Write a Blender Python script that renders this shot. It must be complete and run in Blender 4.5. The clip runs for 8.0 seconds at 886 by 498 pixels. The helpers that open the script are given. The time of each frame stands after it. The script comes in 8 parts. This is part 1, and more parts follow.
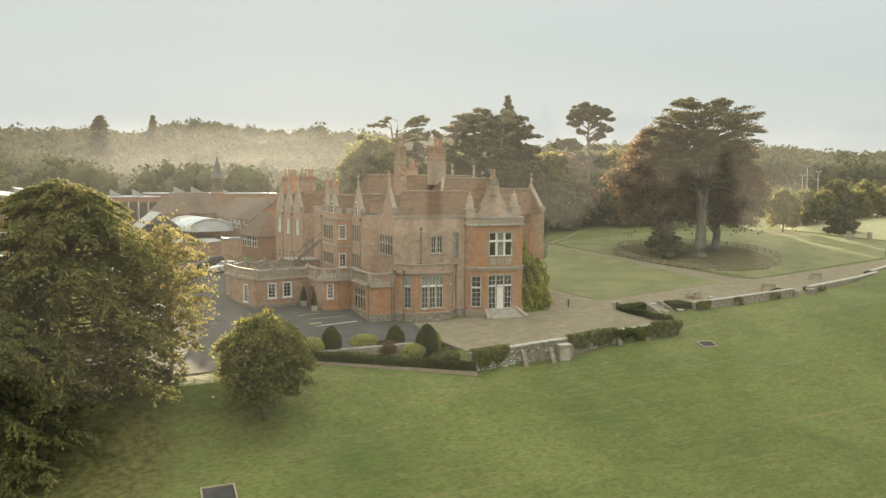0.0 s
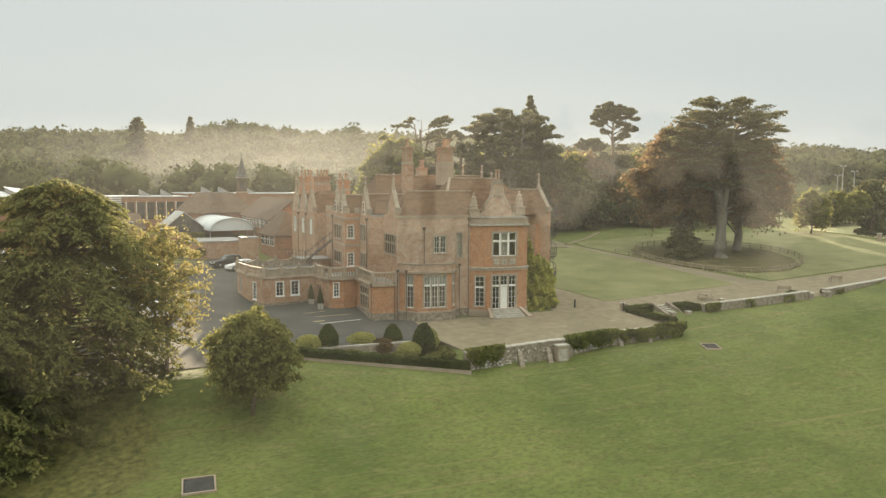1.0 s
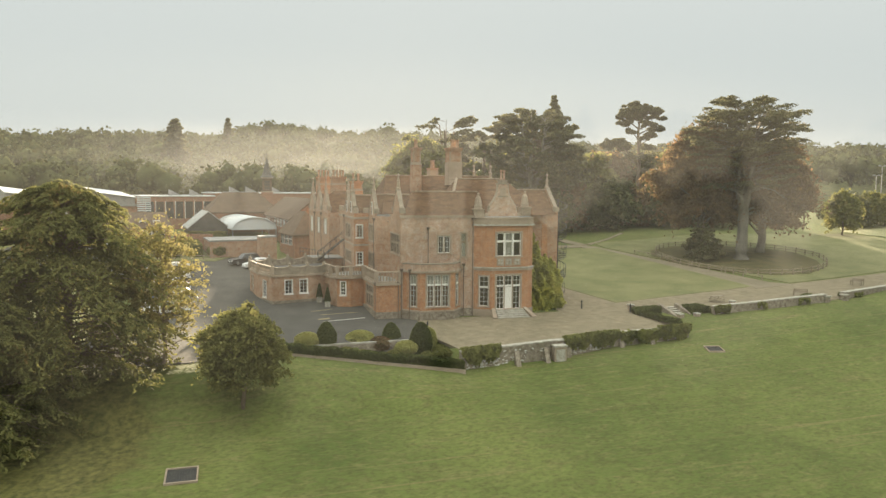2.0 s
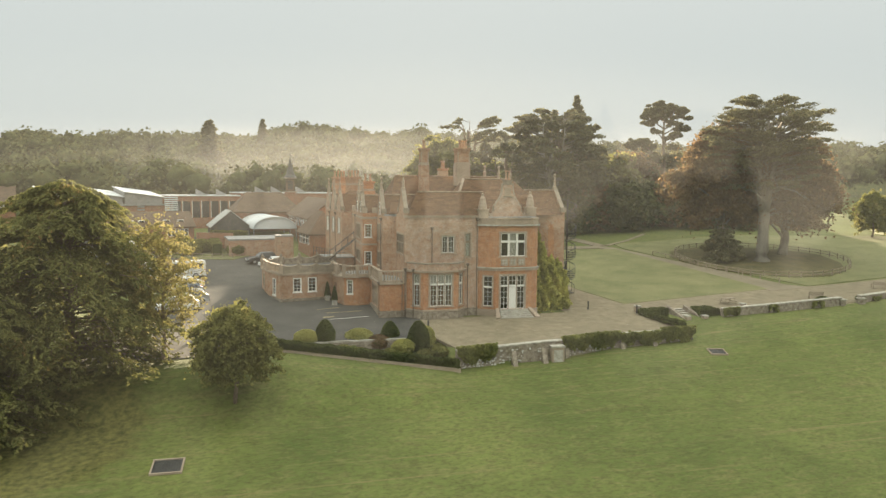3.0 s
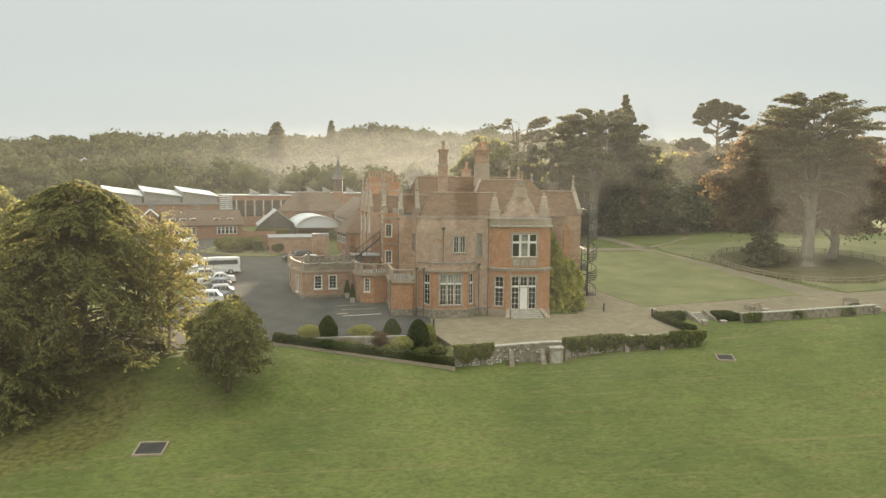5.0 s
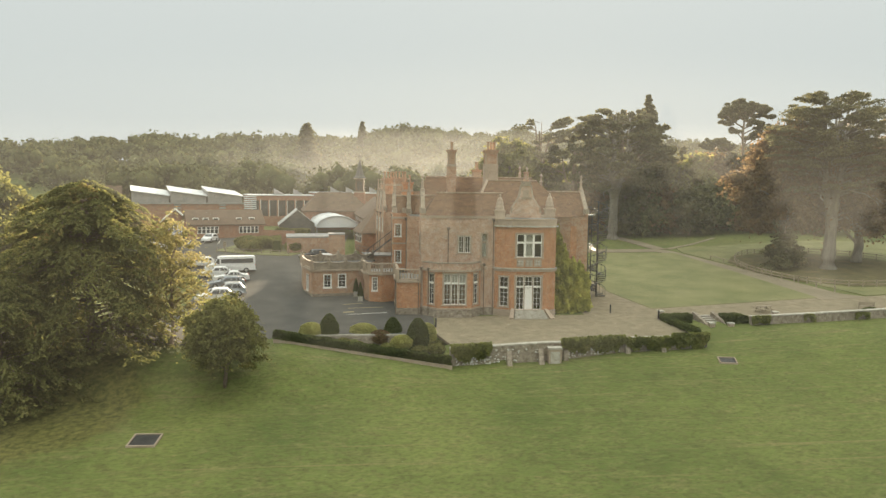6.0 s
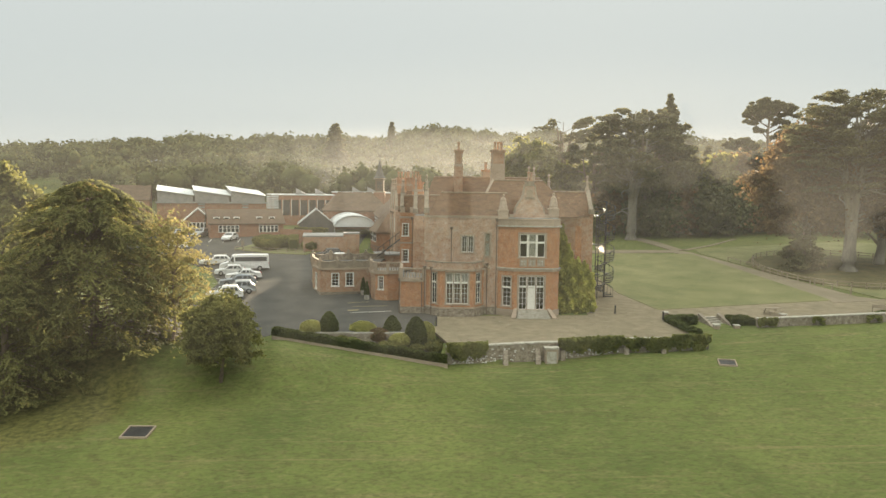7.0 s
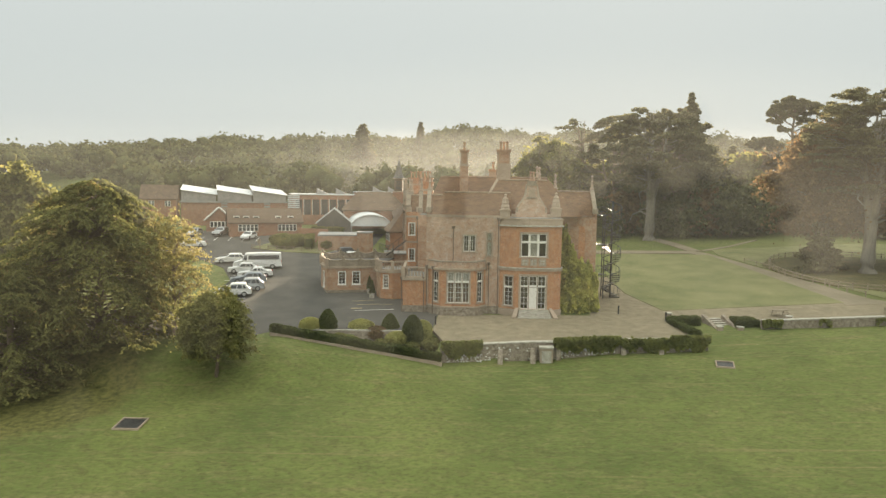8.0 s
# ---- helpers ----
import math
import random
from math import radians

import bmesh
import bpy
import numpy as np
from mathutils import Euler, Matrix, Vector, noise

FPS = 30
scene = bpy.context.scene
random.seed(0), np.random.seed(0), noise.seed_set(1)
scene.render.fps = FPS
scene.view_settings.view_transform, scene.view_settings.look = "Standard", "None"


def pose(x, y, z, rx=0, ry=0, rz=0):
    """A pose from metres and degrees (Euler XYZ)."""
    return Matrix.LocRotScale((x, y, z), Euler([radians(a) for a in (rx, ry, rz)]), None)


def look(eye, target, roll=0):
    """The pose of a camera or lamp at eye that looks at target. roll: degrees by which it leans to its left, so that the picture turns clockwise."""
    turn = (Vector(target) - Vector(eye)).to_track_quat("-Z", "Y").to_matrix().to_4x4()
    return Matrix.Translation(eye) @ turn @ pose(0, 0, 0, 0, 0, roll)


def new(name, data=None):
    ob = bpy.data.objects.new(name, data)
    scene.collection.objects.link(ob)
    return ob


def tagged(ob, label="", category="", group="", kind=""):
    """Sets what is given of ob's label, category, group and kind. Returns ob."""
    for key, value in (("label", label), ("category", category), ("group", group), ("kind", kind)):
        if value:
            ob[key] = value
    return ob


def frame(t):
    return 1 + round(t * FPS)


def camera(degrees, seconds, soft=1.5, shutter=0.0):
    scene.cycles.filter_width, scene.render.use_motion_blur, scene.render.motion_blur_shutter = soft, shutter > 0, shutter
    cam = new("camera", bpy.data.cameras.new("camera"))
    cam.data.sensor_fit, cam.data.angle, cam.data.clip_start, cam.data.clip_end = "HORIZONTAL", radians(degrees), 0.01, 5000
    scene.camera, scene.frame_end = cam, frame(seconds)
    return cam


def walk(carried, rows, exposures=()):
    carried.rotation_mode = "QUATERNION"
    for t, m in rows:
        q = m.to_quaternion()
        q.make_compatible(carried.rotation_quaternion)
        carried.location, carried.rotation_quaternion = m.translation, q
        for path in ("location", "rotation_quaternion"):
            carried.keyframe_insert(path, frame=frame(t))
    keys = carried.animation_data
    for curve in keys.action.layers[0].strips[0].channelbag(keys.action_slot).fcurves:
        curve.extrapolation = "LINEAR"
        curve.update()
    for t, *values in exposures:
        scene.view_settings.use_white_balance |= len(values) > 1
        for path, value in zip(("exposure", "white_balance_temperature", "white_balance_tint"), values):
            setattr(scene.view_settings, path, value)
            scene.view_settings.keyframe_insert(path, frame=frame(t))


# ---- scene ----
cam = camera(63.0, 8.0, soft=1.45)
METRES, EYE, TILT, LEAN, TURN = 30.0, 13.6, 0.0, 0.0, -22.3
ROWS = [
    (0.0, 0.0, 0.0, 0.0, 0.02, -4.81, -0.22),
    (0.5, 0.0662, -0.0092, 0.0006, 1.62, -4.82, -0.24),
    (1.0, 0.1276, -0.0162, 0.0016, 3.13, -4.83, -0.26),
    (1.5, 0.1953, -0.0223, 0.0027, 4.79, -4.84, -0.29),
    (3.0, 0.3864, -0.027, 0.0044, 9.45, -4.85, -0.41),
    (3.5, 0.4514, -0.0253, 0.0057, 11.06, -4.86, -0.45),
    (4.0, 0.5107, -0.0222, 0.007, 12.57, -4.88, -0.48),
    (4.5, 0.5737, -0.0173, 0.0085, 14.19, -4.89, -0.52),
    (6.0, 0.7496, 0.0067, 0.009, 18.64, -4.88, -0.67),
    (6.5, 0.8107, 0.0192, 0.0089, 20.13, -4.88, -0.7),
    (7.0, 0.8678, 0.0326, 0.009, 21.49, -4.9, -0.74),
    (7.5, 0.9304, 0.049, 0.0086, 22.97, -4.91, -0.77),
    (8.0, 0.9891, 0.0664, 0.0082, 24.33, -4.92, -0.8),
]
walk(cam, [(t, pose(-35.6, -71.0, EYE, TILT, LEAN, TURN) @ pose(METRES * x, METRES * y, METRES * z, 90 + pitch, roll, yaw)) for t, x, y, z, yaw, pitch, roll in ROWS], exposures=((0.0, 2.0), (8.0, 2.0)))

# ---- sky, sun ----
SUN_AZ, SUN_EL = 12.5, 10.5
world = bpy.data.worlds.new("world")
scene.world = world
world.use_nodes = True
wn = world.node_tree
wn.nodes.clear()
w_out = wn.nodes.new("ShaderNodeOutputWorld")
w_add = wn.nodes.new("ShaderNodeAddShader")
w_sky = wn.nodes.new("ShaderNodeTexSky")
w_sky.sky_type = "NISHITA"
w_sky.sun_disc = False
w_sky.sun_elevation, w_sky.sun_rotation = radians(SUN_EL), radians(SUN_AZ)
w_sky.dust_density, w_sky.air_density = 0.6, 1.0
w_b1 = wn.nodes.new("ShaderNodeBackground")
w_b1.inputs["Strength"].default_value = 0.0003
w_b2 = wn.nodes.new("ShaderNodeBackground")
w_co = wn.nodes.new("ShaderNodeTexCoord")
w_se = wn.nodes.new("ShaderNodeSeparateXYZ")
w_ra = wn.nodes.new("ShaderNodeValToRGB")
# hazy morning sky, pale at the horizon; unseen part overhead brightened to light the ground
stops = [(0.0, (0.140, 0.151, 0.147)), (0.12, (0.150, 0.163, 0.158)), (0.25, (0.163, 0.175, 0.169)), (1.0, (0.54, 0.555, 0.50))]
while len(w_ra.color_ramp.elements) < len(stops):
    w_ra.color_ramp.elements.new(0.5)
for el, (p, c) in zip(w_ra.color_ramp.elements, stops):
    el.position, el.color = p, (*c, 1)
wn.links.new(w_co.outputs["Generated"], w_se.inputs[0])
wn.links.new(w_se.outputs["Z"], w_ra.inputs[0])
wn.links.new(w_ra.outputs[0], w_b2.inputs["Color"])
wn.links.new(w_sky.outputs[0], w_b1.inputs["Color"])
wn.links.new(w_b1.outputs[0], w_add.inputs[0])
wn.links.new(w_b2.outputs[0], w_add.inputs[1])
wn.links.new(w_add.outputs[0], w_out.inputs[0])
sun = new("sun", bpy.data.lights.new("sun", "SUN"))
sun.data.energy, sun.data.angle, sun.data.color = 5.0, radians(1.0), (1.0, 0.82, 0.58)
sa, se = radians(SUN_AZ), radians(SUN_EL)
sun.matrix_world = look((0, 0, 0), (-math.sin(sa) * math.cos(se), -math.cos(sa) * math.cos(se), -math.sin(se)))


# ---- materials ----
def nodes_of(m):
    m.use_nodes = True
    return m.node_tree, m.node_tree.nodes["Principled BSDF"]


def surface(name, a, b, rough=0.8, big=0.6, fine=14.0, bump=0.3, metal=0.0, c=None, dist=0.02, stretch=(1, 1, 1), spec=0.3):
    """Two colours mixed by broad stains and fine grain, a third for patches, with relief."""
    m = bpy.data.materials.new(name)
    t, bs = nodes_of(m)
    n, k = t.nodes, t.links
    geo = n.new("ShaderNodeNewGeometry")
    mp = n.new("ShaderNodeMapping")
    mp.inputs["Scale"].default_value = stretch
    k.new(geo.outputs["Position"], mp.inputs[0])
    n1, n2 = n.new("ShaderNodeTexNoise"), n.new("ShaderNodeTexNoise")
    n1.inputs["Scale"].default_value, n1.inputs["Detail"].default_value = big, 5
    n2.inputs["Scale"].default_value, n2.inputs["Detail"].default_value = fine, 4
    k.new(mp.outputs[0], n1.inputs[0])
    k.new(mp.outputs[0], n2.inputs[0])
    ad = n.new("ShaderNodeMath")
    ad.operation = "ADD"
    k.new(n1.outputs[0], ad.inputs[0])
    k.new(n2.outputs[0], ad.inputs[1])
    ra = n.new("ShaderNodeValToRGB")
    ra.color_ramp.elements[0].position, ra.color_ramp.elements[0].color = 0.36, (*a, 1)
    ra.color_ramp.elements[1].position, ra.color_ramp.elements[1].color = 0.64, (*b, 1)
    if c:
        e = ra.color_ramp.elements.new(0.72)
        e.color = (*c, 1)
    ha = n.new("ShaderNodeMath")
    ha.operation = "MULTIPLY"
    ha.inputs[1].default_value = 0.5
    k.new(ad.outputs[0], ha.inputs[0])
    k.new(ha.outputs[0], ra.inputs[0])
    k.new(ra.outputs[0], bs.inputs["Base Color"])
    bs.inputs["Roughness"].default_value = rough
    bs.inputs["Metallic"].default_value = metal
    bs.inputs["Specular IOR Level"].default_value = spec
    if bump:
        bu = n.new("ShaderNodeBump")
        bu.inputs["Strength"].default_value, bu.inputs["Distance"].default_value = bump, dist
        k.new(n2.outputs[0], bu.inputs["Height"])
        k.new(bu.outputs[0], bs.inputs["Normal"])
    return m


def bricks(name, a, b, mortar, stain, stain_at=0.58):
    """Brick courses by world place on upright walls, weathered with pale lichen and dark stains."""
    m = bpy.data.materials.new(name)
    t, bs = nodes_of(m)
    n, k = t.nodes, t.links
    geo = n.new("ShaderNodeNewGeometry")
    sep = n.new("ShaderNodeSeparateXYZ")
    k.new(geo.outputs["Position"], sep.inputs[0])
    ad = n.new("ShaderNodeMath")
    ad.operation = "ADD"
    k.new(sep.outputs["X"], ad.inputs[0])
    k.new(sep.outputs["Y"], ad.inputs[1])
    com = n.new("ShaderNodeCombineXYZ")
    k.new(ad.outputs[0], com.inputs["X"])
    k.new(sep.outputs["Z"], com.inputs["Y"])
    br = n.new("ShaderNodeTexBrick")
    br.inputs["Scale"].default_value = 1.0
    br.inputs["Brick Width"].default_value, br.inputs["Row Height"].default_value = 0.225, 0.075
    br.inputs["Mortar Size"].default_value = 0.008
    br.inputs["Color1"].default_value, br.inputs["Color2"].default_value, br.inputs["Mortar"].default_value = (*a, 1), (*b, 1), (*mortar, 1)
    k.new(com.outputs[0], br.inputs[0])
    n1, n2 = n.new("ShaderNodeTexNoise"), n.new("ShaderNodeTexNoise")
    n1.inputs["Scale"].default_value, n1.inputs["Detail"].default_value = 1.7, 10
    n2.inputs["Scale"].default_value, n2.inputs["Detail"].default_value = 5.0, 5
    k.new(geo.outputs["Position"], n1.inputs[0])
    k.new(geo.outputs["Position"], n2.inputs[0])
    r1 = n.new("ShaderNodeValToRGB")
    r1.color_ramp.elements[0].position, r1.color_ramp.elements[1].position = stain_at - 0.2, stain_at + 0.2
    k.new(n1.outputs[0], r1.inputs[0])
    mu = n.new("ShaderNodeMath")
    mu.operation = "MULTIPLY"
    k.new(r1.outputs[0], mu.inputs[0])
    st2 = n.new("ShaderNodeMapRange")
    st2.inputs["From Min"].default_value, st2.inputs["From Max"].default_value = 0.35, 0.62
    st2.inputs["To Min"].default_value, st2.inputs["To Max"].default_value = 0.2, 0.72
    k.new(n2.outputs[0], st2.inputs[0])
    k.new(st2.outputs[0], mu.inputs[1])
    mx = n.new("ShaderNodeMix")
    mx.data_type = "RGBA"
    mx.inputs["B"].default_value = (*stain, 1)
    k.new(mu.outputs[0], mx.inputs["Factor"])
    k.new(br.outputs["Color"], mx.inputs["A"])
    n3 = n.new("ShaderNodeTexNoise")
    n3.inputs["Scale"].default_value, n3.inputs["Detail"].default_value = 6.0, 8
    k.new(geo.outputs["Position"], n3.inputs[0])
    hs = n.new("ShaderNodeHueSaturation")
    mr = n.new("ShaderNodeMapRange")
    mr.inputs["From Min"].default_value, mr.inputs["From Max"].default_value = 0.3, 0.7
    mr.inputs["To Min"].default_value, mr.inputs["To Max"].default_value = 0.8, 1.13
    k.new(n3.outputs[0], mr.inputs[0])
    k.new(mr.outputs[0], hs.inputs["Value"])
    k.new(mx.outputs["Result"], hs.inputs["Color"])
    # soot and damp: darker patches with ragged edges
    n4, r4, m4 = n.new("ShaderNodeTexNoise"), n.new("ShaderNodeValToRGB"), n.new("ShaderNodeMix")
    n4.inputs["Scale"].default_value, n4.inputs["Detail"].default_value, n4.inputs["Roughness"].default_value = 1.3, 10, 0.68
    k.new(geo.outputs["Position"], n4.inputs[0])
    r4.color_ramp.elements[0].position, r4.color_ramp.elements[1].position = 0.46, 0.66
    r4.color_ramp.elements[1].color = (0.38, 0.38, 0.38, 1)
    k.new(n4.outputs[0], r4.inputs[0])
    m4.data_type = "RGBA"
    m4.inputs["B"].default_value = (*[0.55 * q for q in a], 1)
    k.new(r4.outputs[0], m4.inputs["Factor"])
    k.new(hs.outputs[0], m4.inputs["A"])
    k.new(m4.outputs["Result"], bs.inputs["Base Color"])
    bs.inputs["Roughness"].default_value = 0.9
    bs.inputs["Specular IOR Level"].default_value = 0.15
    bu = n.new("ShaderNodeBump")
    bu.inputs["Strength"].default_value, bu.inputs["Distance"].default_value = 0.5, 0.015
    k.new(n2.outputs[0], bu.inputs["Height"])
    k.new(bu.outputs[0], bs.inputs["Normal"])
    return m


def leaf(name, a, b, c=None, through_share=0.45, gloss=0.15):
    """Leaves: each its own shade between a and b, some of them c; light comes through them."""
    m = bpy.data.materials.new(name)
    t, bs = nodes_of(m)
    n, k = t.nodes, t.links
    geo = n.new("ShaderNodeNewGeometry")
    ra = n.new("ShaderNodeValToRGB")
    ra.color_ramp.elements[0].color, ra.color_ramp.elements[1].color = (*a, 1), (*b, 1)
    if c:
        ra.color_ramp.elements[1].position = 0.8
        e = ra.color_ramp.elements.new(0.97)
        e.color = (*c, 1)
    no = n.new("ShaderNodeTexNoise")
    no.inputs["Scale"].default_value, no.inputs["Detail"].default_value = 0.35, 3
    k.new(geo.outputs["Position"], no.inputs[0])
    ad = n.new("ShaderNodeMath")
    ad.operation = "MULTIPLY_ADD"
    ad.inputs[1].default_value = 0.5
    k.new(geo.outputs["Random Per Island"], ad.inputs[0])
    mr = n.new("ShaderNodeMapRange")
    mr.inputs["From Min"].default_value, mr.inputs["From Max"].default_value = 0.3, 0.7
    mr.inputs["To Min"].default_value, mr.inputs["To Max"].default_value = 0.0, 0.5
    k.new(no.outputs[0], mr.inputs[0])
    k.new(mr.outputs[0], ad.inputs[2])
    k.new(ad.outputs[0], ra.inputs[0])
    k.new(ra.outputs[0], bs.inputs["Base Color"])
    bs.inputs["Roughness"].default_value = 0.9 - gloss
    bs.inputs["Specular IOR Level"].default_value = gloss
    tr = n.new("ShaderNodeBsdfTranslucent")
    k.new(ra.outputs[0], tr.inputs["Color"])
    mi = n.new("ShaderNodeMixShader")
    mi.inputs[0].default_value = through_share
    k.new(bs.outputs[0], mi.inputs[1])
    k.new(tr.outputs[0], mi.inputs[2])
    k.new(mi.outputs[0], n["Material Output"].inputs[0])
    return m


def glass(name):
    m = bpy.data.materials.new(name)
    t, bs = nodes_of(m)
    n, k = t.nodes, t.links
    fr, tr, gl, mi = n.new("ShaderNodeFresnel"), n.new("ShaderNodeBsdfTransparent"), n.new("ShaderNodeBsdfGlossy"), n.new("ShaderNodeMixShader")
    fr.inputs[0].default_value = 1.5
    gl.inputs["Roughness"].default_value = 0.03
    tr.inputs[0].default_value = (0.9, 0.9, 0.88, 1)
    k.new(fr.outputs[0], mi.inputs[0])
    k.new(tr.outputs[0], mi.inputs[1])
    k.new(gl.outputs[0], mi.inputs[2])
    k.new(mi.outputs[0], n["Material Output"].inputs[0])
    return m


def grass(name):
    """Rough parkland grass: broad dry and lush patches, mowing streaks, fine tufts."""
    m = bpy.data.materials.new(name)
    t, bs = nodes_of(m)
    n, k = t.nodes, t.links
    geo = n.new("ShaderNodeNewGeometry")

    def layer(scale, detail, stretch=(1, 1, 1), turn=0.0, bend=0.0):
        mp, no = n.new("ShaderNodeMapping"), n.new("ShaderNodeTexNoise")
        mp.vector_type = "TEXTURE"
        mp.inputs["Scale"].default_value = stretch
        mp.inputs["Rotation"].default_value = (0, 0, radians(turn))
        no.inputs["Scale"].default_value, no.inputs["Detail"].default_value = scale, detail
        no.inputs["Roughness"].default_value, no.inputs["Distortion"].default_value = 0.6, bend
        k.new(geo.outputs["Position"], mp.inputs[0])
        k.new(mp.outputs[0], no.inputs[0])
        return no.outputs[0]

    def ramp(src, lo, hi, a, b):
        r = n.new("ShaderNodeValToRGB")
        r.color_ramp.elements[0].position, r.color_ramp.elements[1].position = lo, hi
        r.color_ramp.elements[0].color, r.color_ramp.elements[1].color = (*a, 1), (*b, 1)
        k.new(src, r.inputs[0])
        return r.outputs[0]

    def mix(f, a, b):
        x = n.new("ShaderNodeMix")
        x.data_type = "RGBA"
        k.new(f, x.inputs["Factor"])
        k.new(a, x.inputs["A"])
        k.new(b, x.inputs["B"])
        return x.outputs["Result"]

    green = ramp(layer(0.09, 8), 0.35, 0.65, (0.085, 0.112, 0.028), (0.153, 0.177, 0.049))
    dry = ramp(layer(2.4, 5), 0.3, 0.7, (0.15, 0.128, 0.055), (0.25, 0.20, 0.095))
    streak = ramp(layer(1.0, 12, (1.3, 0.55, 1), -7, 0.8), 0.52, 0.70, (0, 0, 0), (0.6, 0.6, 0.6))
    tuft = ramp(layer(1.0, 12, (0.42, 0.26, 1), 14), 0.46, 0.62, (0, 0, 0), (0.6, 0.6, 0.6))
    mottle = ramp(layer(1.0, 10, (1.5, 0.85, 1), -20, 1.6), 0.46, 0.66, (0, 0, 0), (0.5, 0.5, 0.5))
    wisp = ramp(layer(1.0, 9, (1.9, 0.8, 1), 12, 2.2), 0.52, 0.68, (0, 0, 0), (0.42, 0.42, 0.42))
    swath = ramp(layer(1.0, 6, (26.0, 0.40, 1), 2), 0.60, 0.68, (0, 0, 0), (0.55, 0.55, 0.55))
    bare = ramp(layer(1.0, 10, (7.0, 1.3, 1), 5), 0.56, 0.74, (0, 0, 0), (0.7, 0.7, 0.7))
    both = mix(streak, green, dry)
    both = mix(bare, both, dry)
    dark = ramp(layer(5.0, 6), 0.25, 0.75, (0.045, 0.056, 0.016), (0.115, 0.112, 0.036))
    both = mix(tuft, both, dark)
    both = mix(mottle, both, dark)
    pale = ramp(layer(3.0, 6), 0.3, 0.7, (0.14, 0.157, 0.049), (0.232, 0.232, 0.083))
    both = mix(wisp, both, pale)
    both = mix(swath, both, dry)
    # dry grass and fallen leaves by the big trees, tinted for the sunlit strip
    ds, am, ny = n.new("ShaderNodeVectorMath"), n.new("ShaderNodeMath"), layer(0.35, 8)
    ds.operation = "DISTANCE"
    ds.inputs[1].default_value = (-46.0, -23.0, -3.0)
    k.new(geo.outputs["Position"], ds.inputs[0])
    am.operation = "MULTIPLY_ADD"
    am.inputs[1].default_value = 7.0
    k.new(ny, am.inputs[0])
    k.new(ds.outputs["Value"], am.inputs[2])
    near = n.new("ShaderNodeMapRange")
    near.interpolation_type = "SMOOTHSTEP"
    near.inputs["From Min"].default_value, near.inputs["From Max"].default_value = 13.5, 16.0
    near.inputs["To Min"].default_value, near.inputs["To Max"].default_value = 0.85, 0.0
    k.new(am.outputs[0], near.inputs[0])
    strewn_lit = ramp(layer(2.2, 8), 0.36, 0.66, (0.058, 0.06, 0.018), (0.17, 0.15, 0.048))
    both = mix(near.outputs[0], both, strewn_lit)
    k.new(both, bs.inputs["Base Color"])
    bs.inputs["Roughness"].default_value, bs.inputs["Specular IOR Level"].default_value = 0.9, 0.2
    bu = n.new("ShaderNodeBump")
    bu.inputs["Strength"].default_value, bu.inputs["Distance"].default_value = 0.9, 0.12
    k.new(layer(3.5, 7, (1.6, 1, 1), 4), bu.inputs["Height"])
    k.new(bu.outputs[0], bs.inputs["Normal"])
    return m


M_GRASS = grass("grass")
M_LAWN = surface("mown_lawn", (0.115, 0.125, 0.045), (0.205, 0.195, 0.085), 0.9, 0.28, 6.0, 0.6, c=(0.29, 0.25, 0.125), dist=0.04)
# fallen leaves; the bright orange share also paints in sun dapples
M_LITTER = surface("dappled_litter", (0.065, 0.062, 0.025), (0.14, 0.115, 0.045), 0.95, 0.5, 6.0, 0.8, c=(0.36, 0.24, 0.09), dist=0.06)
M_ASPH = surface("asphalt", (0.070, 0.067, 0.060), (0.108, 0.102, 0.091), 0.9, 0.3, 40.0, 0.2, c=(0.13, 0.127, 0.12), dist=0.01, spec=0.06)
M_GRAVEL = surface("gravel", (0.175, 0.148, 0.098), (0.28, 0.235, 0.16), 0.95, 1.1, 16.0, 0.8, c=(0.37, 0.32, 0.23), dist=0.05, spec=0.08)
M_PATH = surface("path_gravel", (0.165, 0.138, 0.09), (0.245, 0.205, 0.14), 0.95, 0.3, 30.0, 0.4, dist=0.015)
M_FIELD = surface("dry_field", (0.33, 0.31, 0.16), (0.46, 0.43, 0.24), 0.95, 0.05, 2.0, 0.3, dist=0.03)
M_BRICK = bricks("old_brick", (0.33, 0.165, 0.092), (0.43, 0.24, 0.14), (0.40, 0.31, 0.22), (0.46, 0.385, 0.30), 0.51)
M_BRICK_RED = bricks("red_brick", (0.41, 0.18, 0.085), (0.50, 0.245, 0.122), (0.44, 0.31, 0.205), (0.44, 0.32, 0.23), 0.64)
M_BRICK_PALE = bricks("weathered_brick", (0.38, 0.205, 0.125), (0.46, 0.265, 0.165), (0.43, 0.35, 0.26), (0.50, 0.45, 0.38), 0.45)
M_BRICK_FAR = bricks("modern_brick", (0.27, 0.125, 0.07), (0.35, 0.175, 0.10), (0.3, 0.23, 0.17), (0.3, 0.2, 0.15), 0.7)
M_STONE = surface("weathered_stone", (0.29, 0.225, 0.165), (0.41, 0.335, 0.255), 0.9, 0.9, 9.0, 0.4, c=(0.50, 0.44, 0.35))
M_COPE = surface("sooty_stone", (0.20, 0.165, 0.12), (0.32, 0.27, 0.205), 0.9, 1.6, 9.0, 0.4, c=(0.44, 0.40, 0.32))
M_STONE_PALE = surface("pale_stone", (0.27, 0.25, 0.20), (0.52, 0.49, 0.42), 0.9, 2.4, 10.0, 0.4, c=(0.62, 0.60, 0.54))
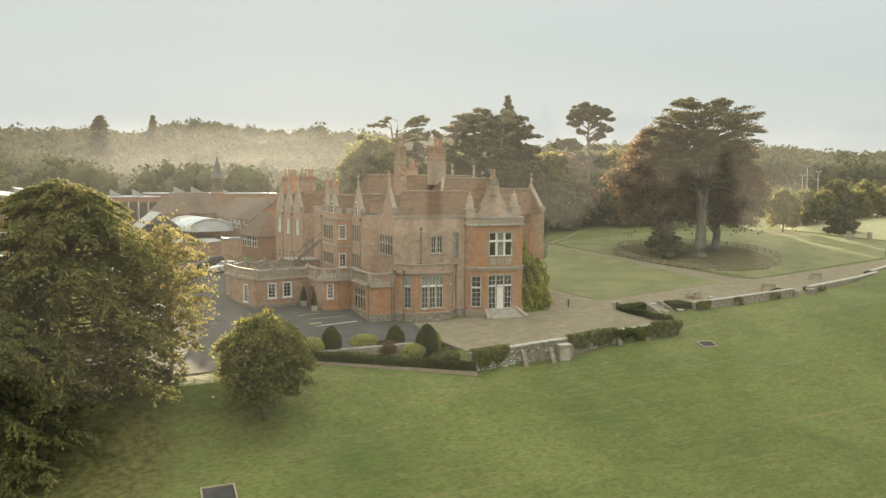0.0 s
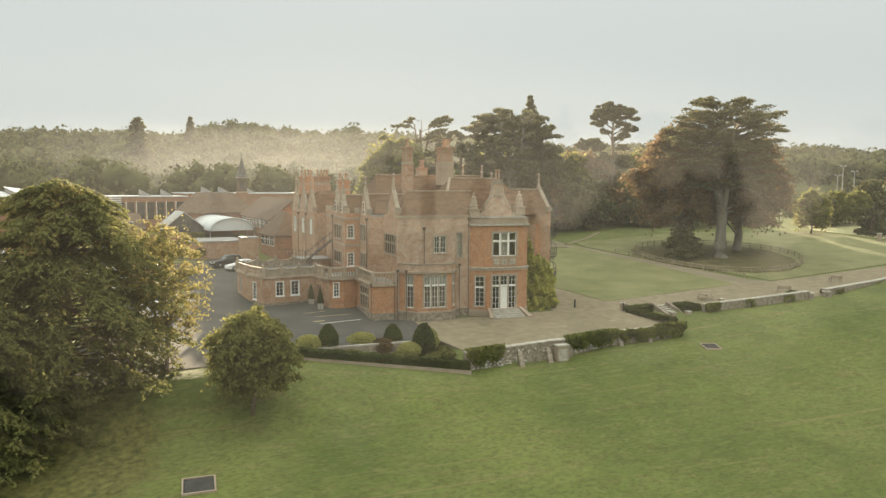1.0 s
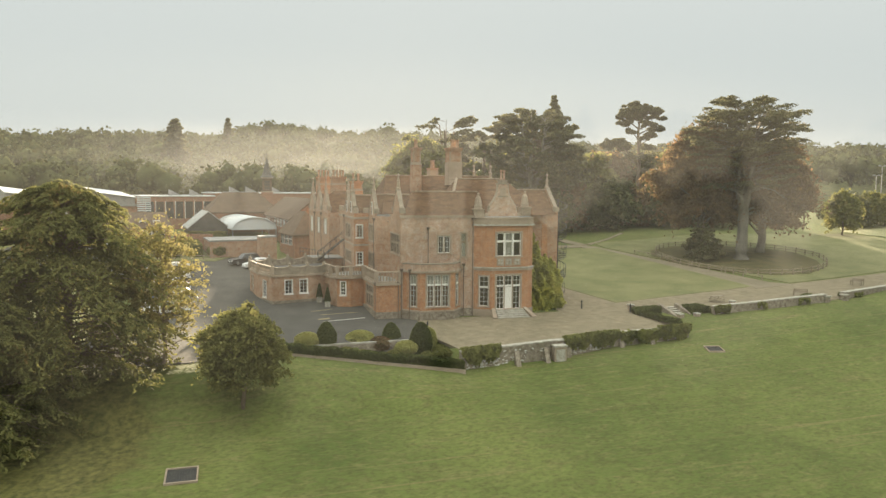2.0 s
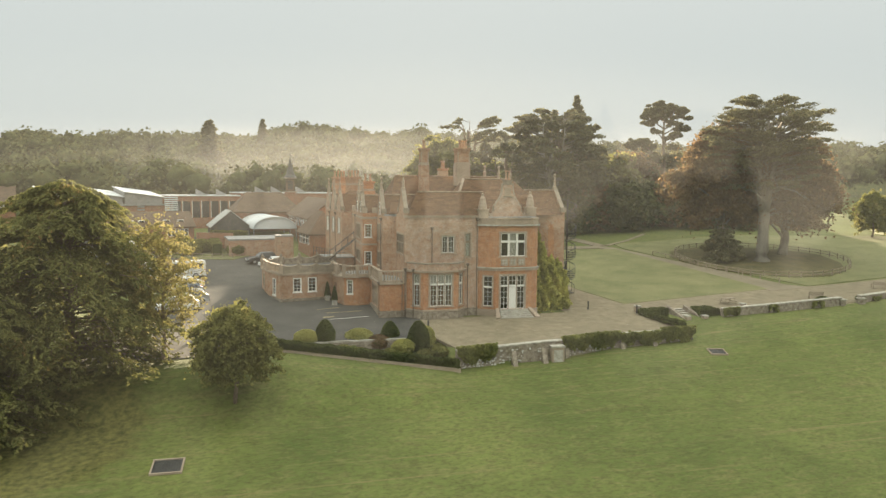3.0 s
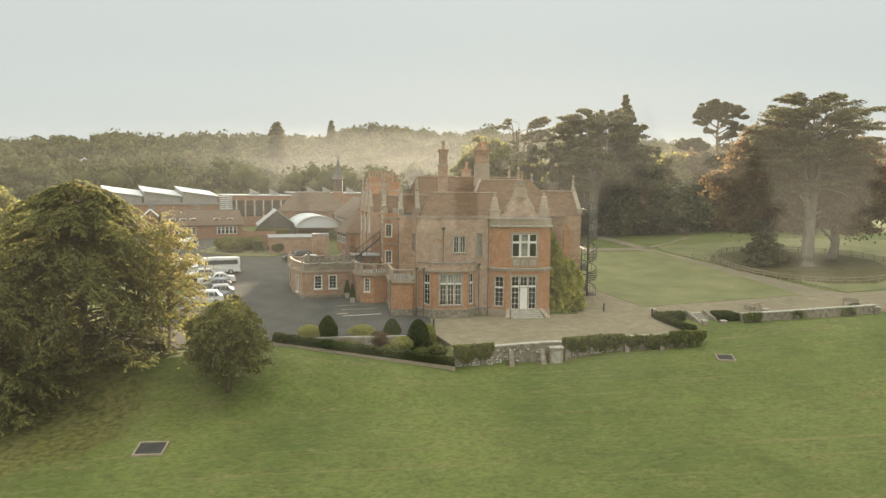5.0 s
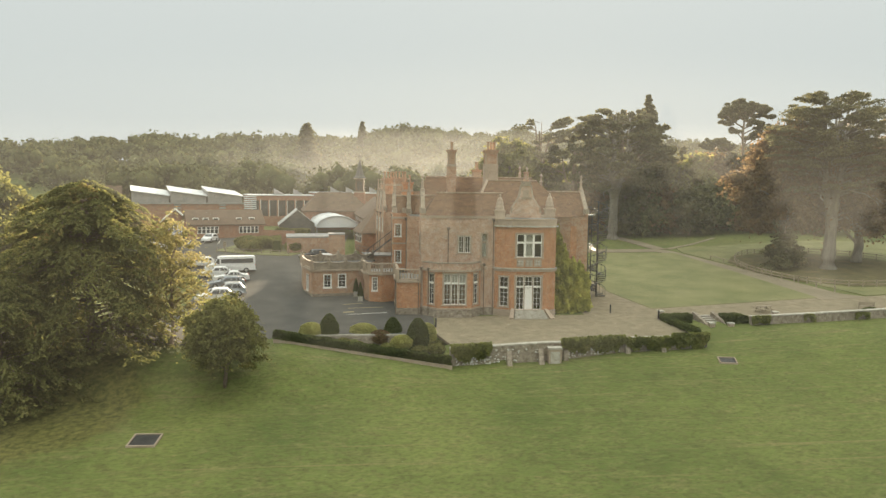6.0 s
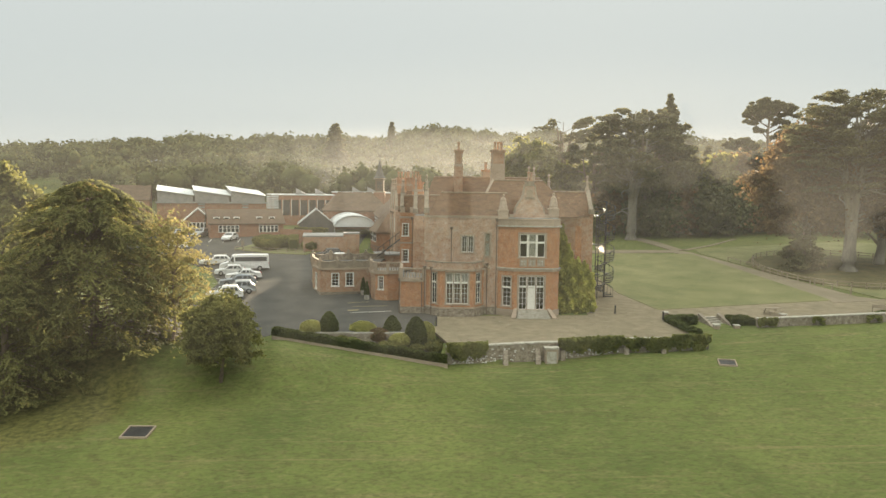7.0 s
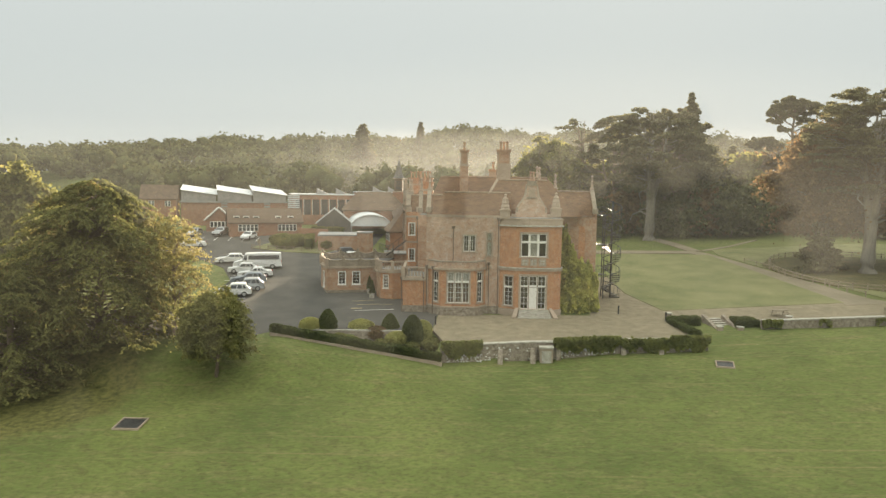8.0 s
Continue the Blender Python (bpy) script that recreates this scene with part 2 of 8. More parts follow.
M_RUBBLE = surface("rubble_stone", (0.15, 0.12, 0.085), (0.36, 0.31, 0.245), 0.95, 2.6, 9.0, 0.8, c=(0.60, 0.57, 0.50), dist=0.05)
M_FLINT = surface("flint", (0.42, 0.40, 0.36), (0.68, 0.66, 0.61), 0.8, 3.0, 12.0, 0.4)
M_TILE = surface("clay_tiles", (0.075, 0.043, 0.024), (0.175, 0.098, 0.05), 0.9, 1.3, 9.0, 0.9, c=(0.38, 0.31, 0.21), dist=0.06, stretch=(1, 1, 2.2))
M_RIDGE = surface("lichened_ridge", (0.19, 0.13, 0.085), (0.36, 0.29, 0.21), 0.9, 2.5, 12.0, 0.5, c=(0.58, 0.54, 0.45))
M_PIPE = surface("brown_iron", (0.13, 0.098, 0.072), (0.19, 0.145, 0.11), 0.7, 2.0, 14.0, 0.1)
M_TILE_FAR = surface("brown_tiles", (0.085, 0.06, 0.04), (0.145, 0.098, 0.064), 0.9, 0.9, 7.0, 0.5)
M_SLATE = surface("dark_slate", (0.06, 0.058, 0.055), (0.105, 0.10, 0.09), 0.7, 1.0, 8.0, 0.3)
M_LEAD = surface("roof_lead", (0.20, 0.20, 0.19), (0.30, 0.29, 0.27), 0.6, 0.8, 6.0, 0.2)
M_SHEET = surface("pale_roof_sheet", (0.52, 0.54, 0.54), (0.64, 0.66, 0.66), 0.45, 0.4, 6.0, 0.05)
M_SHEET_GREY = surface("grey_roof_sheet", (0.30, 0.30, 0.28), (0.42, 0.42, 0.40), 0.6, 0.8, 6.0, 0.1)
M_WHITE = surface("white_paint", (0.72, 0.70, 0.64), (0.82, 0.80, 0.75), 0.5, 1.5, 12.0, 0.05)
# cloth of drawn blinds, used on the west side for reflected sky too
M_BACKING = surface("blind_and_sky", (0.55, 0.53, 0.48), (0.66, 0.64, 0.58), 0.9, 1.0, 8.0, 0.05)
M_IRON = surface("dark_iron", (0.025, 0.024, 0.022), (0.05, 0.046, 0.042), 0.5, 2.0, 14.0, 0.1, spec=0.5)
M_ROOM = surface("dim_plaster", (0.22, 0.19, 0.15), (0.28, 0.24, 0.19), 0.9, 0.5, 5.0, 0.05)
M_WOOD = surface("grey_wood", (0.20, 0.16, 0.11), (0.31, 0.26, 0.19), 0.85, 1.5, 18.0, 0.3, stretch=(1, 1, 4))
M_BARK = surface("bark", (0.14, 0.105, 0.075), (0.26, 0.20, 0.15), 0.95, 1.2, 8.0, 0.9, dist=0.06, stretch=(2, 2, 0.5))
M_BARK_PALE = surface("pale_bark", (0.17, 0.155, 0.125), (0.28, 0.255, 0.21), 0.95, 1.2, 8.0, 0.9, dist=0.06, stretch=(2, 2, 0.5))
M_SOIL = surface("soil_bed", (0.10, 0.085, 0.05), (0.17, 0.15, 0.08), 0.95, 0.7, 6.0, 0.7, c=(0.12, 0.15, 0.05), dist=0.05)
M_GLASS = glass("window_glass")
L_DARK = leaf("hedge_leaf", (0.055, 0.068, 0.02), (0.135, 0.15, 0.045))
L_GREEN = leaf("green_leaf", (0.0978, 0.106, 0.0345), (0.253, 0.241, 0.0805), (0.345, 0.276, 0.103), 0.5)
L_LIME = leaf("lime_leaf", (0.114, 0.122, 0.0396), (0.3, 0.282, 0.096), (0.408, 0.324, 0.12), 0.5)
L_GOLD = leaf("golden_leaf", (0.165, 0.15, 0.052), (0.33, 0.285, 0.105), (0.37, 0.26, 0.10), 0.45)
L_PLUME = leaf("feathery_leaf", (0.083, 0.095, 0.031), (0.24, 0.228, 0.077), (0.38, 0.24, 0.09), 0.5)
L_BELT = leaf("belt_leaf", (0.12, 0.125, 0.042), (0.25, 0.235, 0.085), None, 0.5)
L_YELLOW = leaf("variegated_leaf", (0.28, 0.28, 0.085), (0.54, 0.50, 0.19))
L_CEDAR = leaf("cedar_needle", (0.0945, 0.0945, 0.0486), (0.203, 0.189, 0.0972), (0.297, 0.209, 0.101), 0.4)
L_COPPER = leaf("copper_leaf", (0.111, 0.0806, 0.0442), (0.221, 0.146, 0.0728), (0.351, 0.176, 0.078))
L_FIR = leaf("fir_needle", (0.0938, 0.0925, 0.0475), (0.188, 0.175, 0.0875), None, 0.4)
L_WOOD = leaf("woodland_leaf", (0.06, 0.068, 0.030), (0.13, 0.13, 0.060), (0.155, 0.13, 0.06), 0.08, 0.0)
# darker copy of the woodland leaf, painting the dim inside of the crowns
L_CANOPY = leaf("canopy_core", (0.045, 0.052, 0.022), (0.105, 0.108, 0.048), (0.125, 0.11, 0.048), 0.02, 0.0)
L_IVY = leaf("creeper_leaf", (0.224, 0.237, 0.0568), (0.552, 0.523, 0.142), (0.688, 0.598, 0.179))


# ---- mesh helpers ----
def part(name, bm, material, parent=None, label="", smooth=False):
    me = bpy.data.meshes.new(name)
    if isinstance(bm, bmesh.types.BMesh):
        bmesh.ops.recalc_face_normals(bm, faces=bm.faces)
        bm.to_mesh(me)
        bm.free()
    else:
        me = bm
    me.materials.append(material)
    if smooth:
        me.polygons.foreach_set("use_smooth", [True] * len(me.polygons))
    ob = new(name, me)
    if parent:
        ob.parent = parent
        base = Matrix.Identity(4)
        up = parent
        while up:
            base = up.matrix_basis @ base if not up.parent else up.matrix_parent_inverse @ up.matrix_basis @ base
            up = up.parent
        ob.matrix_parent_inverse = base.inverted()
    if label:
        tagged(ob, label)
    return ob


def thing(name, x, y, z, label, category, group="", kind=""):
    ob = new(name)
    ob.empty_display_size = 0.3
    ob.matrix_basis = pose(x, y, z)
    return tagged(ob, label, category, group, kind)


def BM():
    return bmesh.new()


def box(bm, x0, x1, y0, y1, z0, z1, m=None):
    v = [bm.verts.new((x, y, z)) for z in (z0, z1) for x, y in ((x0, y0), (x1, y0), (x1, y1), (x0, y1))]
    for f in ((0, 3, 2, 1), (4, 5, 6, 7), (0, 1, 5, 4), (1, 2, 6, 5), (2, 3, 7, 6), (3, 0, 4, 7)):
        bm.faces.new([v[i] for i in f])
    if m is not None:
        for q in v:
            q.co = m @ q.co
    return v


def prism(bm, poly, z0, z1, m=None):
    n = len(poly)
    zz0 = z0 if callable(z0) else (lambda x, y: z0)
    zz1 = z1 if callable(z1) else (lambda x, y: z1)
    a = [bm.verts.new((x, y, zz0(x, y))) for x, y in poly]
    b = [bm.verts.new((x, y, zz1(x, y))) for x, y in poly]
    bm.faces.new(a[::-1])
    bm.faces.new(b)
    for i in range(n):
        bm.faces.new((a[i], a[(i + 1) % n], b[(i + 1) % n], b[i]))
    if m is not None:
        for q in a + b:
            q.co = m @ q.co


def tube(bm, pts, radii, n=8):
    """A tapered tube along the points."""
    rings = []
    for i, p in enumerate(pts):
        p = Vector(p)
        d = Vector(pts[min(i + 1, len(pts) - 1)]) - Vector(pts[max(i - 1, 0)])
        q = d.normalized().to_track_quat("Z", "Y")
        rings.append([bm.verts.new(p + q @ Vector((radii[i] * math.cos(2 * math.pi * k / n), radii[i] * math.sin(2 * math.pi * k / n), 0))) for k in range(n)])
    for a, b in zip(rings, rings[1:]):
        for k in range(n):
            bm.faces.new((a[k], a[(k + 1) % n], b[(k + 1) % n], b[k]))
    bm.faces.new(rings[0][::-1])
    bm.faces.new(rings[-1])


def lathe(bm, profile, x, y, n=10):
    """A turned shape: (radius, height) pairs round the upright at x, y."""
    tube(bm, [(x, y, z) for r, z in profile], [max(r, 0.004) for r, z in profile], n)


def along(p0, p1):
    """Frame with x along p0 to p1 in plan, y to the inside (left of the way), z up."""
    d = Vector((p1[0] - p0[0], p1[1] - p0[1], 0))
    return Matrix.Translation((p0[0], p0[1], 0)) @ Matrix.Rotation(math.atan2(d.y, d.x), 4, "Z"), d.length


def quads(name, c, u, v, material, parent=None, label=""):
    """Many separate four-sided leaves: centres c, half axes u and v (arrays n x 3)."""
    n = len(c)
    co = np.stack([c - u - v, c + u - v, c + u + v, c - u + v], 1).reshape(-1, 3)
    me = bpy.data.meshes.new(name)
    me.vertices.add(4 * n)
    me.vertices.foreach_set("co", co.astype(np.float32).ravel())
    me.loops.add(4 * n)
    me.loops.foreach_set("vertex_index", np.arange(4 * n, dtype=np.int32))
    me.polygons.add(n)
    me.polygons.foreach_set("loop_start", np.arange(0, 4 * n, 4, dtype=np.int32))
    me.update(calc_edges=True)
    return part(name, me, material, parent, label)


def unit(a):
    return a / np.maximum(np.linalg.norm(a, axis=1, keepdims=True), 1e-6)


def leaf_axes(rng, n, size, normal=None, flat=0.0):
    """Random half axes of leaves; normal: the way they tend to face."""
    d = unit(rng.normal(size=(n, 3)))
    if normal is not None:
        d = unit(d * (1 - flat) + normal * flat)
    h = unit(np.cross(d, unit(rng.normal(size=(n, 3)))))
    w = np.cross(d, h)
    s = size * rng.uniform(0.6, 1.35, size=(n, 1))
    return h * s, w * s * 0.7


def clumps(rng, centres, radii, count, size, squash=(1, 1, 1), flat=0.25, shell=0.55):
    """Leaves gathered round clump centres, most of them near the clump's skin."""
    i = rng.choice(len(centres), size=count, p=radii ** 2 / np.sum(radii ** 2))
    d = unit(rng.normal(size=(count, 3)))
    r = (shell + (1 - shell) * rng.random((count, 1)) ** 0.5) * radii[i][:, None]
    c = centres[i] + d * r * np.array(squash)
    u, v = leaf_axes(rng, count, size, unit(d + np.array((0, 0, 0.4))), flat)
    return c, u, v


# ---- lie of the land ----
def ease(a, b, v):
    u = min(1.0, max(0.0, (v - a) / (b - a)))
    return u * u * (3 - 2 * u)


def field_z(x, y):
    z = -2.5 + 0.115 * (max(y, -75) + 15) + 0.046 * max(0, min(x, 70) - 12) * ease(-30, -8, y) + 0.33 * ease(-3, 8, x) * ease(-30, -12, y)
    if x < -9.7:
        h = min(-0.25, -2.47 + 0.15 * (-9.7 - x))
        if h > z:
            z += (h - z) * ease(-24, -14.6, y)
    return z


# crest of the wooded hills: compass bearing, height above the park
RIDGE = [(-180, 14), (-60, 14), (-36, 13.5), (-26, 19), (-20, 23), (-12, 25.5), (-4.5, 25.5), (-1, 32), (2, 32.5), (5.5, 28.5), (9, 30), (14, 26), (29, 19), (46, 16.5), (52, 12), (58, 9), (180, 9)]


def upper_z(x, y):
    """The level above the retaining walls: terrace, drive, lawns, then the wooded rise."""
    z = -0.3 + 0.075 * min(max(0, y), 70) + 0.028 * max(0, min(x, 120) - 15)
    if y < -2 and -12 < x < 16:
        z -= (0.04 + 0.02 * ease(0, -8, x)) * (-y - 2)
    r = math.hypot(x + 10, y + 40)
    az = math.degrees(math.atan2(x + 10, y + 40))
    k = max(i for i in range(len(RIDGE) - 1) if RIDGE[i][0] <= max(az, RIDGE[0][0]))
    (a0, h0), (a1, h1) = RIDGE[k], RIDGE[k + 1]
    return z + (h0 + (h1 - h0) * ease(a0, a1, az)) * ease(170, 430, r)


WALL_LINE = [(-60.0, -15.8), (-27.0, -14.6), (-25.5, -11.6), (-13.4, -11.3), (-11.2, -9.0), (-10.2, -9.2), (-9.7, -14.4), (-5.5, -14.0), (0.5, -13.3), (7.0, -11.9), (12.4, -11.3), (15.8, -11.0), (15.95, -3.4), (18.2, -2.6), (20.0, -2.4), (23.5, -4.9), (39.2, -4.6), (42.0, -4.4), (60.7, 0.3), (90.0, 9.0), (160.0, 26.0)]


def edge_y(x):
    for (x0, y0), (x1, y1) in zip(WALL_LINE, WALL_LINE[1:]):
        if x0 <= x <= x1:
            return y0 + (y1 - y0) * (x - x0) / max(x1 - x0, 1e-6)
    return WALL_LINE[0][1] if x < 0 else WALL_LINE[-1][1]


def bed_z(x, y):
    """The sunken bed between the drive and the hedge."""
    return -0.6 - 0.08 * (x + 25.5)


def hedge_y(x):
    return -14.5 - 0.057 * (x + 25.5)


def ground_z(x, y):
    e = edge_y(x)
    if -25.5 < x < -9.7 and hedge_y(x) + 0.7 < y < e + 0.5:
        return bed_z(x, y)
    if y > e + 0.62:
        return upper_z(x, y)
    f = field_z(x, y)
    if x < -26 or x > 62:
        u = upper_z(x, y)
        k = ease(e - 8, e + 0.3, y) if x < -26 else ease(e - 10, e + 0.3, y)
        k *= ease(-26, -30, x) if x < 0 else ease(62, 70, x)
        return f + (u - f) * k
    return f


def spread(lo, hi, step, far, grow=1.25):
    """Even steps from lo to hi, then ever wider ones out to far."""
    core = list(np.arange(lo, hi + 1e-6, step))
    s, up, a = step, [], hi
    while a < far:
        s *= grow
        a += s
        up.append(a)
    s, dn, a = step, [], lo
    while a > -far:
        s *= grow
        a -= s
        dn.append(a)
    return dn[::-1] + core + up


gx, gy = spread(-48, 66, 0.8, 2500), spread(-46, 12, 0.8, 2500)
# the wooded hills need steps of at most 25 m
gy = sorted(set(gy) | set(np.arange(20, 640, 20.0)))
gx = sorted(set(gx) | set(np.arange(-600, 600, 22.0)))
gv = [(x, y, ground_z(x, y) + 0.02 * noise.noise((x * 0.3, y * 0.3, 0))) for y in gy for x in gx]
nx_ = len(gx)
gf = [(j * nx_ + i, j * nx_ + i + 1, (j + 1) * nx_ + i + 1, (j + 1) * nx_ + i) for j in range(len(gy) - 1) for i in range(nx_ - 1)]
g_me = bpy.data.meshes.new("ground")
g_me.from_pydata(gv, [], gf)
tagged(part("ground", g_me, M_GRASS, smooth=True), "rough grass parkland sloping up to the terrace", "grass", kind="structure")


def sheet(name, poly, material, label, category, z=upper_z, lift=0.05, step=1.5, thick=0.25):
    """A surface laid on the land: the outline cut into strips and draped, with a skirt down into the soil."""
    bm = BM()
    bm.faces.new([bm.verts.new((x, y, 0)) for x, y in poly])
    xs, ys = [p[0] for p in poly], [p[1] for p in poly]
    for lo, hi, nrm in ((min(xs), max(xs), (1, 0, 0)), (min(ys), max(ys), (0, 1, 0))):
        st = max(step, (hi - lo) / 45)
        k = lo + st
        while k < hi:
            bmesh.ops.bisect_plane(bm, geom=bm.verts[:] + bm.edges[:] + bm.faces[:], plane_co=(k if nrm[0] else 0, k if nrm[1] else 0, 0), plane_no=nrm)
            k += st
    rim = [e for e in bm.edges if e.is_boundary]
    got = bmesh.ops.extrude_edge_only(bm, edges=rim)["geom"]
    low = {v for v in got if isinstance(v, bmesh.types.BMVert)}
    for v in bm.verts:
        v.co.z = z(v.co.x, v.co.y) + (lift - thick if v in low else lift)
    return tagged(part(name, bm, material), label, category, kind="structure")


# drive, terrace, paths, lawns
sheet("drive", [(-60, -14.6), (-34, -15.2), (-27.2, -14.2), (-25.3, -10.9), (-13.2, -10.6), (-10.9, -8.2), (-10.6, -1.5), (-11.5, 1), (-14, 12), (-19, 28), (-24, 33), (-24, 62), (-62, 62), (-66, 45), (-53, 33.5), (-49.8, 31.3), (-43.2, 23.9), (-39.2, 15), (-38.6, 2), (-44, -7.5), (-60, -9.5)], M_ASPH, "worn dark asphalt drive and car park", "driveway", lift=0.06)
sheet("terrace", [(-10.5, -1.5), (-10.8, -8.2), (-9.4, -13.0), (-5.5, -13.5), (0.5, -12.9), (7.0, -11.5), (12.4, -10.9), (15.3, -10.6), (15.5, -5.5), (14.4, -2.2), (23.6, -1.8), (23.7, -4.4), (39.0, -4.2), (42.2, -4.0), (60.7, 0.8), (90, 9.5), (92, 13.0), (77.2, 10.6), (50, 6.6), (42.2, 5.8), (37.2, 6.2), (15.5, 3.2), (13.0, 11.6), (12.7, 22), (6.5, 22), (6.5, -0.2)], M_GRAVEL, "pale compacted gravel terrace in front of the house", "terrace", lift=0.07)
sheet("path", [(36.9, 4.6), (43.6, 5.4), (41.2, 7.6), (33.6, 38.0), (32.6, 41.5), (31, 44.0), (16, 45.5), (6, 46), (6, 43.2), (15, 42.2), (29.8, 41.5), (31.4, 38.5)], M_PATH, "brown gravel garden path between the lawns", "path", lift=0.10)
sheet("path", [(30.2, 43.8), (32.4, 43.8), (31.0, 51.8), (29.2, 58.2), (27.0, 58.0), (28.7, 51.4)], M_PATH, "brown gravel path leading to the tall cedar", "path", lift=0.10)
sheet("path", [(32.4, 44.4), (33.0, 43.8), (39.0, 48.25), (46.2, 55.2), (45.8, 55.7), (38.6, 48.75)], M_PATH, "worn gravel path leading into the trees", "path", lift=0.10)
sheet("lawn", [(15.2, 2.7), (37.2, 5.8), (32.2, 39.8), (18.6, 41.9), (12.4, 22), (12.7, 11.5)], M_LAWN, "flat mown formal lawn with crisp cut edges", "lawn", lift=0.11)
sheet("lawn", [(43.6, 6.3), (50, 7.2), (77.2, 11.6), (94, 23.4), (88, 42), (62, 50), (34.5, 45), (33.8, 40), (36.2, 30)], M_LAWN, "mown lawn round the fenced cedars", "lawn", lift=0.09)
sheet("leaf_bed", [(40.8, 15.0), (45.5, 11.3), (51, 10.8), (56, 13.5), (60, 19), (62, 26), (60, 31), (54, 36), (46, 37.5), (40, 35), (37, 30), (37.4, 22)], M_LITTER, "leaf litter and bare earth under the old cedars", "ground", lift=0.14)
sheet("playing_field", [(96, 24.5), (175, 45), (230, 90), (190, 130), (110, 70), (90, 44)], M_FIELD, "dry pale playing field", "field", lift=0.10)
sheet("grass_island", [(-44.6, 42.2), (-38, 38.6), (-31.8, 37.6), (-29.5, 41), (-31, 52), (-36, 55), (-42, 50)], M_LAWN, "small grass island inside the car park", "lawn", lift=0.14)
sheet("planting_bed", [(-25.3, -14.0), (-25.2, -11.2), (-13.4, -11.0), (-11.1, -8.7), (-10.0, -8.9), (-9.75, -14.0), (-9.8, -14.9)], M_SOIL, "earth planting bed with low ground cover", "flower bed", z=bed_z, lift=0.06)
# kerb wall between the drive and the bed
for nm, z0_, z1_, mt, lb_ in (("kerb", -0.34, -0.2, M_STONE_PALE, "pale stone kerb along the drive"), ("kerb_wall", -2.2, -0.342, M_RUBBLE, "low retaining wall under the drive kerb")):
    bm = BM()
    for i, (p0, p1) in enumerate((((-25.4, -11.15), (-13.3, -10.9)), ((-13.3, -10.9), (-11.0, -8.5)))):
        m_, ln = along(p0, p1)
        box(bm, 0, ln, -0.1, 0.12, z0_ + 0.003 * i, z1_ - 0.003 * i, m_)
    tagged(part(nm, bm, mt), lb_, "kerb", kind="structure")


# ---- retaining walls ----
def run_wall(bm, pts, top, base, t):
    """An upright wall of thickness t along the points, set to the inside of the line."""
    for p0, p1 in zip(pts, pts[1:]):
        m, ln = along(p0, p1)
        n = max(1, int(ln / 1.2))
        for i in range(n):
            u0, u1 = ln * i / n, ln * (i + 1) / n + 0.02
            a, b = m @ Vector((u0, 0, 0)), m @ Vector((u1, 0, 0))
            v = box(bm, u0, u1, 0, t, 0, 1)
            for k, q in enumerate(v):
                w = a if k % 4 in (0, 3) else b
                x, y = (m @ q.co).xy
                q.co = Vector((x, y, (base if k < 4 else top)(w.x, w.y)))


def retaining(name, pts, rise, label):
    th = thing(name, pts[0][0], pts[0][1], upper_z(*pts[0]) - 1, label, "garden wall", kind="structure")
    bm = BM()
    r0, r1 = rise if isinstance(rise, tuple) else (rise, rise)

    def lift(x):
        return r0 + (r1 - r0) * (x - pts[0][0]) / (pts[-1][0] - pts[0][0])

    run_wall(bm, pts, lambda x, y: upper_z(x, y + 0.8) + lift(x), lambda x, y: field_z(x, y) - 0.6, 0.5)
    part("masonry", bm, M_RUBBLE, th)
    k = random.Random(3)
    for p0, p1 in zip(pts, pts[1:]):
        m, ln = along(p0, p1)
        u = 0.0
        while u < ln - 0.05:
            w = min(k.uniform(0.8, 1.3), ln - u)
            bm = BM()
            a = m @ Vector((u + w / 2, 0.25, 0))
            zt = upper_z(a.x, a.y + 0.8) + lift(a.x) + 0.004
            sl = (upper_z(*(m @ Vector((u + w, 0.25, 0))).xy) - upper_z(*(m @ Vector((u, 0.25, 0))).xy)) / w
            box(bm, u + 0.012, u + w - 0.012, -0.07 + k.uniform(-0.015, 0.015), 0.57, 0, 0.11 + k.uniform(0, 0.02))
            for v in bm.verts:
                v.co.z += zt + sl * (v.co.x - u - w / 2)
                v.co = m @ v.co
            bmesh.ops.bevel(bm, geom=bm.edges[:], offset=0.015, segments=1, affect="EDGES")
            part("coping_stone", bm, M_STONE_PALE, th)
            u += w
    return th


retaining("terrace_wall", [(-9.7, -14.5), (-5.5, -13.9), (0.5, -13.3), (7.0, -11.9), (12.4, -11.3), (15.9, -11.0)], 0.12, "old rubble and flint retaining wall with pale coping")
retaining("terrace_wall", [(23.4, -5.0), (31, -4.95), (39.2, -4.7)], (0.42, 0.78), "lichened rubble garden wall with pale coping")
retaining("terrace_wall", [(42.0, -4.5), (52, -2.2), (60.7, 0.2)], 0.8, "lichened rubble garden wall with pale coping")
retaining("terrace_wall", [(60.9, 1.4), (75, 5.6), (92, 9.8)], 0.7, "lichened rubble garden wall with pale coping")


# ---- the manor house ----
house = thing("manor_house", 0, 6, -0.4, "Victorian red-brick manor house with stone dressings and steep clay-tiled roofs", "house")


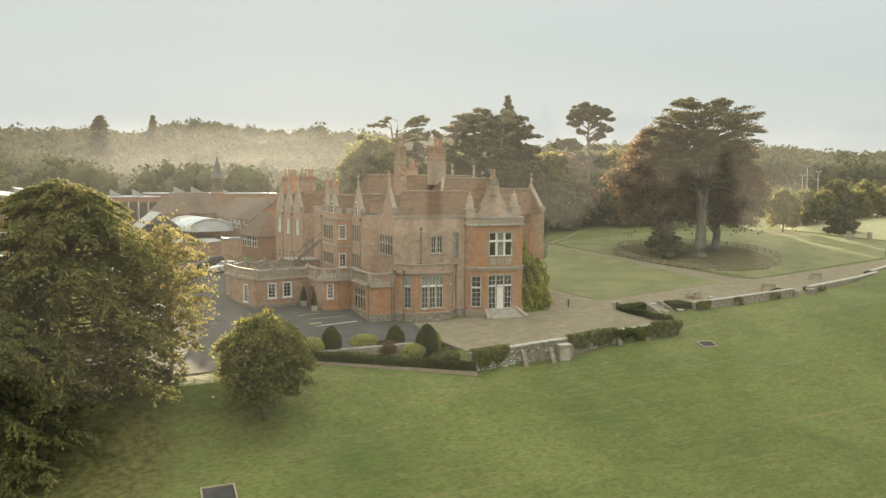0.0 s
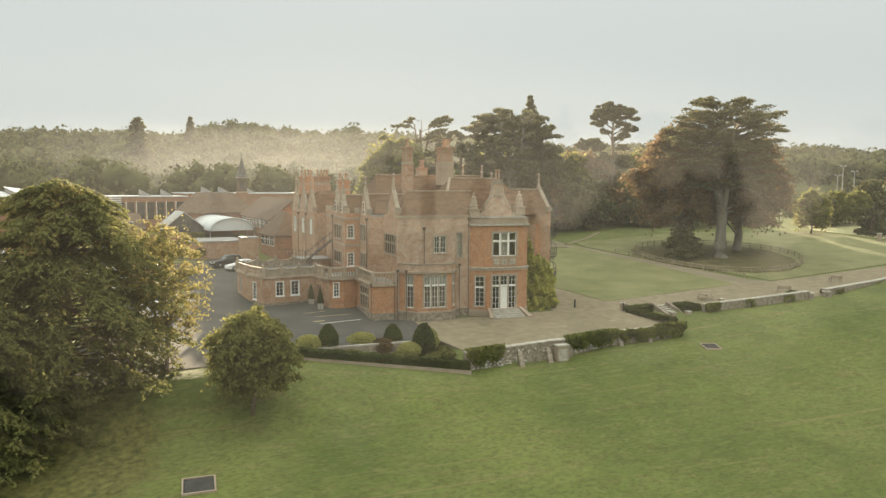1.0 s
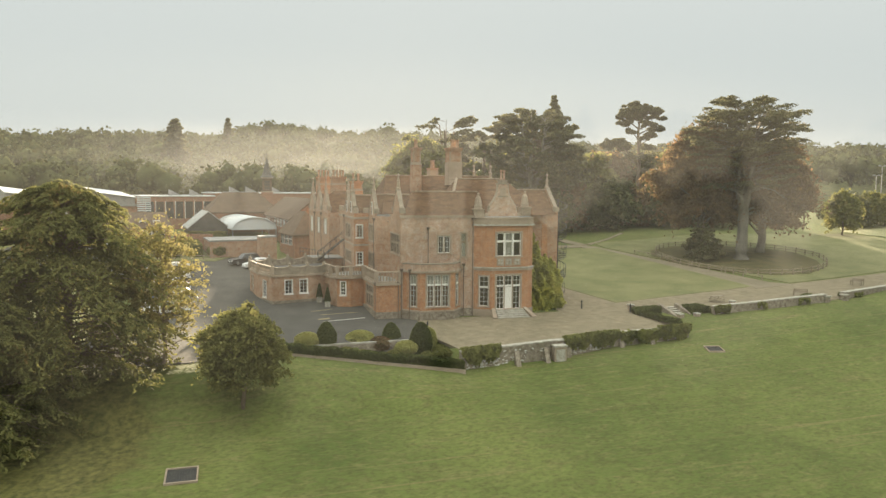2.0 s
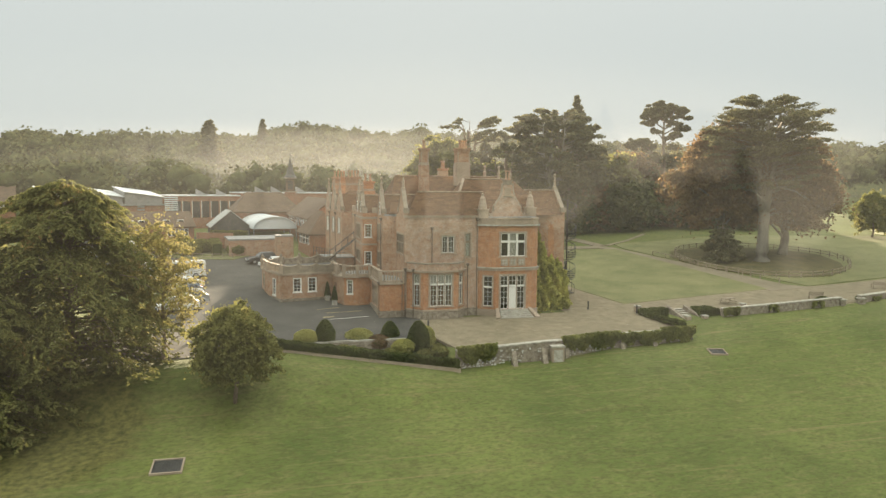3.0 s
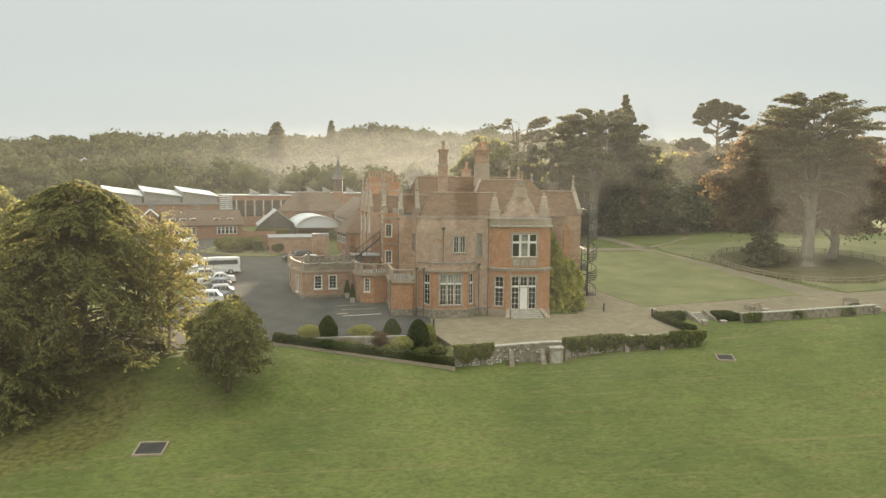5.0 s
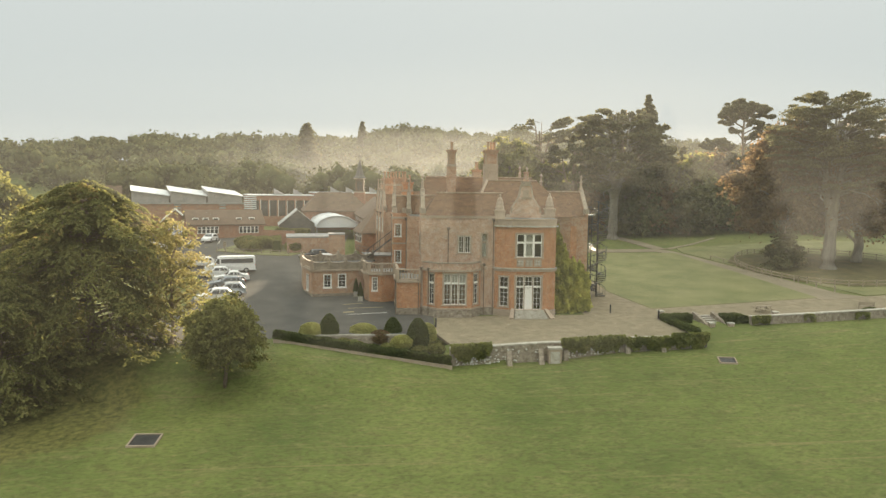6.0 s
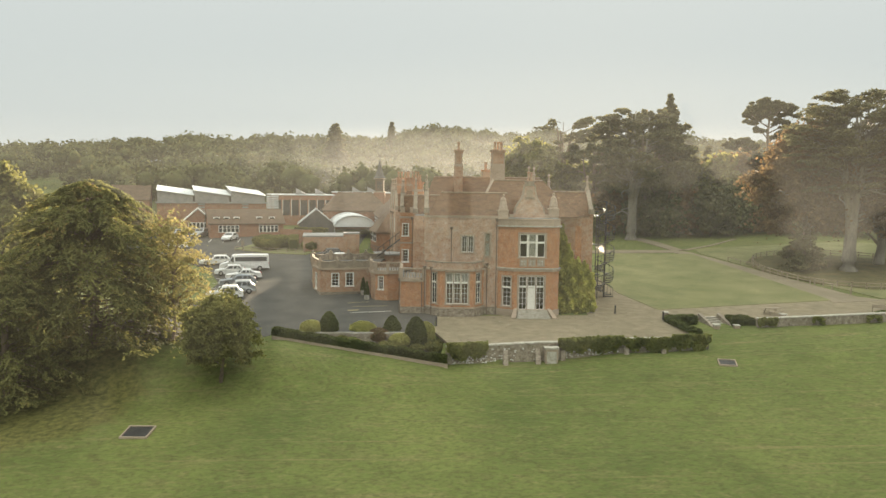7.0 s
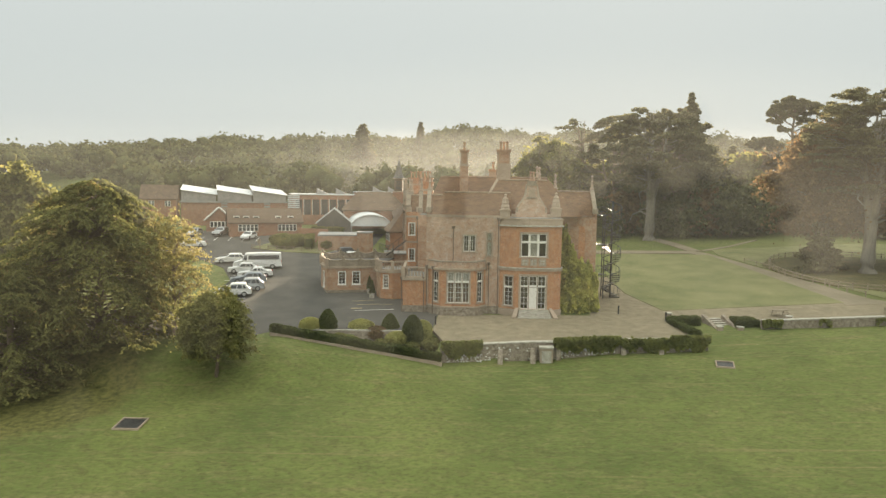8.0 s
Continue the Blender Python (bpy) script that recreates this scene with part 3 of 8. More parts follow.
def wall(p0, p1, z0, z1, material, holes=(), t=0.45, parent=None, name="wall", top=None):
    """A wall with real openings (u0, u1, z0, z1) along p0 to p1; its outside is to the right of the way."""
    m, ln = along(p0, p1)
    bm = BM()
    us = sorted({0.005, ln - 0.005} | {u for h in holes for u in h[:2]})
    for a, b in zip(us, us[1:]):
        cut = sorted((h[2], h[3]) for h in holes if h[0] <= a + 1e-4 and h[1] >= b - 1e-4)
        z = z0
        for c, d in cut + [(z1, z1)]:
            if c > z:
                box(bm, a, b, 0, t, z, c, m)
            z = d
    return part(name, bm, material, parent or house)


def window(p0, p1, u0, u1, z0, z1, lights=2, transom=0.0, bars=(2, 3), stone=True, backing="", door=-1, name="window", parent=None, surround=0.16, glazed_top=(2, 1)):
    """A window in the wall p0 to p1: stone surround and mullions, white casements with glazing bars, panes, a sill."""
    m, ln = along(p0, p1)
    par = parent or house
    c = m @ Vector(((u0 + u1) / 2, 0.1, (z0 + z1) / 2))
    bm = BM()
    s = surround
    ms = M_STONE if stone else M_WHITE
    box(bm, u0 - s, u0, -0.04, 0.25, z0, z1 + s, m)
    box(bm, u1, u1 + s, -0.04, 0.25, z0, z1 + s, m)
    box(bm, u0, u1, -0.04, 0.25, z1, z1 + s, m)
    w = part(name, bm, ms, par, "window in a stone surround" if stone else "white sash window")
    bm = BM()
    box(bm, u0 - s - 0.06, u1 + s + 0.06, -0.10, 0.25, z0 - 0.13, z0 - 0.002, m)
    part("sill", bm, ms, w)
    mw = 0.10 if stone else 0.06
    lw = (u1 - u0 - mw * (lights - 1)) / lights
    zt = z0 + (z1 - z0) * transom if transom else z1
    for i in range(lights - 1):
        bm = BM()
        a = u0 + lw * (i + 1) + mw * i
        box(bm, a, a + mw, -0.01, 0.2, z0, z1, m)
        part("mullion", bm, M_WHITE if not stone or (lights == 3 and bars[0] == 1) else M_STONE, w)
    bm = BM()
    for i in range(lights):
        a = u0 + (lw + mw) * i
        for lo, hi, (bx, bz) in (((z0, zt, bars), (zt + 0.09, z1, glazed_top)) if transom else ((z0, z1, bars),)):
            f = 0.075 if bars[0] == 1 else 0.06
            box(bm, a, a + f, 0.06, 0.13, lo, hi, m)
            box(bm, a + lw - f, a + lw, 0.06, 0.13, lo, hi, m)
            box(bm, a + f, a + lw - f, 0.06, 0.13, lo, lo + f, m)
            box(bm, a + f, a + lw - f, 0.06, 0.13, hi - f, hi, m)
            solid = 0.0
            if i == door and lo == z0:
                solid = (hi - lo) * 0.98
                box(bm, a + f, a + lw - f, 0.08, 0.12, lo + f, lo + solid - f, m)
                for g in range(2):
                    box(bm, a + f + 0.08, a + lw - f - 0.08, 0.055, 0.08, lo + 0.2 + g * 1.1, lo + 1.1 + g * 1.0, m)
                continue
            for q in range(1, bx):
                x = a + lw * q / bx
                box(bm, x - 0.018, x + 0.018, 0.07, 0.12, lo + f, hi - f, m)
            for q in range(1, bz):
                z = lo + (hi - lo) * q / bz
                box(bm, a + f, a + lw - f, 0.072, 0.118, z - 0.018, z + 0.018, m)
            pane = BM()
            box(pane, a + f - 0.01, a + lw - f + 0.01, 0.092, 0.098, lo + f - 0.01, hi - f + 0.01, m)
            g = part("pane", pane, M_GLASS, w)
            g.visible_shadow = False
    if transom:
        box(bm, u0, u1, 0.0, 0.19, zt + 0.001, zt + 0.089, m)
    part("casement", bm, M_WHITE if not stone or bars[0] > 1 or door >= 0 or lights == 3 else M_STONE, w, "casement with glazing bars")
    if backing:
        bm = BM()
        lo = zt + 0.05 if backing == "top" else z0
        if backing == "mid":
            a = u0 + (lw + mw) * (lights // 2)
            box(bm, a, a + lw, 0.2, 0.22, z0, z1, m)
        elif backing == "curtain":
            for a, b in ((u0, u0 + 0.25), (u1 - 0.25, u1)):
                box(bm, a, b, 0.2, 0.24, z0, z1, m)
        else:
            box(bm, u0, u1, 0.2, 0.22, lo, z1, m)
        part("backing", bm, M_BACKING, w, "pale sheet for drawn blinds and reflected sky")
    return w


def band(pts, z0, z1, out, material=None, name="string_course", parent=None, t=0.3):
    """A projecting course along the plan points."""
    bm = BM()
    for i, (p0, p1) in enumerate(zip(pts, pts[1:])):
        m, ln = along(p0, p1)
        e = 0.003 * (i % 2)
        box(bm, -out * 0.4, ln + out * 0.4, -out, t, z0 + e, z1 - e, m)
    return part(name, bm, material or M_STONE, parent or house)


def finial(x, y, z, h=2.0, r=0.16):
    bm = BM()
    lathe(bm, [(r * 1.5, z), (r * 1.5, z + 0.1 * h), (r, z + 0.13 * h), (r * 0.8, z + 0.45 * h), (r * 1.25, z + 0.5 * h), (r * 0.7, z + 0.56 * h), (r * 0.45, z + 0.78 * h), (r * 0.95, z + 0.84 * h), (r * 0.85, z + 0.9 * h), (0.02, z + h)], x, y, 8)
    return part("finial", bm, M_STONE, house)


def roof(name, bm, material=None):
    return part(name, bm, material or M_TILE, house)


def ridge_roof(x0, x1, y0, y1, ze, zr, axis="x", hip0=0.0, hip1=0.0, over=0.15, material=None):
    """A pitched roof over a rectangle; hips cut back the ridge ends."""
    bm = BM()
    if axis == "x":
        ym = (y0 + y1) / 2
        e = [(x0, y0 - over), (x1, y0 - over), (x1, y1 + over), (x0, y1 + over)]
        r = [(x0 + hip0, ym), (x1 - hip1, ym)]
    else:
        xm = (x0 + x1) / 2
        e = [(x1 + over, y0), (x1 + over, y1), (x0 - over, y1), (x0 - over, y0)]
        r = [(xm, y0 + hip0), (xm, y1 - hip1)]
    a = [bm.verts.new((*p, ze)) for p in e]
    b = [bm.verts.new((*p, zr)) for p in r]
    bm.faces.new((a[0], a[1], b[1], b[0]))
    bm.faces.new((a[2], a[3], b[0], b[1]))
    bm.faces.new((a[1], a[2], b[1]))
    bm.faces.new((a[3], a[0], b[0]))
    bm.faces.new(a[::-1])
    ob = roof("roof", bm, material)
    bm = BM()
    tube(bm, [(*r[0], zr + 0.02), (*r[1], zr + 0.02)], [0.11, 0.11], 6)
    part("ridge_tiles", bm, M_RIDGE, ob)
    return ob


def gable(p0, p1, z0, zr, material, t=0.4, cope=True, holes=()):
    """A triangular gable wall above z0, standing proud of the roof with a stone coping."""
    m, ln = along(p0, p1)
    bm = BM()
    prof = [(0, z0), (ln, z0), (ln, z0 + 0.45), (ln / 2 + 0.12, zr + 0.35), (ln / 2 - 0.12, zr + 0.35), (0, z0 + 0.45)]
    f = [bm.verts.new(m @ Vector((u, 0, z))) for u, z in prof]
    b = [bm.verts.new(m @ Vector((u, t, z))) for u, z in prof]
    bm.faces.new(f)
    bm.faces.new(b[::-1])
    for i in range(6):
        bm.faces.new((f[i], b[i], b[(i + 1) % 6], f[(i + 1) % 6]))
    g = part("gable", bm, material, house)
    if cope:
        bm = BM()
        for (u0, za), (u1, zb) in (((-0.1, z0 + 0.42), (ln / 2, zr + 0.42)), ((ln + 0.1, z0 + 0.42), (ln / 2, zr + 0.42))):
            q = [bm.verts.new(m @ Vector((u, y, z + k))) for k in (0, 0.1) for u, z in ((u0, za), (u1, zb)) for y in (-0.05, t + 0.02)]
            for i in ((0, 1, 3, 2), (4, 6, 7, 5), (0, 2, 6, 4), (1, 5, 7, 3), (0, 4, 5, 1), (2, 3, 7, 6)):
                bm.faces.new([q[j] for j in i])
        part("coping", bm, M_COPE, g)
        for u in (0.12, ln - 0.12):
            bm = BM()
            box(bm, u - 0.25, u + 0.25, -0.1, t + 0.1, z0 + 0.3, z0 + 0.85, m)
            part("kneeler", bm, M_COPE, g)
    q = m @ Vector((ln / 2, t / 2, 0))
    finial(q.x, q.y, zr + 0.35, 1.75, 0.17)
    return g


def pipe(x, y, z0, z1, hopper=True):
    bm = BM()
    tube(bm, [(x, y, z0), (x, y, z1)], [0.042, 0.042], 8)
    for z in np.arange(z0 + 0.6, z1 - 0.3, 1.9):
        box(bm, x - 0.075, x + 0.075, y - 0.06, y + 0.12, z, z + 0.05)
    if hopper:
        lathe(bm, [(0.06, z1 - 0.05), (0.12, z1 + 0.02), (0.17, z1 + 0.2), (0.19, z1 + 0.22), (0.19, z1 + 0.3)], x, y, 8)
    return part("drainpipe", bm, M_PIPE, house)


def chimney(x0, x1, y0, y1, z0, zs, zt, pots, material=None, base_mat=None, ribs=True):
    """A stack with a broad base to zs, ribbed shaft, oversailing cap and clay pots."""
    g = 0.12
    bm = BM()
    box(bm, x0, x1, y0, y1, zs + 0.3, zt - 0.45)
    mt = material or M_BRICK
    c = part("chimney", bm, mt, house)
    for nm, e, a, b in (("base", g, z0, zs), ("shoulder", 0.16, zs, zs + 0.12), ("shoulder", 0.08, zs + 0.12, zs + 0.32), ("cap_course", 0.07, zt - 0.5, zt - 0.36), ("cap_course", 0.14, zt - 0.36, zt - 0.22), ("cap_course", 0.2, zt - 0.22, zt - 0.08)):
        bm = BM()
        box(bm, x0 - e, x1 + e, y0 - e, y1 + e, a, b)
        part(nm, bm, M_STONE if nm == "shoulder" else (base_mat or mt) if nm == "base" else mt, c)
    if ribs:
        for x, y in [(x, y) for x in (x0, (x0 + x1) / 2, x1) for y in (y0, (y0 + y1) / 2, y1) if not (x0 < x < x1 and y0 < y < y1)]:
            bm = BM()
            box(bm, x - 0.06, x + 0.06, y - 0.06, y + 0.06, zs + 0.32, zt - 0.5)
            part("rib", bm, M_STONE if (x, y) in ((x0, y0), (x1, y0)) else mt, c)
    for px, py in pots:
        bm = BM()
        lathe(bm, [(0.17, zt - 0.08), (0.17, zt + 0.08), (0.13, zt + 0.12), (0.13, zt + 0.75), (0.18, zt + 0.78), (0.18, zt + 0.92)], px, py, 8)
        part("pot", bm, M_BRICK, c)
    return c


def balustrade(pts, z, h=0.95, close=()):
    """Stone balustrade along the plan points: plinth, turned balusters, rail, piers at the corners."""
    bal = BM()
    box(bal, 0, 0.001, 0, 0.001, z - 0.01, z)
    rail = BM()
    b = None
    for p0, p1 in zip(pts, pts[1:]):
        m, ln = along(p0, p1)
        box(rail, 0, ln, 0.0, 0.26, z, z + 0.14, m)
        box(rail, 0, ln, -0.02, 0.28, z + h - 0.14, z + h, m)
    b = part("balustrade", rail, M_STONE, house)
    bal.free()
    for p0, p1 in zip(pts, pts[1:]):
        m, ln = along(p0, p1)
        n = max(1, int(ln / 0.3))
        for i in range(n):
            bm = BM()
            q = m @ Vector(((i + 0.5) * ln / n, 0.13, 0))
            lathe(bm, [(0.07, z + 0.14), (0.05, z + 0.2), (0.095, z + 0.36), (0.045, z + h * 0.66), (0.075, z + h - 0.14)], q.x, q.y, 6)
            part("baluster", bm, M_STONE, b)
    for p in pts:
        bm = BM()
        box(bm, p[0] - 0.2, p[0] + 0.2, p[1] - 0.2, p[1] + 0.2, z - 0.05, z + h + 0.06)
        part("pier", bm, M_STONE, b)
    return b


# main front
F0, F1 = (-12.0, 0.0), (-3.8, 0.0)
wall(F0, F1, -0.9, 10.5, M_BRICK_PALE, [(4.15, 5.45, 6.69, 8.5), (6.73, 7.3, 6.2, 8.8)])
window(F0, F1, 4.15, 5.45, 6.69, 8.5, 2, 0, (2, 3), surround=0.2)
window(F0, F1, 6.73, 7.3, 6.2, 8.8, 1, 0.62, (1, 1), surround=0.14, backing="full", glazed_top=(1, 1))
band([F0, F1], 10.5, 10.78, 0.12, M_STONE, "eaves_course")
# the tall bay
BAY = [(-3.8, 0.0), (-2.05, -1.0), (2.1, -1.0), (3.0, -0.2), (3.0, 2.5)]
wall(BAY[0], BAY[1], -0.9, 9.6, M_BRICK_RED, [(0.62, 1.62, 0.8, 4.1)])
window(BAY[0], BAY[1], 0.62, 1.62, 0.8, 4.1, 1, 0.62, (2, 4), glazed_top=(2, 2), surround=0.15)
wall(BAY[1], BAY[2], -0.9, 9.6, M_BRICK_RED, [(0.54, 3.31, 0.5, 4.16), (0.54, 3.31, 6.29, 8.83)])
window(BAY[1], BAY[2], 0.54, 3.31, 0.5, 4.16, 3, 0.68, (2, 4), door=1, surround=0.2, glazed_top=(2, 2))
window(BAY[1], BAY[2], 0.54, 3.31, 6.29, 8.83, 3, 0.62, (1, 1), surround=0.2, backing="mid", glazed_top=(1, 1))
wall(BAY[2], BAY[3], -0.9, 9.6, M_BRICK_RED)
wall(BAY[3], BAY[4], -0.9, 9.6, M_BRICK_RED)
band(BAY, 4.72, 4.98, 0.14)
band(BAY, 4.98, 5.1, 0.2, M_STONE_PALE)
band(BAY, -0.4, 0.45, 0.10, M_STONE, "plinth")
band(BAY, 9.6, 9.78, 0.22, M_STONE_PALE, "cornice")
band(BAY, 9.78, 10.4, 0.06, M_STONE, "parapet", t=0.4)
band(BAY, 10.4, 10.5, 0.14, M_STONE, "parapet_coping", t=0.5)
m_ = along(BAY[1], BAY[2])[0]
# carved panels under the upper bay window
for i in range(3):
    bm = BM()
    a = 0.54 + i * 0.957
    box(bm, a, a + 0.86, -0.05, 0.0, 5.25, 6.12, m_)
    p_ = part("panel", bm, M_STONE, house, "carved stone panel")
    bm = BM()
    for dx, dz in ((0.27, 0.3), (0.59, 0.3), (0.27, 0.6), (0.59, 0.6)):
        q = m_ @ Vector((a + dx, -0.05, 5.23 + dz))
        tube(bm, [q, q + Vector((0, -0.05, 0))], [0.13, 0.09], 8)
    part("carving", bm, M_STONE_PALE, p_)
# shaped gable over the bay
half = [(1.72, 10.45), (1.72, 11.1), (1.52, 11.16), (1.52, 11.72), (1.36, 11.8), (1.2, 12.1), (0.98, 12.4), (0.78, 12.75), (0.62, 13.2), (0.53, 13.8), (0.50, 14.1)]
GX, GY = -0.37, 0.38
prof = [(GX + u, z) for u, z in half] + [(GX - u, z) for u, z in half[::-1]]
bm = BM()
ff = [bm.verts.new((x, GY, z)) for x, z in prof]
fb = [bm.verts.new((x, GY + 0.4, z)) for x, z in prof]
bm.faces.new(ff)
bm.faces.new(fb[::-1])
for i in range(len(prof)):
    bm.faces.new((ff[i], fb[i], fb[(i + 1) % len(prof)], ff[(i + 1) % len(prof)]))
sg = part("shaped_gable", bm, M_BRICK_PALE, house, "curved Dutch gable with stone edges")
for pts_g in (half, [(-u, z) for u, z in half]):
    bm = BM()
    for (ua, za), (ub, zb) in zip(pts_g[1:], pts_g[2:]):
        tube(bm, [(GX + ua, GY + 0.2, za), (GX + ub, GY + 0.2, zb)], [0.2, 0.2], 4)
    part("coping", bm, M_COPE, sg)
bm = BM()
box(bm, GX - 0.62, GX + 0.62, GY - 0.12, GY + 0.52, 14.1, 14.26)
box(bm, GX - 0.48, GX + 0.48, GY - 0.02, GY + 0.42, 14.26, 14.5)
box(bm, GX - 0.56, GX + 0.56, GY - 0.07, GY + 0.47, 14.5, 14.62)
part("cap", bm, M_COPE, sg)
bm = BM()
box(bm, GX - 0.55, GX + 0.55, GY - 0.16, GY - 0.003, 12.72, 12.86)
part("ledge", bm, M_COPE, sg)
bm = BM()
box(bm, GX - 0.36, GX + 0.36, GY - 0.05, GY - 0.004, 12.88, 13.7)
part("tablet", bm, M_STONE, sg)
for u in (-0.17, 0.17):
    bm = BM()
    lathe(bm, [(0.15, 14.62), (0.15, 14.75), (0.11, 14.8), (0.11, 15.5), (0.15, 15.54), (0.15, 15.68)], GX + u, GY + 0.2, 8)
    part("pot", bm, M_BRICK, sg)
for xa, xb in ((-2.95, GX - 1.73), (GX + 1.73, 2.0)):
    bm = BM()
    box(bm, xa, xb, GY, GY + 0.35, 10.45, 10.95)
    part("gable_shoulder", bm, M_STONE, sg)


def obelisk(x, y, z):
    bm = BM()
    box(bm, x - 0.55, x + 0.55, y - 0.5, y + 0.5, z, z + 0.85)
    box(bm, x - 0.62, x + 0.62, y - 0.57, y + 0.57, z + 0.85, z + 0.97)
    lathe(bm, [(0.52, z + 0.97), (0.44, z + 1.2), (0.5, z + 1.24), (0.38, z + 1.62), (0.44, z + 1.66), (0.3, z + 2.05), (0.36, z + 2.1), (0.1, z + 2.45), (0.16, z + 2.6), (0.02, z + 2.75)], x, y, 8)
    return part("pinnacle", bm, M_STONE, house, "weathered stepped stone pinnacle")


obelisk(-3.3, 0.2, 10.45)
obelisk(2.38, 0.75, 10.65)
# right-hand wing
wall((3.0, 2.5), (7.26, 2.5), -0.9, 10.7, M_BRICK)
wall((7.26, 2.5), (7.26, 18.0), -0.9, 10.7, M_BRICK)
gable((7.26, 2.5), (7.26, 8.1), 10.7, 13.4, M_BRICK)
ridge_roof(2.0, 7.0, 2.5, 8.1, 10.75, 13.5)
bm = BM()
box(bm, 5.25, 5.95, 2.455, 2.497, 5.6, 9.6)
part("recess_panel", bm, M_BRICK_RED, house)
# single-storey canted bay on the front
LB = [(-11.75, 0.0), (-10.25, -1.75), (-6.55, -1.75), (-5.35, 0.0)]
wall(LB[0], LB[1], -0.9, 4.75, M_BRICK_RED, [(0.95, 1.75, 1.15, 4.5)])
window(LB[0], LB[1], 0.95, 1.75, 1.15, 4.5, 1, 0.68, (2, 4), backing="top", surround=0.16)
wall(LB[1], LB[2], -0.9, 4.75, M_BRICK_RED, [(0.72, 3.08, 1.15, 4.5)])
window(LB[1], LB[2], 0.72, 3.08, 1.15, 4.5, 3, 0.68, (2, 4), backing="top", surround=0.18)
wall(LB[2], LB[3], -0.9, 4.75, M_BRICK_RED, [(0.5, 1.5, 1.15, 4.5)])
window(LB[2], LB[3], 0.5, 1.5, 1.15, 4.5, 1, 0.68, (2, 4), backing="top", surround=0.16)
band(LB, -0.9, 0.62, 0.09, M_RUBBLE, "plinth")
band(LB, 0.62, 0.78, 0.14, M_STONE, "plinth_course")
band(LB, 4.75, 4.97, 0.2, M_STONE, "cornice")
band(LB, 4.97, 5.62, 0.03, M_BRICK_PALE, "parapet", t=0.3)
band(LB, 5.62, 5.75, 0.08, M_COPE, "parapet_coping", t=0.4)
bm = BM()
prism(bm, [(-11.6, 0), (-10.1, -1.6), (-6.7, -1.6), (-5.5, 0)], 4.8, 5.05)
part("flat_roof", bm, M_LEAD, house)
band([(-12.0, 0.0), (-11.75, 0.0)], -0.5, 0.6, 0.05, M_RUBBLE, "plinth")
band([(-5.35, 0.0), (-3.8, 0.0)], -0.5, 0.6, 0.05, M_RUBBLE, "plinth")
bm = BM()
box(bm, -5.55, -5.3, -0.12, 0.0, 4.9, 6.0)
tube(bm, [(-5.6, -0.1, 5.6), (-4.7, -0.1, 4.9)], [0.09, 0.09], 6)
part("brace", bm, M_STONE, house)
# flat-roofed box with balustrade, west of the front
BX = [(-14.9, 6.4), (-14.6, 0.05), (-12.0, 0.05)]
wall(BX[0], BX[1], -0.9, 3.35, M_BRICK_RED, [(1.5, 4.9, 0.7, 2.95)])
# the pale sheet behind these panes imitates reflected sky
window(BX[0], BX[1], 1.5, 4.9, 0.7, 2.95, 4, 0.6, (1, 1), surround=0.2, glazed_top=(1, 1), backing="full")
wall(BX[1], BX[2], -0.9, 3.35, M_BRICK_RED)
band(BX, -0.9, 0.5, 0.06, M_RUBBLE, "plinth")
band(BX, 3.35, 3.6, 0.2, M_STONE, "cornice")
bm = BM()
box(bm, -14.7, -12.0, 0.2, 6.6, 3.3, 3.62)
part("flat_roof", bm, M_LEAD, house)
balustrade([(-14.87, 5.75)] + BX[1:], 3.62, 1.2)
# porch with rounded front
PO = [(-18.9, 10.2), (-18.5, 7.6), (-17.9, 6.35), (-16.4, 6.0), (-14.9, 6.4)]
wall(PO[0], PO[1], -0.9, 3.4, M_BRICK, [(0.55, 2.05, -0.2, 2.6)])
wall(PO[1], PO[2], -0.9, 3.4, M_BRICK)
wall(PO[2], PO[3], -0.9, 3.4, M_BRICK_RED, [(0.38, 0.98, 1.55, 3.1)])
window(PO[2], PO[3], 0.38, 0.98, 1.55, 3.1, 1, 0, (2, 4), stone=False, surround=0.06)
wall(PO[3], PO[4], -0.9, 3.4, M_BRICK_RED)
band(PO, 3.4, 3.65, 0.22, M_STONE, "cornice")
bm = BM()
prism(bm, [(-18.7, 10.2), (-18.3, 7.6), (-17.7, 6.5), (-16.4, 6.2), (-14.8, 6.5), (-13.4, 12)], 3.3, 3.66)
part("flat_roof", bm, M_LEAD, house)
balustrade(PO, 3.66, 1.15)
# west front
wall((-12.0, 5.4), (-12.0, 0.0), -0.9, 10.7, M_BRICK, [(0.5, 4.9, 6.5, 8.6)])
# full pale sheets behind the west panes stand in for sky mirrored in them
window((-12.0, 5.4), (-12.0, 0.0), 0.5, 4.9, 6.5, 8.6, 5, 0.55, (1, 1), glazed_top=(1, 1), backing="full")
gable((-12.0, 4.0), (-12.0, 0.0), 10.7, 13.15, M_BRICK)
wall((-13.4, 6.8), (-12.0, 5.4), -0.9, 10.4, M_BRICK)
wall((-13.4, 12.0), (-13.4, 6.8), -0.9, 10.4, M_BRICK, [(0.8, 4.2, 7.4, 9.3), (0.8, 4.2, 4.4, 6.0), (2.2, 3.0, 10.39, 10.4)])
window((-13.4, 12.0), (-13.4, 6.8), 0.8, 4.2, 7.4, 9.3, 4, 0, (1, 2), backing="full")
window((-13.4, 12.0), (-13.4, 6.8), 0.8, 4.2, 4.4, 6.0, 4, 0, (1, 2), backing="full")
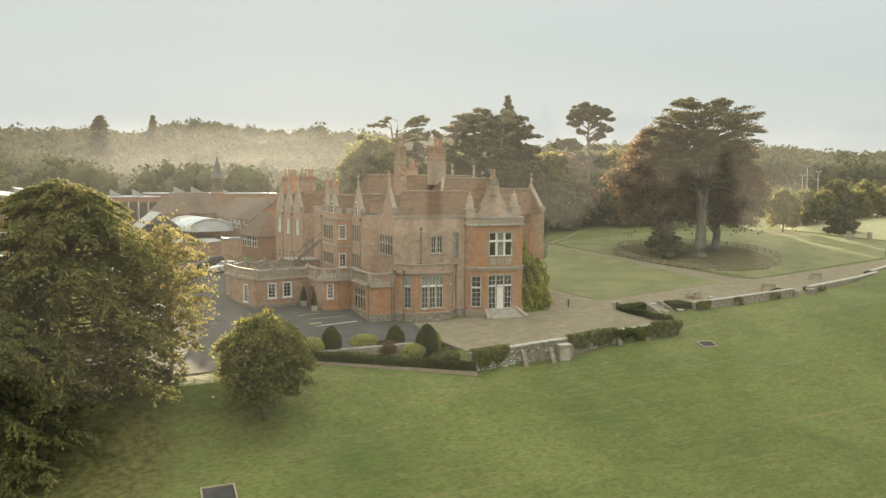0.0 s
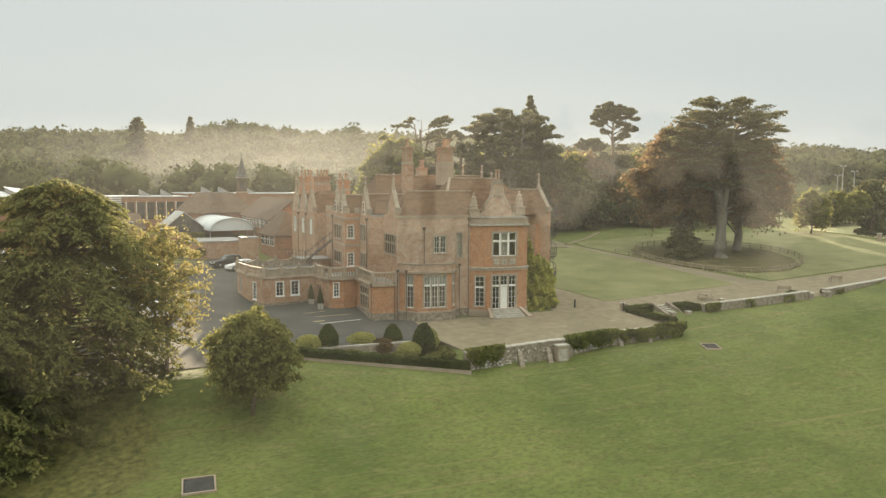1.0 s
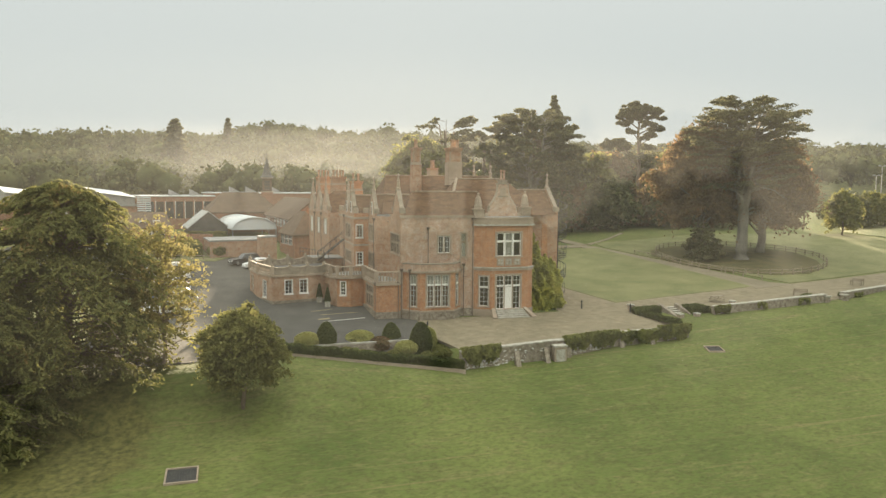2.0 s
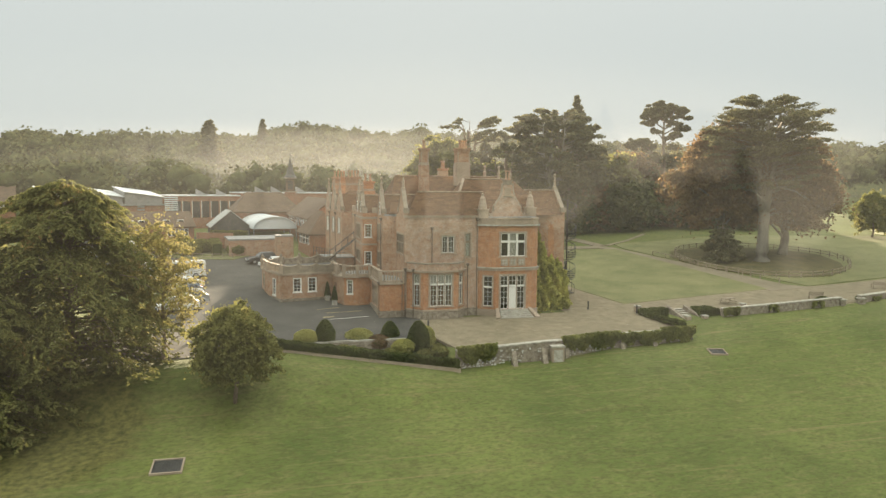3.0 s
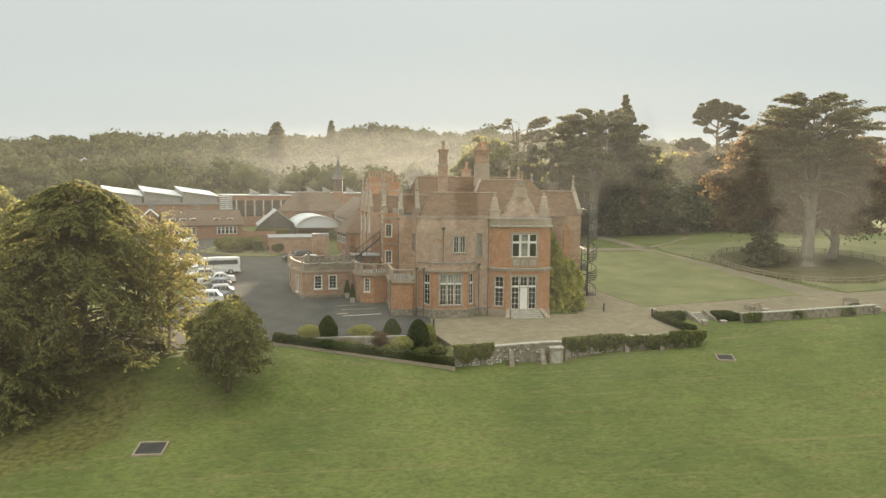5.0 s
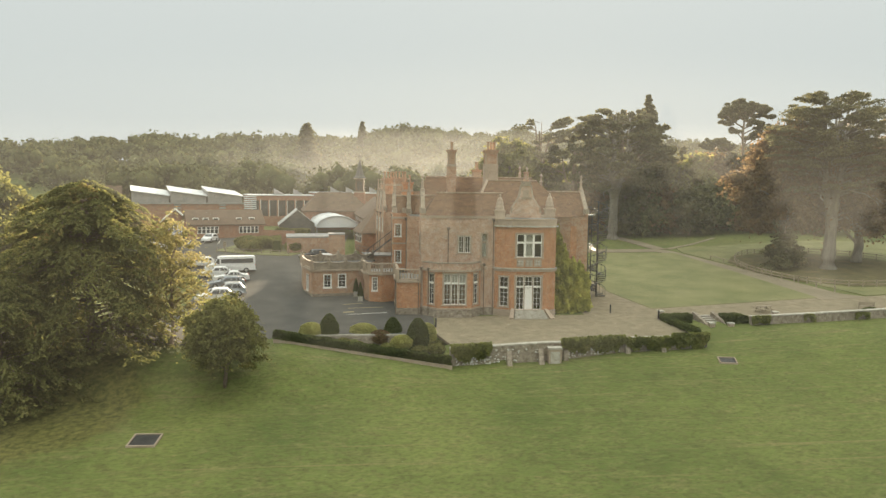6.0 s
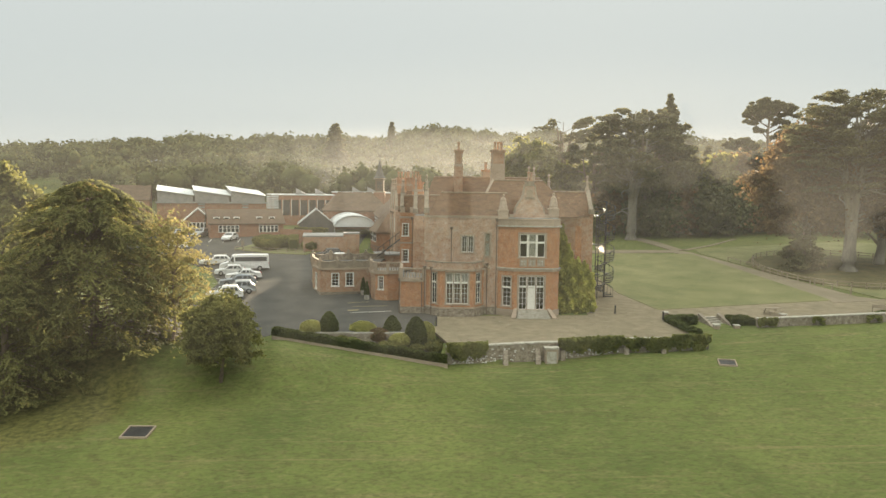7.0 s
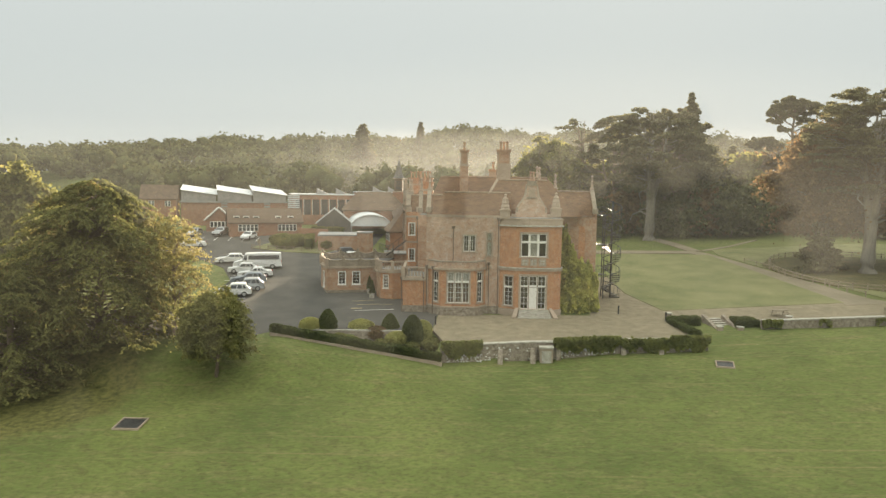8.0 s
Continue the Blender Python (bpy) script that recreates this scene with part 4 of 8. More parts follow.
gable((-13.4, 10.9), (-13.4, 7.2), 10.4, 12.9, M_BRICK_PALE)
bm = BM()
box(bm, -13.46, -13.38, 8.7, 9.35, 10.55, 12.0)
aw = part("attic_window", bm, M_WHITE, house)
for k in range(3):
    bm = BM()
    box(bm, -13.475, -13.462, 8.78, 9.27, 10.62 + 0.45 * k, 11.0 + 0.45 * k)
    part("pane", bm, M_GLASS, aw)
ridge_roof(-13.0, -6, 7.3, 10.8, 10.5, 12.85)
TW = [(-15.2, 24.0), (-15.2, 11.3), (-13.4, 11.3)]
wall(TW[0], TW[1], -0.9, 10.6, M_BRICK, [(6.1, 10.7, 7.4, 9.1), (6.1, 10.7, 4.4, 5.8)])
window(TW[0], TW[1], 6.1, 10.7, 7.4, 9.1, 4, 0, (1, 2), backing="full")
window(TW[0], TW[1], 6.1, 10.7, 4.4, 5.8, 4, 0, (1, 2), backing="full")
wall(TW[1], TW[2], -0.9, 10.6, M_BRICK_RED, [(0.3, 1.05, 7.7, 9.2), (0.3, 1.05, 4.4, 5.9)])
window(TW[1], TW[2], 0.3, 1.05, 7.7, 9.2, 1, 0, (2, 4), stone=False, surround=0.07)
window(TW[1], TW[2], 0.3, 1.05, 4.4, 5.9, 1, 0, (2, 4), stone=False, surround=0.07)
band(TW, 9.9, 10.15, 0.1, M_STONE)
band(TW, 6.7, 6.9, 0.08, M_STONE)
for y0 in (11.6, 15.2):
    gable((-15.2, y0 + 3.2), (-15.2, y0), 10.6, 12.75, M_BRICK_PALE)
    ridge_roof(-14.8, -10, y0 + 0.1, y0 + 3.1, 10.6, 12.7)
    bm = BM()
    box(bm, -15.26, -15.18, y0 + 1.15, y0 + 2.05, 10.65, 12.0)
    aw = part("attic_window", bm, M_WHITE, house)
    for k in range(3):
        bm = BM()
        box(bm, -15.275, -15.262, y0 + 1.22, y0 + 1.98, 10.72 + 0.42 * k, 11.08 + 0.42 * k)
        part("pane", bm, M_GLASS, aw)
# broken battlements on the tower head
for p0, p1, us in ((TW[0], TW[1], (0.0, 1.4, 2.8, 4.2, 8.5, 12.1)), (TW[1], TW[2], (0.0, 1.2))):
    mt = along(p0, p1)[0]
    for u in us:
        bm = BM()
        box(bm, u + 0.003, u + 0.6, -0.003, 0.4, 10.604, 11.25, mt)
        part("merlon", bm, M_STONE, house)
chimney(-13.9, -12.5, 21.4, 22.4, 10.4, 13.2, 14.6, [(-13.6, 21.9), (-12.9, 21.9)], M_BRICK_RED)
# rear block so that the house is closed
wall((7.26, 18.0), (-15.2, 24.0), -0.9, 10.6, M_BRICK)
# roofs
ridge_roof(-11.75, -2.6, 0.0, 5.2, 10.72, 13.25, hip0=1.6)
ridge_roof(-12.7, 6.0, 6.6, 19.5, 10.7, 15.15, hip0=1.7, hip1=3.4)
ridge_roof(-6.4, 5.4, 1.2, 11.0, 10.7, 14.75, hip0=2.4, hip1=3.5)
bm = BM()
prism(bm, [(-11.9, 0.3), (-3.7, 0.3), (-1.9, -0.7), (2.0, -0.7), (2.9, 0), (2.9, 2.8), (7.1, 2.8), (7.1, 17.8), (-14.9, 23.6), (-14.9, 11.6), (-13.2, 11.4), (-13.2, 7), (-11.8, 5.4)], 10.3, 10.6)
part("gutter_deck", bm, M_LEAD, house)
# inside partitions that keep the rooms dim
bm = BM()
prism(bm, [(-9.5, 4.5), (4.5, 4.5), (4.5, 15), (-11, 15), (-11, 8)], -0.5, 10.2)
part("inner_wall", bm, M_ROOM, house)
bm = BM()
prism(bm, [(-11.5, 0.5), (2.5, 0.5), (2.5, 3.0), (6.8, 3.0), (6.8, 17), (-14.6, 20), (-14.6, 12), (-13, 11), (-13, 7), (-11.6, 5)], 5.0, 5.3)
part("inner_floor", bm, M_ROOM, house)
# chimneys
chimney(-8.4, -7.6, 9.0, 10.3, 12.0, 16.4, 18.5, [(-8.0, 9.35), (-8.0, 9.95)])
chimney(-3.8, -2.4, 9.5, 11.2, 14.0, 16.5, 18.6, [(-3.5, 9.9), (-3.1, 10.4), (-2.7, 10.9), (-2.7, 9.9)], None, M_STONE)
chimney(-4.6, -3.75, 15.5, 16.9, 13.0, 15.6, 16.3, [(-4.17, 15.65 + 0.28 * k) for k in range(5)], None, M_STONE, False)
for fx, fy, fz in ((1.25, 9.1, 14.5), (3.5, 11.4, 13.7), (1.66, 16.7, 14.8)):
    finial(fx, fy, fz, 2.0, 0.2)
# raking stone coping on the hip beside the middle stack
bm = BM()
tube(bm, [(-5.6, 2.83, 12.1), (-4.02, 6.06, 14.78)], [0.17, 0.17], 4)
part("raking_coping", bm, M_STONE, house)
for px, py, z0, z1 in ((-9.0, -0.12, 5.1, 9.2), (-4.0, -0.2, -0.4, 10.2), (-5.0, -0.14, -0.3, 5.2), (-11.95, -0.15, -0.4, 4.8), (-12.25, 0.0, -0.4, 3.4), (-14.75, 0.0, -0.4, 3.4), (-12.1, 5.7, 3.6, 9.6), (-13.55, 7.2, 3.6, 9.9), (-13.5, 12.1, 3.6, 9.9), (-15.35, 18.5, 3.6, 9.9), (-11.2, -0.9, -0.4, 4.8)):
    pipe(px, py, z0, z1)
# front steps
st_ = thing("front_steps", -0.05, -1.8, -0.35, "pale stone steps up to the garden door", "steps")
for k in range(5):
    bm = BM()
    e = 0.32 * k
    box(bm, -1.6 - 0.06 * k, 1.6 + 0.06 * k, -1.35 - e, -1.0, 0.47 - 0.16 * (k + 1), 0.47 - 0.16 * k)
    part("step", bm, M_STONE_PALE, st_)
for s in (-1, 1):
    bm = BM()
    v = [(s * 1.66, -1.0), (s * 2.02, -1.0), (s * 2.5, -2.8), (s * 2.0, -2.8)]
    prism(bm, v if s > 0 else v[::-1], -0.45, lambda x, y: 0.62 if y > -1.5 else -0.1)
    part("flank", bm, M_STONE, st_)
# low wing to the west
lw = thing("low_wing", -22, 12, 0, "single-storey brick wing with stone balustraded parapet and flat roof", "building")
LW = [(-27.2, 16.8), (-26.4, 12.6), (-24.9, 8.65), (-18.8, 10.0)]
wall(LW[0], LW[1], -0.6, 3.5, M_BRICK, [(1.2, 1.9, 1.3, 3.0)], parent=lw)
window(LW[0], LW[1], 1.2, 1.9, 1.3, 3.0, 1, 0, (2, 4), parent=lw)
wall(LW[1], LW[2], -0.6, 3.5, M_BRICK, [(1.6, 2.5, 1.0, 2.9)], parent=lw)
window(LW[1], LW[2], 1.6, 2.5, 1.0, 2.9, 1, 0, (2, 5), stone=False, parent=lw, surround=0.07)
wall(LW[2], LW[3], -0.6, 3.5, M_BRICK, [(1.45, 2.3, 1.5, 3.06), (3.2, 4.1, 1.5, 3.08)], parent=lw)
window(LW[2], LW[3], 1.45, 2.3, 1.5, 3.06, 1, 0, (2, 4), stone=False, parent=lw, surround=0.07)
window(LW[2], LW[3], 3.2, 4.1, 1.5, 3.08, 1, 0, (2, 4), stone=False, parent=lw, surround=0.07)
band(LW, -0.6, 0.75, 0.05, M_RUBBLE, "plinth", lw)
band(LW, 3.5, 3.72, 0.16, M_STONE, "cornice", lw)
_house, house = house, lw
balustrade(LW[:3], 3.74, 0.95)
house = _house


def scalloped(p0, p1, z0, rise, dip, n, par, body, cope_mat, t=0.3):
    """A parapet whose coping sags between its piers."""
    m, ln = along(p0, p1)
    bm, cope = BM(), BM()
    k = 10 * n
    for i in range(k):
        u0, u1 = ln * i / k, ln * (i + 1) / k
        h0, h1 = (z0 + rise - dip * math.sin(math.pi * ((q * n / ln) % 1.0 if q < ln - 1e-6 else 0.0)) for q in (u0, u1))
        v = box(bm, u0, u1, 0, t, z0, 1, m)
        w = box(cope, u0, u1, -0.06, t + 0.06, 0, 0, m)
        for j, q in enumerate(v):
            if j >= 4:
                q.co.z = h0 if j % 4 in (0, 3) else h1
        for j, q in enumerate(w):
            q.co.z = (h0 if j % 4 in (0, 3) else h1) + (0.11 if j >= 4 else 0.004)
    w_ = part("parapet", bm, body, par)
    part("coping", cope, cope_mat, w_)
    for i in range(n + 1):
        q = m @ Vector((ln * i / n, t / 2, 0))
        bm = BM()
        box(bm, q.x - 0.2, q.x + 0.2, q.y - 0.2, q.y + 0.2, z0 - 0.05, z0 + rise + 0.16)
        lathe(bm, [(0.1, z0 + rise + 0.16), (0.17, z0 + rise + 0.3), (0.12, z0 + rise + 0.42), (0.02, z0 + rise + 0.5)], q.x, q.y, 8)
        part("pier", bm, M_COPE, w_)


scalloped(LW[2], LW[3], 3.72, 0.86, 0.16, 3, lw, M_COPE, M_COPE)
wall((-18.8, 10.0), (-17.5, 20.0), -0.6, 3.7, M_BRICK, parent=lw)
wall((-17.5, 20.0), (-27.2, 16.8), -0.6, 3.7, M_BRICK, parent=lw)
bm = BM()
prism(bm, [(-27.0, 16.7), (-26.2, 12.7), (-24.7, 8.95), (-19.0, 10.2), (-17.6, 19.8)], 3.6, 3.85)
part("flat_roof", bm, M_SLATE, lw)
# raised back parapet with a scalloped coping
bp = thing("roof_parapet", -22.4, 18.2, 3.6, "scalloped brick parapet across the flat roof", "parapet")
scalloped((-27.1, 16.95), (-17.9, 19.75), 3.5, 1.25, 0.3, 4, bp, M_RUBBLE, M_COPE)


# ---- trees ----
def tree(name, x, y, label, crown_z, rx, rz, mat_leaf, leaves, size, seed, trunk_r=0.3, clump=0.13, n_clump=200, squash=0.65, base=None, inner=0.35, ry=None, group="", sparse=0.0, floor=0.35, bark=None):
    """A broadleaved tree: tapered trunk and limbs, a crown of leaves gathered in sprays on the limbs."""
    rng = np.random.default_rng(seed)
    z0 = ground_z(x, y) if base is None else base
    th = thing(name, x, y, z0, label, "tree", group)
    bm = BM()
    ct = z0 + crown_z
    ry = ry or rx
    tube(bm, [(x, y, z0 - 0.3), (x, y, z0 + 0.3), (x + 0.05 * rx, y, z0 + max(0.8, (crown_z - rz) * 0.8 + 0.6)), (x, y + 0.04 * rx, ct), (x, y, ct + rz * 0.6)], [trunk_r * 1.6, trunk_r * 1.1, trunk_r * 0.9, trunk_r * 0.55, trunk_r * 0.12], 9)
    d = unit(rng.normal(size=(n_clump, 3)))
    d[:, 2] = np.where(d[:, 2] < -0.8, -d[:, 2], d[:, 2])
    az = np.arctan2(d[:, 1], d[:, 0])
    # an uneven outline: lobes round the crown
    ph = rng.uniform(0, 6.3, 4)
    lobe = 1 + 0.10 * np.sin(3 * az + ph[0] + 2.5 * d[:, 2]) + 0.08 * np.sin(5 * az + ph[1] - 4 * d[:, 2]) + 0.06 * np.sin(9 * az + ph[2] + 7 * d[:, 2])
    rad = inner + (0.97 - inner) * rng.random(n_clump) ** 0.45
    cen = np.array((x, y, ct)) + d * (rad * lobe)[:, None] * np.array((rx, ry, rz))
    rr = (rx + rz) / 2 * clump * rng.uniform(0.6, 1.5, n_clump)
    for i in range(min(26, n_clump)):
        p = Vector(cen[i])
        a = Vector((x, y, max(z0 + 0.8, min(p.z - 0.2 * rz, ct + rz * 0.4) - 0.25 * rz * rng.random())))
        mid = (a + p) / 2 + Vector((0, 0, 0.1 * rx))
        tube(bm, [a, mid, p], [trunk_r * 0.36, trunk_r * 0.2, trunk_r * 0.05], 5)
    part("trunk", bm, bark or M_BARK, th, smooth=True)
    # sprays: each clump drawn out along its limb and drooping at the tip
    i = rng.choice(n_clump, size=leaves, p=rr ** 2 / np.sum(rr ** 2))
    e = unit(np.stack([np.cos(az), np.sin(az), 0.15 * rng.normal(size=n_clump)], 1))
    side = np.stack([-e[:, 1], e[:, 0], np.zeros(n_clump)], 1)
    g = rng.normal(size=(leaves, 3)) * 0.55
    ahead = g[:, :1] * 1.5
    c = cen[i] + e[i] * ahead * rr[i][:, None] + side[i] * g[:, 1:2] * 0.85 * rr[i][:, None]
    c[:, 2] += (g[:, 2] * squash * 0.8 - 0.22 * np.maximum(0, ahead[:, 0]) ** 2) * rr[i]
    u, v = leaf_axes(rng, leaves, size, unit(e[i] + np.array((0, 0, 0.9))), 0.35)
    # looser leaves between the sprays
    loose = rng.random(leaves) < 0.12 * (1 - sparse)
    k = int(loose.sum())
    dd = unit(rng.normal(size=(k, 3)))
    dd[:, 2] = np.where(dd[:, 2] < -0.8, -dd[:, 2], dd[:, 2])
    az = np.arctan2(dd[:, 1], dd[:, 0])
    lb_ = 1 + 0.10 * np.sin(3 * az + ph[0] + 2.5 * dd[:, 2]) + 0.08 * np.sin(5 * az + ph[1] - 4 * dd[:, 2]) + 0.06 * np.sin(9 * az + ph[2] + 7 * dd[:, 2])
    c[loose] = np.array((x, y, ct)) + dd * ((0.45 + 0.58 * rng.random(k) ** 0.5) * lb_)[:, None] * np.array((rx, ry, rz))
    # sprays droop outwards
    out = np.linalg.norm(c[:, :2] - np.array((x, y)), axis=1)
    c[:, 2] = np.maximum(c[:, 2] - 0.035 * out ** 1.3, z0 + floor + 0.25 * rng.random(leaves))
    quads("crown", c, u, v, mat_leaf, th)
    return th


def cedar(name, x, y, label, h, profile, seed, limbs=70, leaves=60000, bare=0.35, mat_leaf=None, size=0.12, trunk_r=1.0, stems=4, split=0.3, lean=0.28, dead=6, tilt=0.06, thick=0.12, wide=0.24, bark=None, base=None):
    """An old cedar: a massive trunk that divides into upright stems, level limbs, thin flat plates of foliage on side shoots.
    profile: reach of the limbs by share of the height."""
    rng = np.random.default_rng(seed)
    z0 = ground_z(x, y) if base is None else base
    th = thing(name, x, y, z0, label, "tree")
    bm = BM()
    ph = rng.uniform(0, 6.28)
    tube(bm, [(x, y, z0 - 0.4), (x, y, z0 + 0.4), (x, y, z0 + 1.6), (x + 0.1, y, z0 + h * split), (x, y + 0.1, z0 + h * 0.62), (x, y, z0 + h * 0.97)], [trunk_r * 1.5, trunk_r * 1.15, trunk_r, trunk_r * 0.86, trunk_r * 0.36, 0.05], 12)
    rmax = max(q for p, q in profile)
    axes = [(0.0, 0.0)]
    for k in range(stems):
        a = ph + 6.283 * k / max(stems, 1) + rng.uniform(-0.4, 0.4)
        o = lean * rmax * rng.uniform(0.6, 1.15)
        axes.append((o * math.cos(a), o * math.sin(a)))
        top_ = rng.uniform(0.84, 0.95)
        tube(bm, [(x, y, z0 + h * split * 0.85), (x + axes[-1][0] * 0.45, y + axes[-1][1] * 0.45, z0 + h * (split + 0.14)), (x + axes[-1][0] * 0.8, y + axes[-1][1] * 0.8, z0 + h * (split + 0.32)), (x + axes[-1][0], y + axes[-1][1], z0 + h * top_)], [trunk_r * 0.55, trunk_r * 0.42, trunk_r * 0.26, 0.05], 8)
    axes = np.array(axes)
    f = bare + (0.995 - bare) * rng.random(limbs) ** 0.85
    a = rng.uniform(0, 2 * math.pi, limbs)
    reach = np.interp(f, [p for p, q in profile], [q for p, q in profile]) * (0.38 + 0.68 * rng.random(limbs) ** 0.75)
    e = np.stack([np.cos(a), np.sin(a)], 1)
    own = np.argmax(e @ axes.T + rng.normal(size=(limbs, len(axes))) * 0.6, 1)
    root = np.concatenate([np.array((x, y)) + axes[own] * np.clip((f - split) * 2.0, 0, 1)[:, None], (z0 + h * f - 0.14 * reach)[:, None]], 1)
    tip = np.stack([x + e[:, 0] * reach, y + e[:, 1] * reach, z0 + h * f + tilt * reach * rng.uniform(-0.6, 1.2, limbs)], 1)
    for i in range(limbs):
        r_, t_ = Vector(root[i]), Vector(tip[i])
        mid = r_.lerp(t_, 0.5) + Vector((0, 0, 0.06 * reach[i]))
        k = trunk_r * 0.22 * (1.25 - f[i]) + 0.03
        tube(bm, [r_, mid, t_], [k, k * 0.62, 0.025], 5)
    for k in range(dead):
        q = rng.uniform(0, 6.28)
        zz = z0 + h * rng.uniform(split * 0.6, split + 0.16)
        ln = rmax * rng.uniform(0.35, 0.8)
        tube(bm, [(x, y, zz), (x + ln * 0.4 * math.cos(q), y + ln * 0.4 * math.sin(q), zz + 0.9), (x + ln * 0.75 * math.cos(q + 0.25), y + ln * 0.75 * math.sin(q + 0.25), zz + 0.3), (x + ln * math.cos(q + 0.5), y + ln * math.sin(q + 0.5), zz - 0.9)], [0.24, 0.16, 0.09, 0.03], 5)
    part("trunk", bm, bark or M_BARK, th, smooth=True)
    # side shoots in a level fan along each limb, then short needles packed along the shoots
    ns = limbs * 16
    il = rng.choice(limbs, ns, p=(reach + 0.6) / np.sum(reach + 0.6))
    q = 0.28 + 0.74 * rng.random(ns) ** 0.75
    side = rng.choice((-1.0, 1.0), ns) * rng.uniform(0.3, 1.1, ns)
    e3 = np.concatenate([e, np.zeros((limbs, 1))], 1)
    s3 = np.stack([-e[:, 1], e[:, 0], np.zeros(limbs)], 1)
    way = unit(e3[il] * 0.7 + s3[il] * side[:, None] + np.stack([0 * q, 0 * q, rng.normal(size=ns) * 0.07], 1))
    ln = (wide * reach[il] * (1.3 - 0.8 * q) + 0.45) * rng.uniform(0.5, 1.25, ns)
    st = root[il] + (tip[il] - root[il]) * q[:, None]
    st[:, 2] += 0.06 * reach[il] * np.sin(math.pi * q) + rng.normal(size=ns) * thick * 0.9
    j = rng.integers(0, ns, leaves)
    w = rng.random(leaves) ** 0.8
    c = st[j] + way[j] * (ln[j] * w)[:, None] + rng.normal(size=(leaves, 3)) * np.array((0.16, 0.16, thick))
    c[:, 2] -= 0.10 * ln[j] * w * w
    u, v = leaf_axes(rng, leaves, size, np.tile((0.0, 0.0, 1.0), (leaves, 1)), 0.5)
    quads("crown", c, u, v, mat_leaf or L_CEDAR, th)
    return th


def pine(name, x, y, label, h, seed, heads, leaves=42000, size=0.13, trunk_r=0.5, bark=None):
    """A tall pine: bare leaning trunk, crooked limbs, dense rounded heads of needles with sky between them.
    heads: (share of the height, sideways offset x, y, radius)."""
    rng = np.random.default_rng(seed)
    z0 = ground_z(x, y)
    th = thing(name, x, y, z0, label, "tree")
    bm = BM()
    tube(bm, [(x, y, z0 - 0.4), (x, y, z0 + 1), (x + 0.4, y, z0 + h * 0.5), (x, y, z0 + h * 0.75), (x + 0.5, y, z0 + h * 0.95)], [trunk_r * 1.5, trunk_r, trunk_r * 0.8, trunk_r * 0.55, 0.06], 9)
    cen, rad = [], []
    for fz, ox, oy, r in heads:
        p = Vector((x + ox, y + oy, z0 + h * fz))
        a = Vector((x + 0.2, y, z0 + h * max(0.4, fz - 0.05) - 0.35 * math.hypot(ox, oy)))
        mid = a.lerp(p, 0.55) + Vector((rng.uniform(-0.5, 0.5), rng.uniform(-0.5, 0.5), -0.3))
        tube(bm, [a, mid, p], [trunk_r * 0.36, trunk_r * 0.22, 0.05], 6)
        for k in range(int(9 * r)):
            d = rng.normal(size=3)
            d = d / np.linalg.norm(d) * r * rng.uniform(0.3, 1.0)
            cen.append((p.x + d[0] * 1.15, p.y + d[1] * 1.15, p.z + abs(d[2]) * 0.85 - 0.2 * r))
            rad.append(rng.uniform(0.38, 0.72) * (0.6 + 0.25 * r))
            if k % 4 == 0:
                tube(bm, [p, cen[-1]], [0.07, 0.02], 4)
    part("trunk", bm, bark or M_BARK, th, smooth=True)
    c, u, v = clumps(rng, np.array(cen), np.array(rad), leaves, size, squash=(1.1, 1.1, 0.6), flat=0.35, shell=0.35)
    quads("crown", c, u, v, L_FIR, th)
    return th


def fir(name, x, y, label, h, r, seed, mat_leaf=None, leaves=9000, size=0.28, bare=0.05, power=0.8, base=None):
    """A pointed conifer with drooping, ragged whorls."""
    rng = np.random.default_rng(seed)
    z0 = ground_z(x, y) if base is None else base
    th = thing(name, x, y, z0, label, "tree")
    bm = BM()
    tube(bm, [(x, y, z0 - 0.4), (x, y, z0 + h * 0.5), (x, y, z0 + h)], [r * 0.11 + 0.1, r * 0.07 + 0.05, 0.02], 8)
    cen, rad = [], []
    n = int(h * 1.5)
    for t in range(n):
        f = t / n
        z = z0 + h * (bare + (1 - bare) * f)
        for k in range(6):
            reach = r * (1 - f) ** power * rng.uniform(0.55, 1.15) + 0.1
            a = rng.uniform(0, 2 * math.pi)
            if k < 3:
                tube(bm, [(x, y, z), (x + reach * 0.9 * math.cos(a), y + reach * 0.9 * math.sin(a), z - 0.25 * reach)], [0.05, 0.015], 4)
            for q in (0.35, 0.65, 0.95):
                cen.append((x + reach * q * math.cos(a), y + reach * q * math.sin(a), z - 0.28 * q * reach))
                rad.append(0.12 + reach * 0.17)
    part("trunk", bm, M_BARK, th, smooth=True)
    cen, rad = np.array(cen), np.array(rad)
    c, u, v = clumps(rng, cen, rad, leaves, size, squash=(1, 1, 0.55), flat=0.4, shell=0.1)
    quads("crown", c, u, v, mat_leaf or L_FIR, th)
    return th


